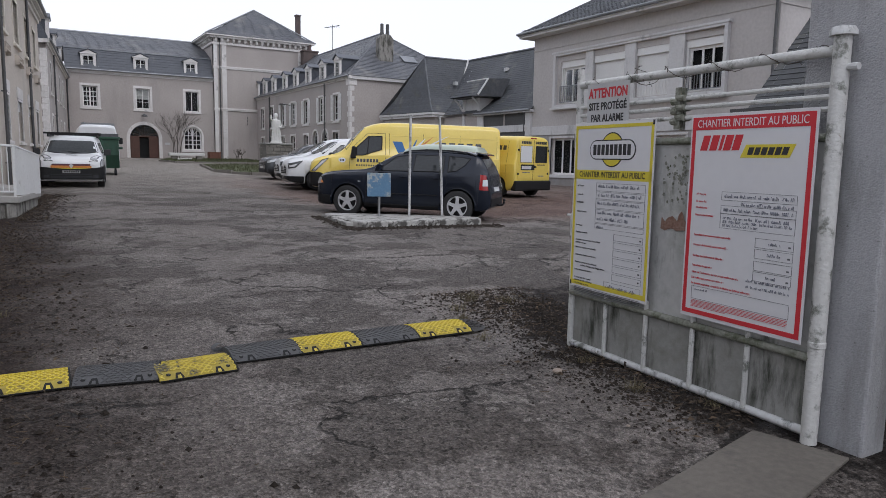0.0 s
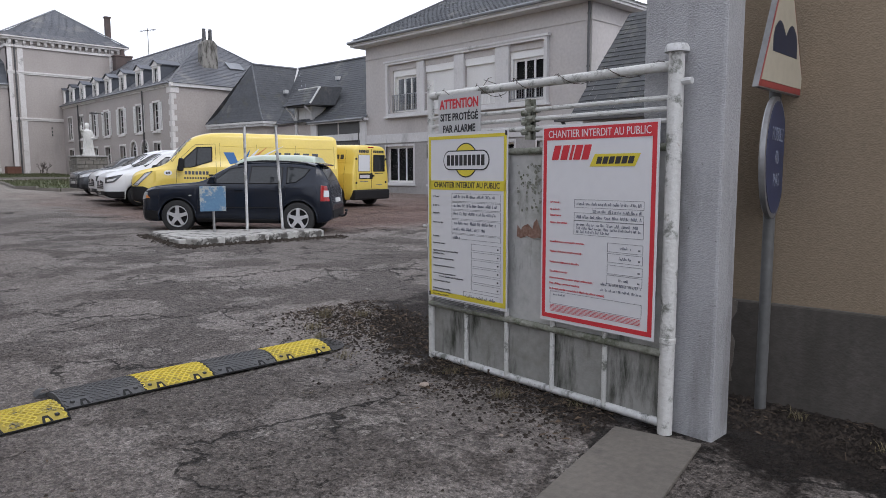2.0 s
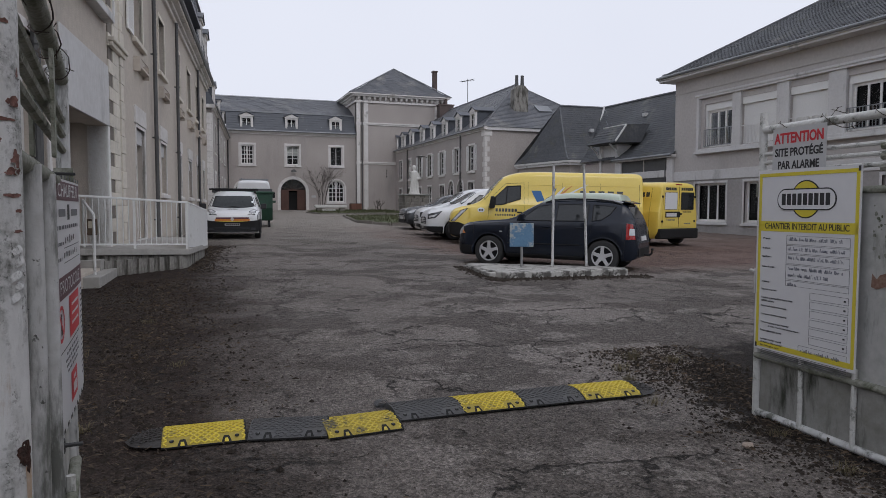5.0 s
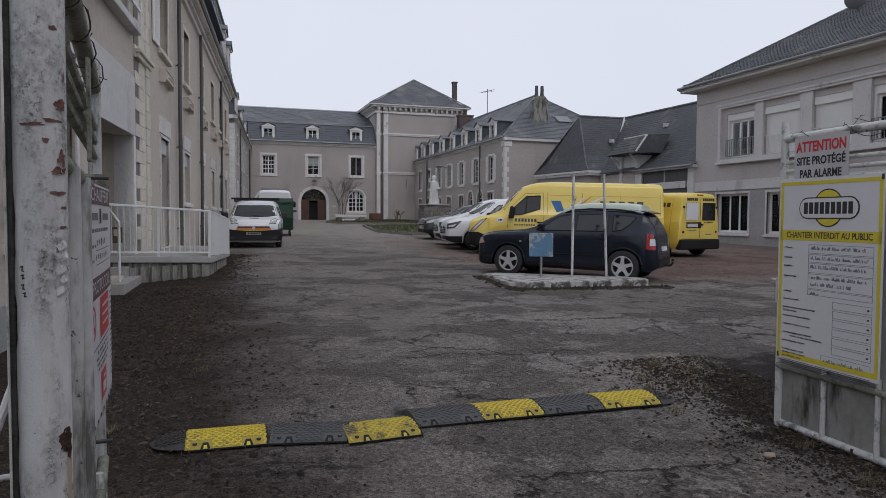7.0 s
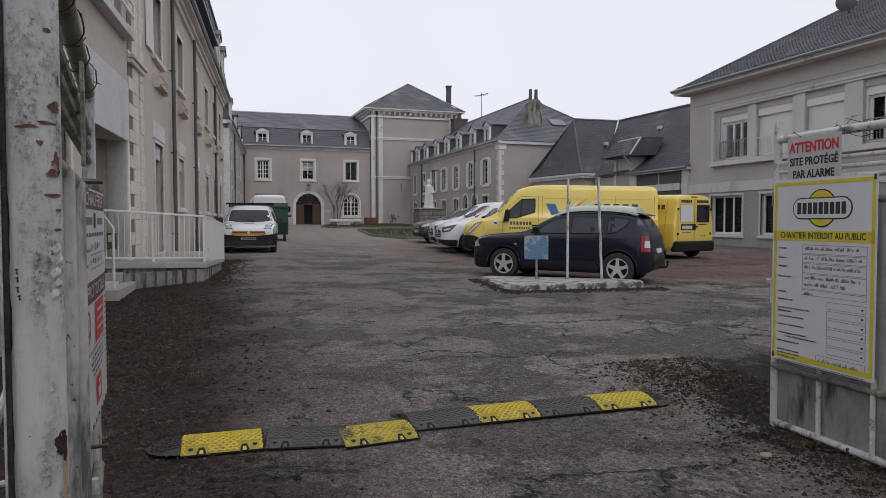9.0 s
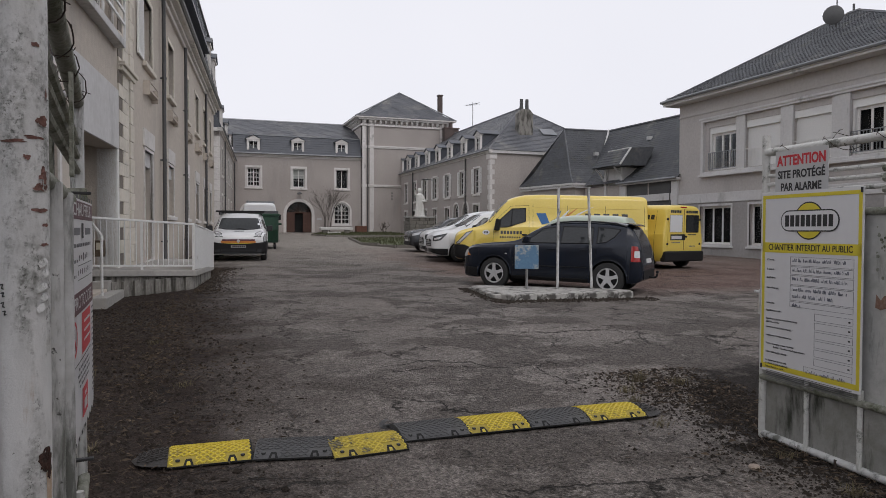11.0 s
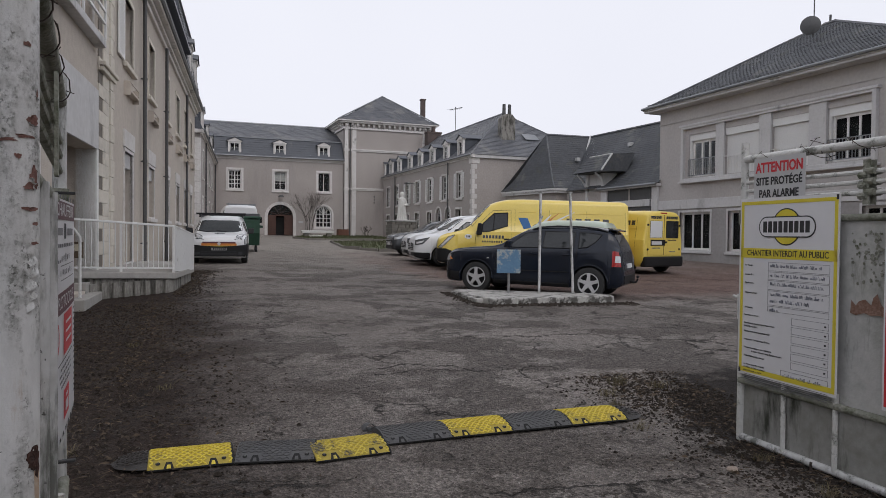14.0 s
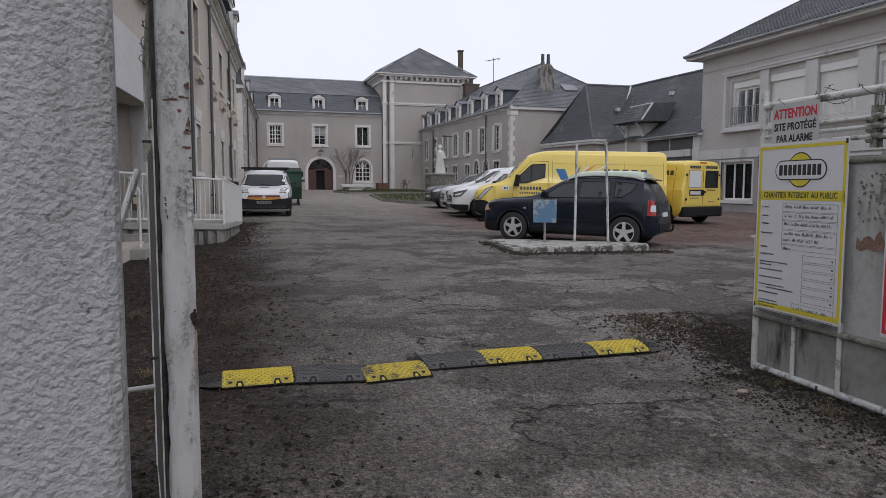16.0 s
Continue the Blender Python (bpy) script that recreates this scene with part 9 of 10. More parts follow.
# white service van facing the gate, with an orange stripe
def service_van():
    table = [(0.00, 0.40, 0.68, 0.73, 0.70, 0.67, 0.56), (0.03, 0.27, 0.79, 0.85, 0.80, 0.77, 0.66), (0.12, 0.21, 0.86, 0.92, 0.86, 0.83, 0.72), (0.35, 0.20, 0.92, 0.975, 0.895, 0.865, 0.76), (0.62, 0.20, 0.95, 1.03, 0.90, 0.87, 0.76),
             (0.90, 0.20, 0.98, 1.23, 0.90, 0.875, 0.735), (1.18, 0.20, 1.0, 1.42, 0.90, 0.88, 0.715), (1.42, 0.20, 1.02, 1.525, 0.90, 0.88, 0.71), (1.80, 0.20, 1.02, 1.59, 0.90, 0.88, 0.72), (3.50, 0.20, 1.02, 1.60, 0.90, 0.88, 0.74), (3.90, 0.26, 1.02, 1.55, 0.89, 0.87, 0.73), (4.00, 0.36, 0.98, 1.42, 0.87, 0.85, 0.70)]
    v, b = vehicle(heading(1.37, 24.05, -0.10, -1.0) @ Matrix.Scale(0.975, 4), table, (0.82, 3.3), VAN_WHITE, "white service van with orange stripe and roof rack", 0.37, 0.31, 0.90, "van")
    windscreen(v, b, 0.62, 1.20, 0.74, 0.66, 0.12)
    side_window(v, b, [(1.06, 1.05), (2.0, 1.06)], [(1.42, 1.36), (2.0, 1.38)])
    sides(v, b, "head_lamp", [(0.03, 0.655), (0.10, 0.67), (0.30, 0.69)], [(0.045, 0.80), (0.14, 0.87), (0.48, 0.92)], LAMP_CLEAR, 0.020, 5, 6)
    side_seams(v, b, "lamp_seal", [(0.03, 0.655), (0.10, 0.67), (0.30, 0.69), (0.48, 0.92), (0.14, 0.87), (0.045, 0.80), (0.03, 0.655)], DARK_GREY_CAR, 0.008, 0.018)
    for sd in (-1, 1):
        lamp = part("head_lamp", panel(b.crown, [(0.015, sd * 0.48), (0.03, sd * 0.72)], [(0.36, sd * 0.66), (0.50, sd * 0.82)], 0.012, 4), DARK_GREY_CAR, v)
        part("lens", panel(b.crown, [(0.04, sd * 0.52), (0.055, sd * 0.70)], [(0.33, sd * 0.675), (0.45, sd * 0.80)], 0.020, 4), LAMP_CLEAR, lamp)
        part("reflector", panel(b.crown, [(0.08, sd * 0.58), (0.10, sd * 0.69)], [(0.22, sd * 0.66), (0.26, sd * 0.74)], 0.024, 2), ALLOY, lamp)
    face(v, b, "bumper_face", -0.80, 0.80, 0.26, 0.64, BLACK_PLASTIC, 0.030, 0.585, 6)
    sides(v, b, "bumper_corner", [(0.005, 0.36), (0.04, 0.30), (0.12, 0.25), (0.30, 0.21), (0.45, 0.21)], [(0.005, 0.62), (0.04, 0.64), (0.12, 0.66), (0.30, 0.68), (0.45, 0.66)], BLACK_PLASTIC, 0.030, 6, 6)
    face(v, b, "orange_stripe", -0.55, 0.55, 0.61, 0.68, STRIPE_ORANGE, 0.012)
    face(v, b, "plum_stripe", -0.52, 0.52, 0.68, 0.735, PRINT_PLUM, 0.012)
    face(v, b, "yellow_edge", -0.55, 0.55, 0.585, 0.608, PRINT_YELLOW, 0.012)
    part("badge", Shape().prism([(-0.02, 0, 0.60), (-0.02, 0.06, 0.675), (-0.02, 0, 0.75), (-0.02, -0.06, 0.675)], (-0.014, 0, 0)), ALLOY, v)
    face(v, b, "number_plate", -0.24, 0.24, 0.455, 0.535, SIGN_GREY, 0.036)
    for k in range(7):
        face(v, b, "plate_bar", -0.21 + 0.06 * k, -0.17 + 0.06 * k, 0.475, 0.525, DARK_GREY_CAR, 0.040)
    for z in (0.30, 0.35, 0.40):
        face(v, b, "grille_slat", -0.55, 0.55, z, z + 0.018, DARK_GREY_CAR, 0.040, nv=1)
    for s in (-1, 1):
        face(v, b, "fog_lamp", s * 0.66 - 0.07, s * 0.66 + 0.07, 0.32, 0.40, DARK_GREY_CAR, 0.038)
    part("lettering_bar", panel(b.crown, [(0.40, -0.16), (0.40, 0.16)], [(0.47, -0.16), (0.47, 0.16)], 0.006, 1), DARK_GREY_CAR, v)
    part("screen_sticker", panel(b.crown, [(0.86, -0.66), (0.86, -0.60)], [(0.95, -0.65), (0.95, -0.59)], 0.009, 1), VAN_WHITE, v)
    mirrors(v, 1.02, 0.98, 0.89, 0.19)
    rack = part("roof_rack", Shape().box(1.45, -0.82, 1.63, 1.51, 0.82, 1.69), BLACK_PLASTIC, v)
    for y in (-0.70, 0.70):
        part("rack_rail", Shape().box(1.45, y - 0.02, 1.54, 3.6, y + 0.02, 1.66), BLACK_PLASTIC, rack)
    for x in (2.2, 2.9, 3.5):
        part("rack_bar", Shape().box(x, -0.78, 1.61, x + 0.05, 0.78, 1.66), BLACK_PLASTIC, rack)


service_van()


# tall white van far behind, by the green container
def far_van():
    L, H, w = 5.6, 2.22, 1.0
    v, b = vehicle(heading(3.95, 46.6, 0.10, 1.0), van_table(L, H, w, 0.97, (0.92, 1.40)), (1.02, 4.4), VAN_WHITE, "tall white van parked beyond the green container", 0.40, 0.34, 1.0, "van")
    windscreen(v, b, 0.95, 1.62, 0.80, 0.68, 0.16)
    lamps_and_bumper(v, b, [(0.05, 0.74), (0.15, 0.72)], [(0.36, 1.08), (0.56, 1.14)], (0.66, 0.60, 0.56), 0.80, LAMP_CLEAR)
    side_window(v, b, [(1.40, 1.32), (2.2, 1.40)], [(1.76, 1.95), (2.2, 1.98)])
    rack = part("roof_ladder", Shape().box(1.9, -0.70, H + 0.0, 4.6, -0.64, H + 0.14), ZINC, v)
    for x in (2.0, 3.2, 4.4):
        part("rack_bar", Shape().box(x, -0.8, H + 0.02, x + 0.08, 0.8, H + 0.10), ZINC, rack)
    for s in (-1, 1):
        part("mirror", Shape().box(1.22, s * 1.0, 1.22, 1.38, s * 1.2, 1.58), BLACK_PLASTIC, v, bevel=0.04)


far_van()


# ---- yard: island, bollard poles, panel ----
def island():
    pts = [(5.72, 14.75), (5.52, 13.0), (5.66, 12.62), (8.2, 12.60), (8.38, 12.72), (8.30, 13.0), (5.95, 14.8)]
    b = thing("painted_island", Matrix.Translation((0, 0, 0)), "low stone island with dirty white painted edge", "traffic island")
    z = ground_z(7.0, 13.2)
    s = Shape().prism([(x, y, z - 0.1) for x, y in pts], (0, 0, 0.21))
    part("slab", s, KERB_PAINT, b, bevel=0.03)
    # broken edge stones along the front
    rng = random.Random(14)
    edge = [Vector((5.62, 12.58, 0)), Vector((8.28, 12.56, 0))]
    x = 0.0
    total = (edge[1] - edge[0]).length
    while x < total - 0.1:
        w = rng.uniform(0.5, 0.9)
        p = edge[0].lerp(edge[1], x / total)
        part("edge_stone", Shape().box(0, -0.07, -0.06, min(w, total - x) - 0.006, 0.12, 0.108 + rng.uniform(-0.008, 0.006)), KERB_PAINT, b, bevel=0.022, m=Matrix.Translation((p.x, p.y, z)) @ Matrix.Rotation(radians(rng.uniform(-2, 2)), 4, "Z"))
        x += w
    for k in range(4):
        part("edge_stone", Shape().box(-0.07, 0, -0.06, 0.12, 0.42, 0.10 + rng.uniform(-0.02, 0.02)), KERB_PAINT, b, bevel=0.022, m=Matrix.Translation((5.50 + 0.05 * k, 12.85 + 0.43 * k, z)))


island()


def pole(x, y, h, lean, label):
    b = thing("striped_pole", Matrix.Translation((x, y, ground_z(7.0, 13.2) + 0.10)), label, "pole", "poles on the island")
    s = Shape()
    top = Vector((lean, 0, h))
    part("shaft", s.tube((0, 0, -0.06), top, 0.027, 10), GATE_RUST, b, smooth=True)
    part("top_plate", Shape().tube(top, top + Vector((0, 0, 0.012)), 0.05, 10), GATE_RUST, b)
    part("base_collar", Shape().tube((0, 0, -0.05), (0, 0, 0.03), 0.045, 10), CONCRETE, b)


pole(7.06, 13.38, 2.07, 0.01, "thin white pole with flaking paint on the island")
pole(7.74, 13.18, 2.07, -0.10, "thin leaning white pole with rust flecks on the island")


def faded_panel():
    b = thing("faded_panel", Matrix.Translation((6.45, 13.55, ground_z(7.0, 13.2) + 0.10)) @ Matrix.Rotation(radians(-24), 4, "Z"), "short post with faded blue square panel", "sign")
    part("post", Shape().tube((0, 0, -0.06), (0, 0, 0.75), 0.025, 8), SIGN_GREY, b, smooth=True)
    part("panel", Shape().box(-0.245, -0.04, 0.42, 0.235, -0.02, 0.90), FADED_BLUE, b, bevel=0.008)
    part("clamp", Shape().box(-0.05, -0.02, 0.5, 0.05, 0.03, 0.54), ZINC, b)


faded_panel()


# ---- entrance block, landing, steps and railings on the left ----
def entrance_block():
    d = (Vector((1.80, 20.05, 0))).normalized()
    start = Vector((-1.02, 14.55, 0)) - d * 9.0
    b = thing("entrance_block", Matrix.Translation((1.1 * start.x - 0.018, 1.1 * start.y - 0.087, 0.0285)) @ Matrix.Scale(LEFT_SCALE, 4) @ Matrix.Rotation(math.atan2(d.y, d.x), 4, "Z"), "pale rendered entrance block with recessed white porch", "building")
    base = 0.15
    L = 8.95
    hole = [(5.5, 7.95, 0.3, 2.72 - base), (2.5, 4.65, 1.17 - base, 3.3 - base), (5.0, 7.7, 4.6 - base, 6.2 - base), (0.4, 1.6, 0.9, 2.9)]
    wall(b, L, -0.4, 7.6, hole, RENDER_PALE, 0.3)
    part("side_wall", Shape().poly([(0, 0, -0.4), (0, 6, -0.4), (0, 6, 7.6), (0, 0, 7.6)]), RENDER_PALE, b)
    part("porch_fascia", Shape().box(5.2, -0.03, 2.72 - base, 8.08, -0.003, 3.7 - base), CEMENT, b, bevel=0.01)
    part("porch_post", Shape().box(7.95, -0.03, 0.2, 8.08, 0.3, 2.72 - base), WHITE, b, bevel=0.01)
    part("porch_back", Shape().box(4.1, 2.2, 0.0, 8.3, 2.4, 2.8).box(7.97, 0.3, 0.0, 8.25, 2.3, 2.75).box(4.1, 0.3, 2.60, 8.25, 2.3, 2.75), RENDER_PALE, b)
    sign = part("porch_sign", Shape().box(7.95, 0.6, 1.72, 7.968, 1.5, 1.98), BANNER_GREY, b)
    words("Accueil", 0.17, Matrix.Translation((7.947, 1.05, 1.85)) @ Matrix.Rotation(radians(-90), 4, "Z"), INK, sign, width=0.45)
    w = window(b, *hole[1], 2, 1, surround=0.10, bar=0.1, rim=0.08, depth=0.24)
    part("guard_rail", Shape().tube((2.3, -0.08, 1.33 - base), (4.9, -0.08, 1.33 - base), 0.02, 8).tube((2.3, -0.08, 1.49 - base), (4.9, -0.08, 1.49 - base), 0.02, 8), RAIL_WHITE, w)
    part("plinth", Shape().box(0, -0.025, -0.4, 5.4, 0.0, 0.42), CONCRETE, b)
    window(b, *hole[3], 2, 1, surround=0.06, bar=0.1, rim=0.08)
    w = window(b, *hole[2], 3, 1, surround=0.06, bar=0.1, rim=0.08)
    s = Shape().box(4.8, -0.16, 4.38 - base, 8.0, 0.02, 4.5 - base)
    part("balcony_slab", s, CEMENT, w, bevel=0.01)
    s = Shape()
    for z in (4.75, 4.95, 5.15, 5.35):
        s.box(4.8, -0.16, z - base, 8.0, -0.13, z - base + 0.04)
    for x in (4.8, 6.4, 7.96):
        s.box(x, -0.16, 4.5 - base, x + 0.04, -0.13, 5.4 - base)
    part("balcony_rail", s, RAIL_WHITE, w)
    # stone pier at the end: whole courses and half courses by turns
    for k in range(17):
        z = -0.05 + 0.44 * k
        part("pier_stone", Shape().box(8.12, -0.03, z, 8.95, 0.05, z + 0.215), STONE_DULL, b, bevel=0.006)
        part("pier_stone", Shape().box(8.46, -0.03, z + 0.22, 8.95, 0.05, z + 0.435), STONE_DULL, b, bevel=0.006)
        part("render_panel", Shape().box(8.14, -0.014, z + 0.225, 8.45, 0.05, z + 0.43), RENDER_DARK, b)
    downpipe(b, 4.0, 0.1, 7.5)
    part("camera_box", Shape().box(3.92, -0.22, 2.55, 4.06, -0.1, 2.68).tube((4.0, -0.16, 2.75), (4.0, -0.3, 2.72), 0.035, 8), BANNER_GREY, b)


entrance_block()


def landing():
    b = thing("entrance_landing", Matrix.Translation((0, 0, 0)), "raised concrete landing and ramp with ribbed edge", "landing", kind="structure")
    top = 0.575
    part("slab", Shape().prism([(x, y, top - 0.12 + 0.07 * max(0.0, 0.12 - x)) for x, y in [(-2.6, 13.04), (0.12, 15.47), (0.50, 17.85), (0.46, 20.5), (-0.8, 20.5), (-1.4, 15.2), (-2.6, 15.0)]], (0, 0, 0.12)), LANDING_SLAB, b, bevel=0.015)
    part("wall", Shape().prism([(x, y, 0.07 * max(0.0, 0.12 - x) - 0.02) for x, y in [(-2.6, 13.11), (0.06, 15.52), (0.43, 17.85), (0.40, 20.5), (-0.8, 20.5), (-1.4, 15.2), (-2.6, 15.0)]], (0, 0, top - 0.11)), LANDING_WALL, b)
    # ribs along the front
    a, c = Vector((-1.50, 14.06, 0)), Vector((0.04, 15.44, 0))
    rot = Matrix.Rotation(math.atan2(c.y - a.y, c.x - a.x), 4, "Z")
    first = None
    for k in range(9):
        p = a.lerp(c, (k + 0.3) / 9)
        m = Matrix.Translation((p.x, p.y, 0.1)) @ rot
        if first is None:
            first = part("rib", Shape().box(0, -0.02, 0, 0.10, 0.03, top - 0.225), LANDING_WALL, b, bevel=0.008, m=m)
        else:
            o = new("rib", first.data)
            o.parent, o.matrix_basis = b, m


landing()


def landing_rail():
    b = thing("landing_railing", Matrix.Translation((0, 0, 0)), "white painted steel railing along the landing", "railing")
    a, c, z0, z1 = Vector((-1.70, 13.92, 0)), Vector((0.07, 15.50, 0)), 0.62, 1.47
    lift, run = 0.10, (c - a).length
    fall = Matrix.Rotation(math.atan2(c.y - a.y, c.x - a.x), 4, "Z") @ Matrix.Rotation(math.atan2(lift, run), 4, "Y")
    part("top_rail", Shape().box(0, -0.025, 0, (c - a).length, 0.025, 0.04), RAIL_WHITE, b, bevel=0.008, m=Matrix.Translation((a.x, a.y, z1 + lift)) @ fall)
    part("bottom_rail", Shape().box(0, -0.02, 0, (c - a).length, 0.02, 0.03), RAIL_WHITE, b, m=Matrix.Translation((a.x, a.y, z0 + 0.03 + lift)) @ fall)
    first = None
    for k in range(21):
        p = a.lerp(c, k / 20)
        m = Matrix.Translation((p.x, p.y, z0 + lift * (1 - k / 20)))
        if k % 10 == 0:
            part("post", Shape().box(-0.022, -0.022, -0.05, 0.022, 0.022, z1 - z0), RAIL_WHITE, b, m=m)
        elif first is None:
            first = part("baluster", Shape().tube((0, 0, 0.03), (0, 0, z1 - z0), 0.0095, 6), RAIL_WHITE, b, m=m)
        else:
            o = new("baluster", first.data)
            o.parent, o.matrix_basis = b, m
    # solid side panel that follows the ramp down
    e = Vector((0.47, 17.8, 0))
    n = Vector((0.03, -0.005, 0))
    part("side_panel", Shape().prism([(c.x, c.y, z0 - 0.02), (e.x, e.y, 0.52), (e.x, e.y, 1.30), (c.x, c.y, z1)], n), RAIL_WHITE, b)
    part("panel_rail", Shape().tube((c.x + 0.015, c.y, z1 + 0.02), (e.x + 0.015, e.y, 1.32), 0.025, 8), RAIL_WHITE, b)


landing_rail()


def steps():
    b = thing("entrance_steps", Matrix.Translation((-1.2, 12.75, slope(13.0))) @ Matrix.Rotation(radians(-3), 4, "Z"), "two pale concrete entrance steps with white handrail", "steps")
    part("step", Shape().box(-1.6, 0.0, -0.1, 0.02, 1.95, 0.16), LANDING_SLAB, b, bevel=0.015)
    part("step", Shape().box(-1.6, 1.2, 0.16, -0.16, 1.95, 0.34), LANDING_SLAB, b, bevel=0.015)
    s = Shape().tube((-0.12, 0.42, 0.16), (-0.12, 0.42, 1.12), 0.022, 8).tube((-0.12, 0.42, 1.12), (-0.46, 1.45, 1.36), 0.022, 8).tube((-0.46, 1.45, 0.34), (-0.46, 1.45, 1.36), 0.022, 8)
    part("handrail", s, RAIL_WHITE, b, smooth=True)


steps()


def letter_box():
    b = thing("letter_box", Matrix.Translation((-1.45, 14.2, 1.05)), "small wooden notice box on the railing", "box")
    part("case", Shape().box(-0.08, -0.05, -0.14, 0.08, 0.05, 0.14), LITTER, b, bevel=0.01)
    part("label_plate", Shape().box(-0.05, -0.056, -0.02, 0.05, -0.05, 0.1), SIGN_CREAM, b)
    part("bracket", Shape().tube((0, 0.03, -0.5), (0, 0.03, 0.1), 0.012, 6), RAIL_WHITE, b)


letter_box()


# ---- green container ----
def container():
    b = thing("waste_container", Matrix.Translation((2.48, 32.6, slope(33) - 0.08)) @ Matrix.Rotation(radians(-5), 4, "Z"), "dark green steel waste container with hinged lid", "container")
    W, D, H = 1.05, 2.6, 1.55
    s = Shape().prism([(-W, 0.25, 0.35), (-W, 0.0, 0.9), (-W, 0.0, H), (-W, D, H), (-W, D, 0.35)], (2 * W, 0, 0))
    body = part("body", s, BIN_GREEN, b, bevel=0.02)
    for x in (-W, -W / 3, W / 3, W - 0.08):
        part("rib", Shape().box(x, -0.04, 0.9, x + 0.08, 0.02, H), BIN_GREEN, body)
    part("rim", Shape().box(-W - 0.05, -0.07, H, W + 0.05, D + 0.05, H + 0.09), BIN_GREEN, b, bevel=0.015)
    part("lid", Shape().prism([(-W, -0.05, H + 0.09), (-W, D, H + 0.09), (-W, D, H + 0.2), (-W, 0.3, H + 0.22)], (2 * W, 0, 0)), BLACK_PLASTIC, b, bevel=0.02)
    for x in (-W + 0.15, W - 0.15):
        for y in (0.35, D - 0.25):
            part("castor", Shape().tube((x - 0.05, y, 0.14), (x + 0.05, y, 0.14), 0.14, 14).box(x - 0.03, y - 0.05, 0.14, x + 0.03, y + 0.05, 0.36), BLACK_PLASTIC, b)
    for y in (0.5, 1.6):
        part("lifting_arm", Shape().tube((W, y, 1.2), (W + 0.15, y, 1.2), 0.05, 10), BIN_GREEN, b)


container()


# ---- lawns with stone edging ----
def lawn(name, pts, label, seed):
    b = thing(name, Matrix.Translation((0, 0, 0)), label, "lawn", kind="structure")
    s = Shape().prism([(x, y, slope(y) - 0.05) for x, y in pts], (0, 0, 0.13))
    part("turf", s, GRASS, b)
    rng = random.Random(seed)
    k = 0
    for (xa, ya), (xb, yb) in zip(pts, pts[1:] + pts[:1]):
        d = Vector((xb - xa, yb - ya, 0))
        n = max(1, int(d.length / 1.1))
        for i in range(n):
            p = Vector((xa, ya, 0)) + d * (i / n)
            q = Vector((xa, ya, 0)) + d * ((i + 0.97) / n)
            part("edging_stone", Shape().box(0, -0.07, -0.1, (q - p).length, 0.07, 0.10 + rng.uniform(-0.02, 0.03)), RUBBLE, b, m=Matrix.Translation((p.x, p.y, slope(p.y))) @ Matrix.Rotation(math.atan2(d.y, d.x), 4, "Z"))
    # blades
    s = Shape()
    xs, ys = [p[0] for p in pts], [p[1] for p in pts]
    poly = [Vector((x, y)) for x, y in pts]

    def inside(x, y):
        c = False
        for p, q in zip(poly, poly[1:] + poly[:1]):
            if (p.y > y) != (q.y > y) and x < (q.x - p.x) * (y - p.y) / (q.y - p.y) + p.x:
                c = not c
        return c

    for _ in range(5200):
        x, y = rng.uniform(min(xs), max(xs)), rng.uniform(min(ys), max(ys))
        if not inside(x, y):
            continue
        h, a = rng.uniform(0.05, 0.16), rng.uniform(0, 6.28)
        w = 0.02
        z = slope(y) + 0.07
        s.poly([(x - w * math.cos(a), y - w * math.sin(a), z), (x + w * math.cos(a), y + w * math.sin(a), z), (x + rng.uniform(-0.06, 0.06), y + rng.uniform(-0.06, 0.06), z + h)])
    g = part("grass_tufts", s, GRASS)
    tagged(g, "short winter grass blades on the lawn", "grass", kind="stuff")


lawn("lawn_far", [(8.5, 55.4), (9.1, 52.0), (16.5, 52.0), (16.8, 62.5), (10.6, 62.5)], "worn winter lawn with stone edging before the far building", 51)
lawn("lawn_near", [(8.3, 36.6), (9.3, 33.6), (16.8, 33.2), (17.0, 48.5), (9.6, 46.5)], "worn winter lawn with stone edging round the statue", 52)


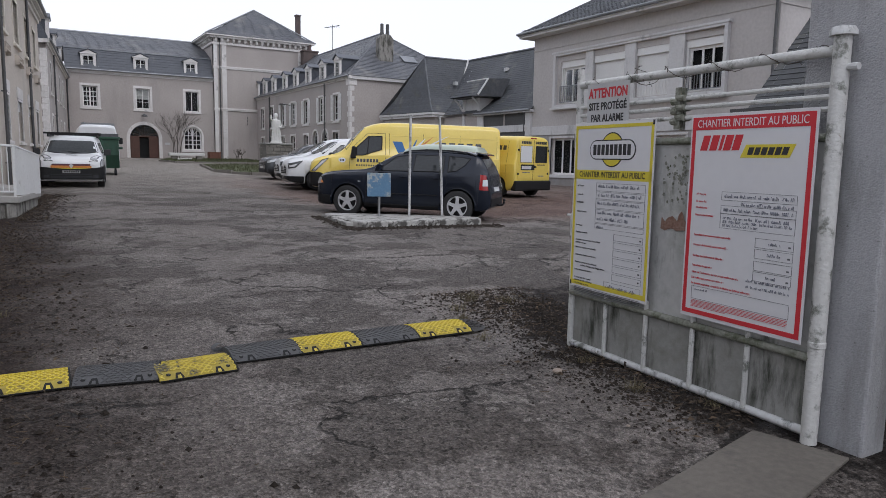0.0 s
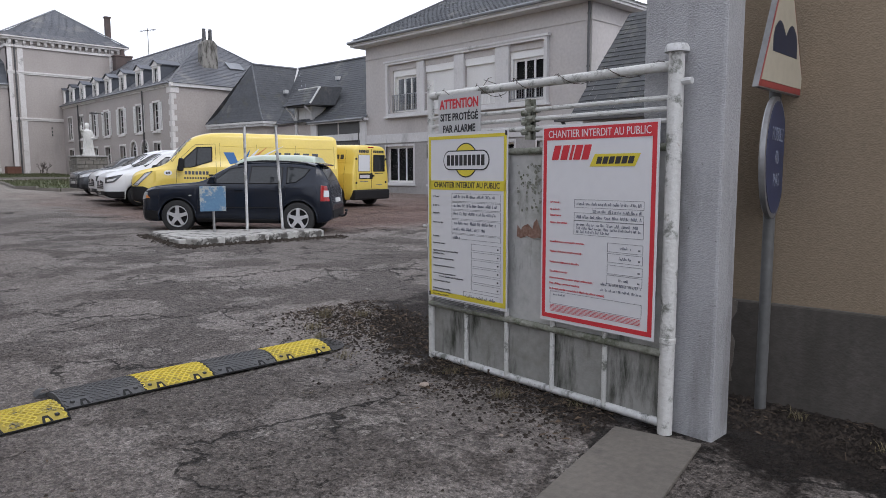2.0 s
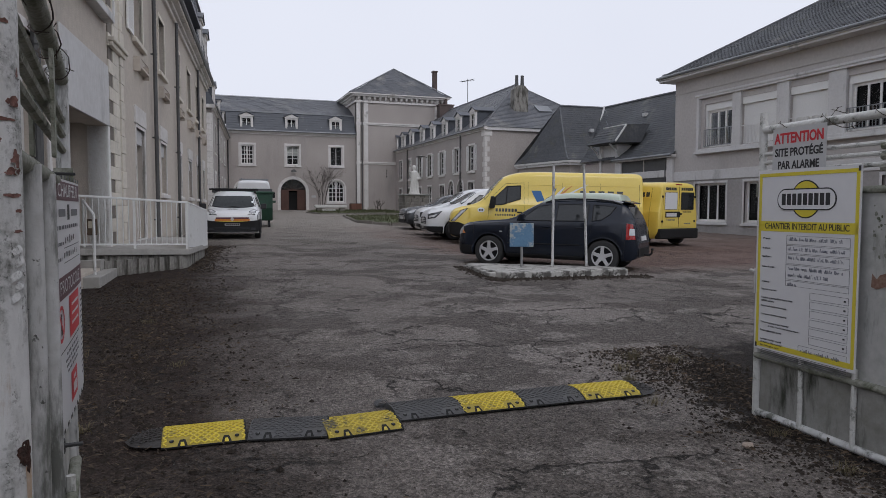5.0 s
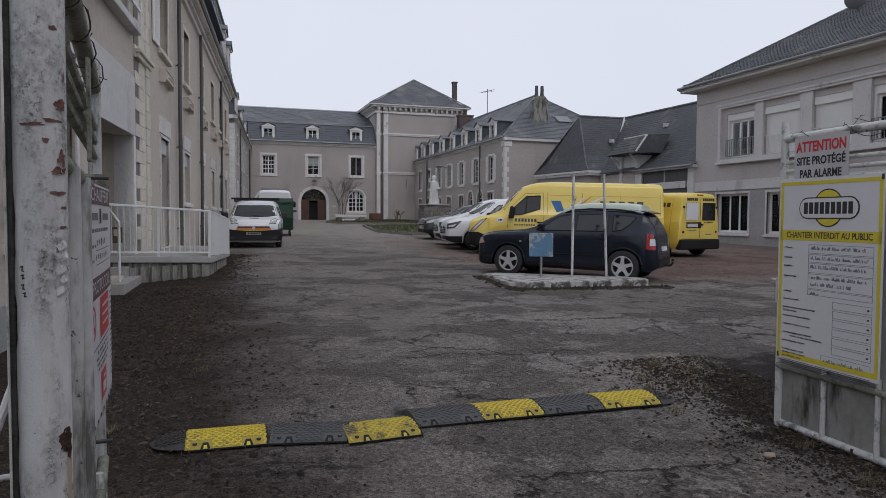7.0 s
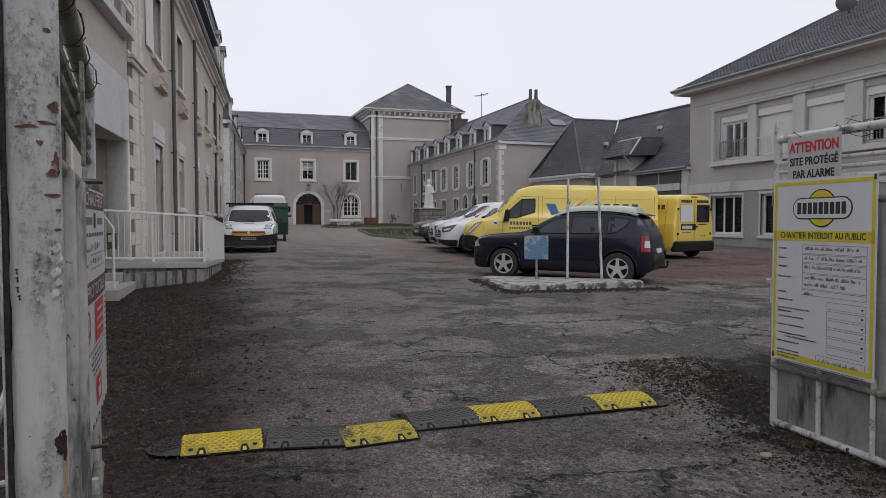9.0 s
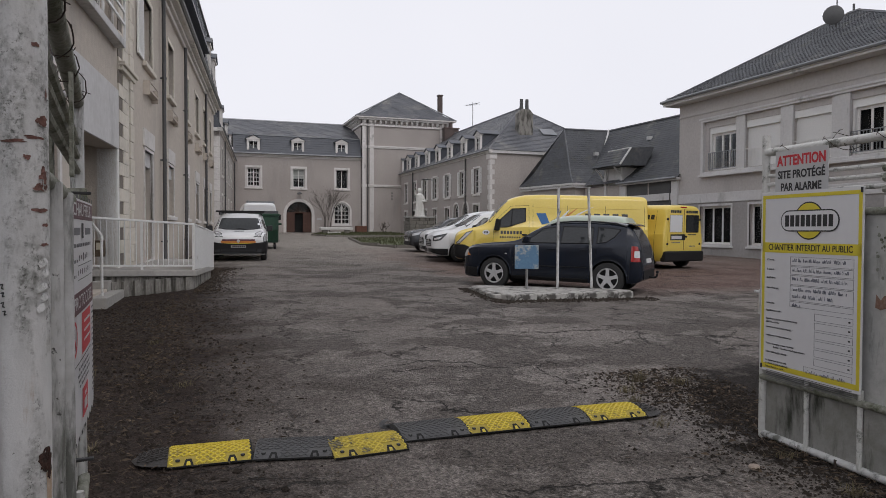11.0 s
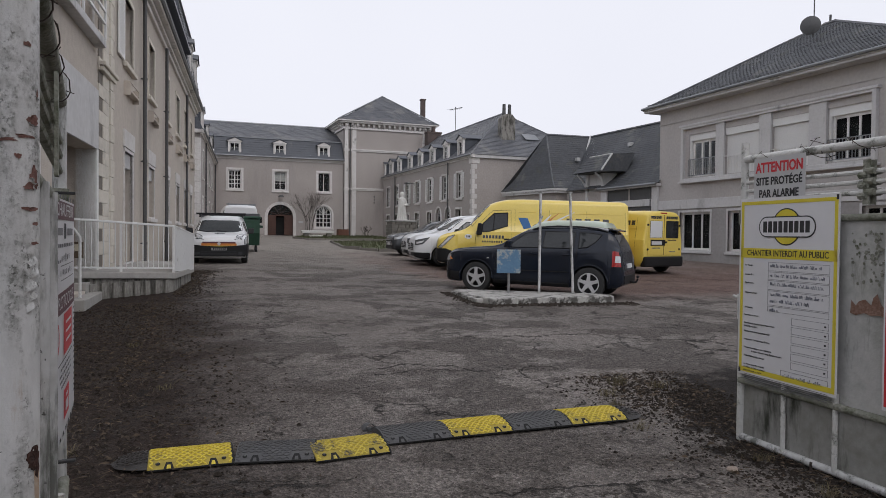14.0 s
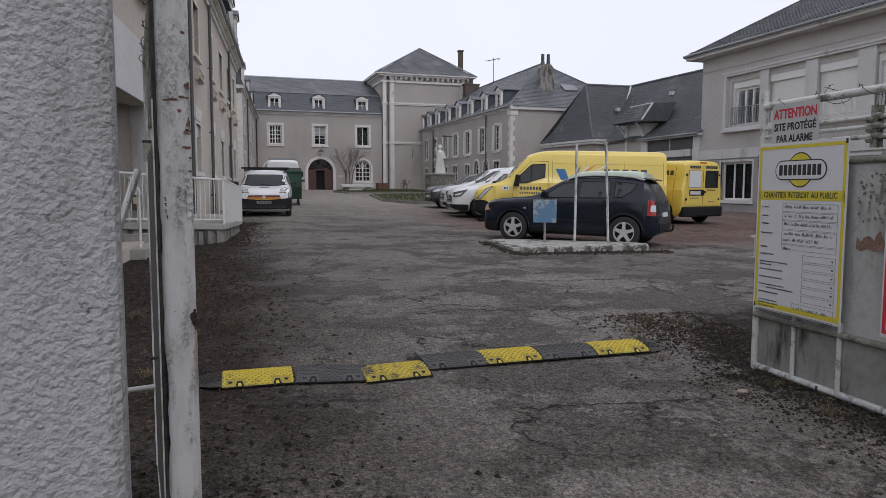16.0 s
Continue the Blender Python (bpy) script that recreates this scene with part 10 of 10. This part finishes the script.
# ---- statue on its stone plinth ----
def statue():
    b = thing("statue_plinth", Matrix.Translation((13.4, 42.95, slope(43) + 0.06)), "broad plinth of rough grey rubble stone", "plinth")
    rng = random.Random(21)
    z = 0.0
    while z < 1.35:
        h = rng.uniform(0.16, 0.24)
        x = -0.82
        while x < 0.8:
            w = rng.uniform(0.2, 0.45)
            w = min(w, 0.82 - x)
            part("rubble_block", Shape().box(x + 0.008, -0.62 + rng.uniform(-0.02, 0.02), z + 0.006, x + w - 0.008, -0.35, z + h - 0.006), RUBBLE, b, bevel=0.02)
            x += w
        for x0, x1 in ((-0.82, -0.5), (0.5, 0.82)):
            y = -0.35
            while y < 0.6:
                w = rng.uniform(0.25, 0.45)
                part("rubble_block", Shape().box(x0, y + 0.008, z + 0.006, x1, y + w - 0.008, z + h - 0.006), RUBBLE, b, bevel=0.02)
                y += w
        z += h
    part("core", Shape().box(-0.7, -0.5, 0, 0.7, 0.6, z - 0.01), RUBBLE, b)
    part("top_slab", Shape().box(-0.88, -0.68, z, 0.88, 0.75, z + 0.09), CONCRETE, b, bevel=0.02)
    top = slope(43) + 0.06 + z + 0.09
    st = Shape()
    m = Matrix.Translation((0, 0, 0)) @ Matrix.Diagonal((1.0, 0.75, 1.0, 1.0))
    st.lathe([(0.0, 0.0), (0.36, 0.0), (0.36, 0.08), (0.31, 0.1), (0.27, 0.45), (0.235, 0.8), (0.25, 1.05), (0.27, 1.25), (0.24, 1.38), (0.11, 1.46), (0.075, 1.5), (0.085, 1.54), (0.125, 1.62), (0.13, 1.70), (0.10, 1.79), (0.04, 1.83), (0.0, 1.835)], m, 18)
    st.tube((-0.2, 0, 1.34), (-0.36, -0.12, 1.45), 0.075, 8, 0.06).tube((-0.36, -0.12, 1.45), (-0.36, -0.2, 1.66), 0.06, 8, 0.04)
    st.tube((0.2, 0, 1.32), (0.31, -0.05, 1.02), 0.08, 8, 0.07).tube((0.31, -0.05, 1.02), (0.12, -0.22, 0.95), 0.065, 8, 0.045)
    for k in range(7):
        a = radians(-90 + (k - 3) * 24)
        st.tube((0.30 * math.cos(a), 0.23 * math.sin(a), 0.08), (0.22 * math.cos(a), 0.17 * math.sin(a), 1.0), 0.035, 6, 0.02)
    o = part("statue", st, STATUE_STONE, smooth=True, m=Matrix.Translation((13.4, 42.95, top)))
    tagged(o, "white stone statue of a robed standing figure", "statue")


statue()


# ---- before the far building: stone trough, brick box, bare climber ----
def trough():
    b = thing("stone_trough", Matrix.Translation((11.0, 58.6, slope(58.6) + 0.07)), "long white stone bench on blocks", "bench")
    part("top", Shape().box(-1.35, -0.3, 0.28, 1.35, 0.3, 0.52), STATUE_STONE, b, bevel=0.04)
    for x in (-0.95, 0.95):
        part("foot_block", Shape().box(x - 0.22, -0.22, -0.05, x + 0.22, 0.22, 0.28), RUBBLE, b, bevel=0.03)
    part("front_slab", Shape().box(-0.8, -0.75, -0.05, 0.3, -0.4, 0.13), STATUE_STONE, b, bevel=0.03)
    c = thing("brick_planter", Matrix.Translation((13.9, 62.2, slope(62) + 0.07)), "square planter box of reddish bricks", "planter")
    first = None
    for j in range(8):
        for i in range(4):
            x = -0.46 + 0.23 * i + (0.06 if j % 2 else 0)
            m = Matrix.Translation((x, -0.42, 0.075 * j))
            if first is None:
                first = part("brick", Shape().box(0, 0, 0, 0.215, 0.1, 0.065), BRICK, c, m=m)
            else:
                o = new("brick", first.data)
                o.parent, o.matrix_basis = c, m
    part("core", Shape().box(-0.44, -0.36, 0, 0.5, 0.45, 0.58), BRICK, c)
    part("soil", Shape().box(-0.4, -0.3, 0.58, 0.45, 0.4, 0.6), EARTH, c)


trough()


def climber(x, y, h, seed, label):
    rng = random.Random(seed)
    b = thing("bare_shrub", Matrix.Translation((x, y, slope(y) + 0.05)), label, "shrub")
    s, twigs = Shape(), Shape()

    def grow(p, d, length, r, depth):
        q = p + d * length
        (s if depth < 2 else twigs).tube(p, q, r, 5, r * 0.7, caps=False)
        if depth < 4:
            for _ in range(rng.choice((2, 3, 3))):
                e = (d + Vector((rng.uniform(-0.7, 0.7), rng.uniform(-0.3, 0.3), rng.uniform(-0.25, 0.5)))).normalized()
                grow(p.lerp(q, rng.uniform(0.5, 1.0)), e, length * rng.uniform(0.6, 0.85), r * 0.6, depth + 1)

    for k in range(4):
        grow(Vector((0.15 * (k - 1.5), 0, 0)), Vector((rng.uniform(-0.25, 0.25), 0, 1)).normalized(), h * 0.34, 0.035, 0)
    part("stems", s, BARK, b)
    part("brushwood", twigs, BARK, b)


climber(11.2, 64.2, 5.2, 61, "bare leafless climbing shrub against the far wall")
climber(15.8, 61.5, 1.1, 62, "small bare shrub at the tower foot")


# ---- loose ground: earth, litter, gravel ----
def clod(s, x, y, z, r, rng):
    k = len(s.v)
    pts = [(1, 0, 0), (-1, 0, 0), (0, 1, 0), (0, -1, 0), (0, 0, 0.75), (0, 0, -0.4)]
    a = rng.uniform(0, 6.28)
    for p in pts:
        q = [c * r * rng.uniform(0.6, 1.3) for c in p]
        s.v.append((x + q[0] * math.cos(a) - q[1] * math.sin(a), y + q[0] * math.sin(a) + q[1] * math.cos(a), z + q[2]))
    s.f += [(k, k + 2, k + 4), (k + 2, k + 1, k + 4), (k + 1, k + 3, k + 4), (k + 3, k, k + 4), (k + 2, k, k + 5), (k + 1, k + 2, k + 5), (k + 3, k + 1, k + 5), (k, k + 3, k + 5)]


def scatter(name, label, material, n, place, size, seed, category):
    rng = random.Random(seed)
    s = Shape()
    for _ in range(n):
        x, y = place(rng)
        clod(s, x, y, ground_z(x, y) - 0.006 + 0.018 * noise.noise(Vector((x * 0.33, y * 0.33, 3.0))), rng.uniform(*size) * rng.choice((0.6, 0.8, 1.0, 1.0, 1.6)), rng)
    tagged(part(name, s, material), label, category, kind="stuff")


def by_gate(rng):
    y = rng.uniform(2.9, 6.6)
    return 3.95 - abs(rng.gauss(0, 0.40)) * (1.0 if y < 5 else 0.85) + rng.uniform(0, 0.9) * (1 if y > 4.5 else 0.2), y


def by_house(rng):
    return rng.uniform(4.05, 4.75), rng.uniform(1.2, 2.75)


def on_left(rng):
    y = rng.uniform(2.6, 13.5)
    return -0.25 + min(1.5, abs(rng.gauss(0, 0.6))) - rng.uniform(0, 1.4), y


def on_drive(rng):
    y = 2.4 + 12 * rng.random() ** 1.5
    return rng.uniform(-1.0, 8.0), y


scatter("earth_clods", "dark earth crumbs heaped under the open gate leaf", EARTH, 9000, by_gate, (0.004, 0.014), 71, "earth")
scatter("earth_clods", "dark earth crumbs at the foot of the corner house", EARTH, 2200, by_house, (0.005, 0.016), 72, "earth")
scatter("earth_clods", "damp earth and leaf crumbs along the drive edge", EARTH, 6500, on_left, (0.005, 0.018), 73, "earth")
def round_island(rng):
    if rng.random() < 0.75:
        return rng.uniform(5.2, 8.7), 12.5 - abs(rng.gauss(0, 0.16))
    t = rng.random()
    return 5.45 + 0.2 * t - abs(rng.gauss(0, 0.14)), 12.5 + 2.3 * t


scatter("earth_clods", "dark mulch and earth round the painted island", EARTH, 1500, round_island, (0.012, 0.035), 75, "earth")
def by_landing(rng):
    t = rng.random()
    return 0.05 + 0.55 * t + abs(rng.gauss(0, 0.28)), 15.0 + 6.5 * t - rng.uniform(0, 0.5)


scatter("earth_clods", "dark mulch and dead leaves heaped along the landing wall", EARTH, 2200, by_landing, (0.006, 0.020), 76, "earth")
scatter("loose_gravel", "fine loose grit scattered over the asphalt", GRAVEL, 5200, on_drive, (0.0022, 0.006), 74, "gravel")


def litter(name, label, n, place, seed):
    rng = random.Random(seed)
    s = Shape()
    for _ in range(n):
        x, y = place(rng)
        z = slope(y) + 0.012
        a, l = rng.uniform(0, 6.28), rng.uniform(0.008, 0.034)
        if rng.random() < 0.5:
            w = l * 0.35
            d, e = (math.cos(a) * l, math.sin(a) * l), (-math.sin(a) * w, math.cos(a) * w)
            s.poly([(x - d[0], y - d[1], z), (x + e[0], y + e[1], z + rng.uniform(0, 0.02)), (x + d[0], y + d[1], z + 0.004), (x - e[0], y - e[1], z + rng.uniform(0, 0.01))])
        else:
            s.tube((x - math.cos(a) * l, y - math.sin(a) * l, z), (x + math.cos(a) * l, y + math.sin(a) * l, z + rng.uniform(0, 0.02)), 0.0022, 4)
    tagged(part(name, s, LITTER), label, "leaf litter", kind="stuff")


litter("leaf_litter", "dead leaves and twigs under the open gate leaf", 1300, by_gate, 81)
litter("leaf_litter", "dead leaves and twigs by the corner house", 120, by_house, 82)
def by_steps(rng):
    y = rng.uniform(7.5, 14.5)
    return -0.35 + abs(rng.gauss(0, 0.45)), y


litter("leaf_litter", "pale dry stalks and leaves on the earth before the steps", 900, by_steps, 85)
litter("leaf_litter", "dead leaves and dry grass heaped along the landing wall", 1100, by_landing, 84)
litter("leaf_litter", "dead leaves and twigs along the drive edge", 4200, on_left, 83)


def stone(x, y, r, seed):
    bm = bmesh.new()
    bmesh.ops.create_icosphere(bm, subdivisions=2, radius=r)
    for v in bm.verts:
        v.co *= 1 + 0.25 * noise.noise(v.co * 25 + Vector((seed, 0, 0)))
        v.co.z *= 0.6
    data = bpy.data.meshes.new("stone")
    bm.to_mesh(data)
    bm.free()
    data.materials.append(PEBBLE)
    o = new("stone", data)
    o.matrix_basis = Matrix.Translation((x, y, slope(y) + r * 0.35))
    tagged(o, "small pale stone lying on the asphalt", "stone", "loose stones")


stone(3.27, 4.08, 0.035, 1)
stone(3.02, 3.2, 0.012, 2)


def dry_tuft(x, y, n, h, seed):
    rng = random.Random(seed)
    s = Shape()
    for _ in range(n):
        a, lean = rng.uniform(0, 6.28), rng.uniform(0.3, 1.4)
        px, py = rng.gauss(0, 0.035), rng.gauss(0, 0.03)
        l = h * rng.uniform(0.4, 1.1)
        p = Vector((px, py, -0.01))
        q = p + Vector((math.cos(a) * lean * l * 0.4, math.sin(a) * lean * l * 0.4, l * 0.6))
        r = q + Vector((math.cos(a) * lean * l * 0.7, math.sin(a) * lean * l * 0.7, l * rng.uniform(-0.2, 0.3)))
        w = Vector((-math.sin(a), math.cos(a), 0)) * rng.uniform(0.0012, 0.0026)
        s.poly([p - w, p + w, q + w, q - w]).poly([q - w, q + w, r])
    t = part("grass_tuft", s, DRY_GRASS, m=Matrix.Translation((x, y, ground_z(x, y))))
    tagged(t, "tuft of dry winter grass in the loose earth", "grass", "dry grass tufts", kind="stuff")


DRY_GRASS = mat("dry_grass_blades", (0.20, 0.165, 0.09), (0.10, 0.085, 0.05), 0.9, big=6, small=40, bump=0, per_piece=0.35)
for i, (x, y, n, h) in enumerate(((3.45, 5.55, 60, 0.10), (3.62, 5.9, 50, 0.09), (3.95, 6.2, 70, 0.12), (4.25, 6.0, 60, 0.10), (3.30, 5.0, 40, 0.08), (3.5, 3.6, 45, 0.09), (3.62, 4.2, 40, 0.07), (3.7, 3.2, 40, 0.07), (-0.2, 4.4, 50, 0.08),
                                  (-0.5, 5.6, 60, 0.09), (0.05, 7.2, 40, 0.07), (-0.8, 7.8, 60, 0.10), (-0.3, 9.4, 50, 0.08), (4.5, 2.2, 40, 0.07), (4.35, 1.7, 40, 0.07))):
    dry_tuft(x, y, n, h, 200 + i)
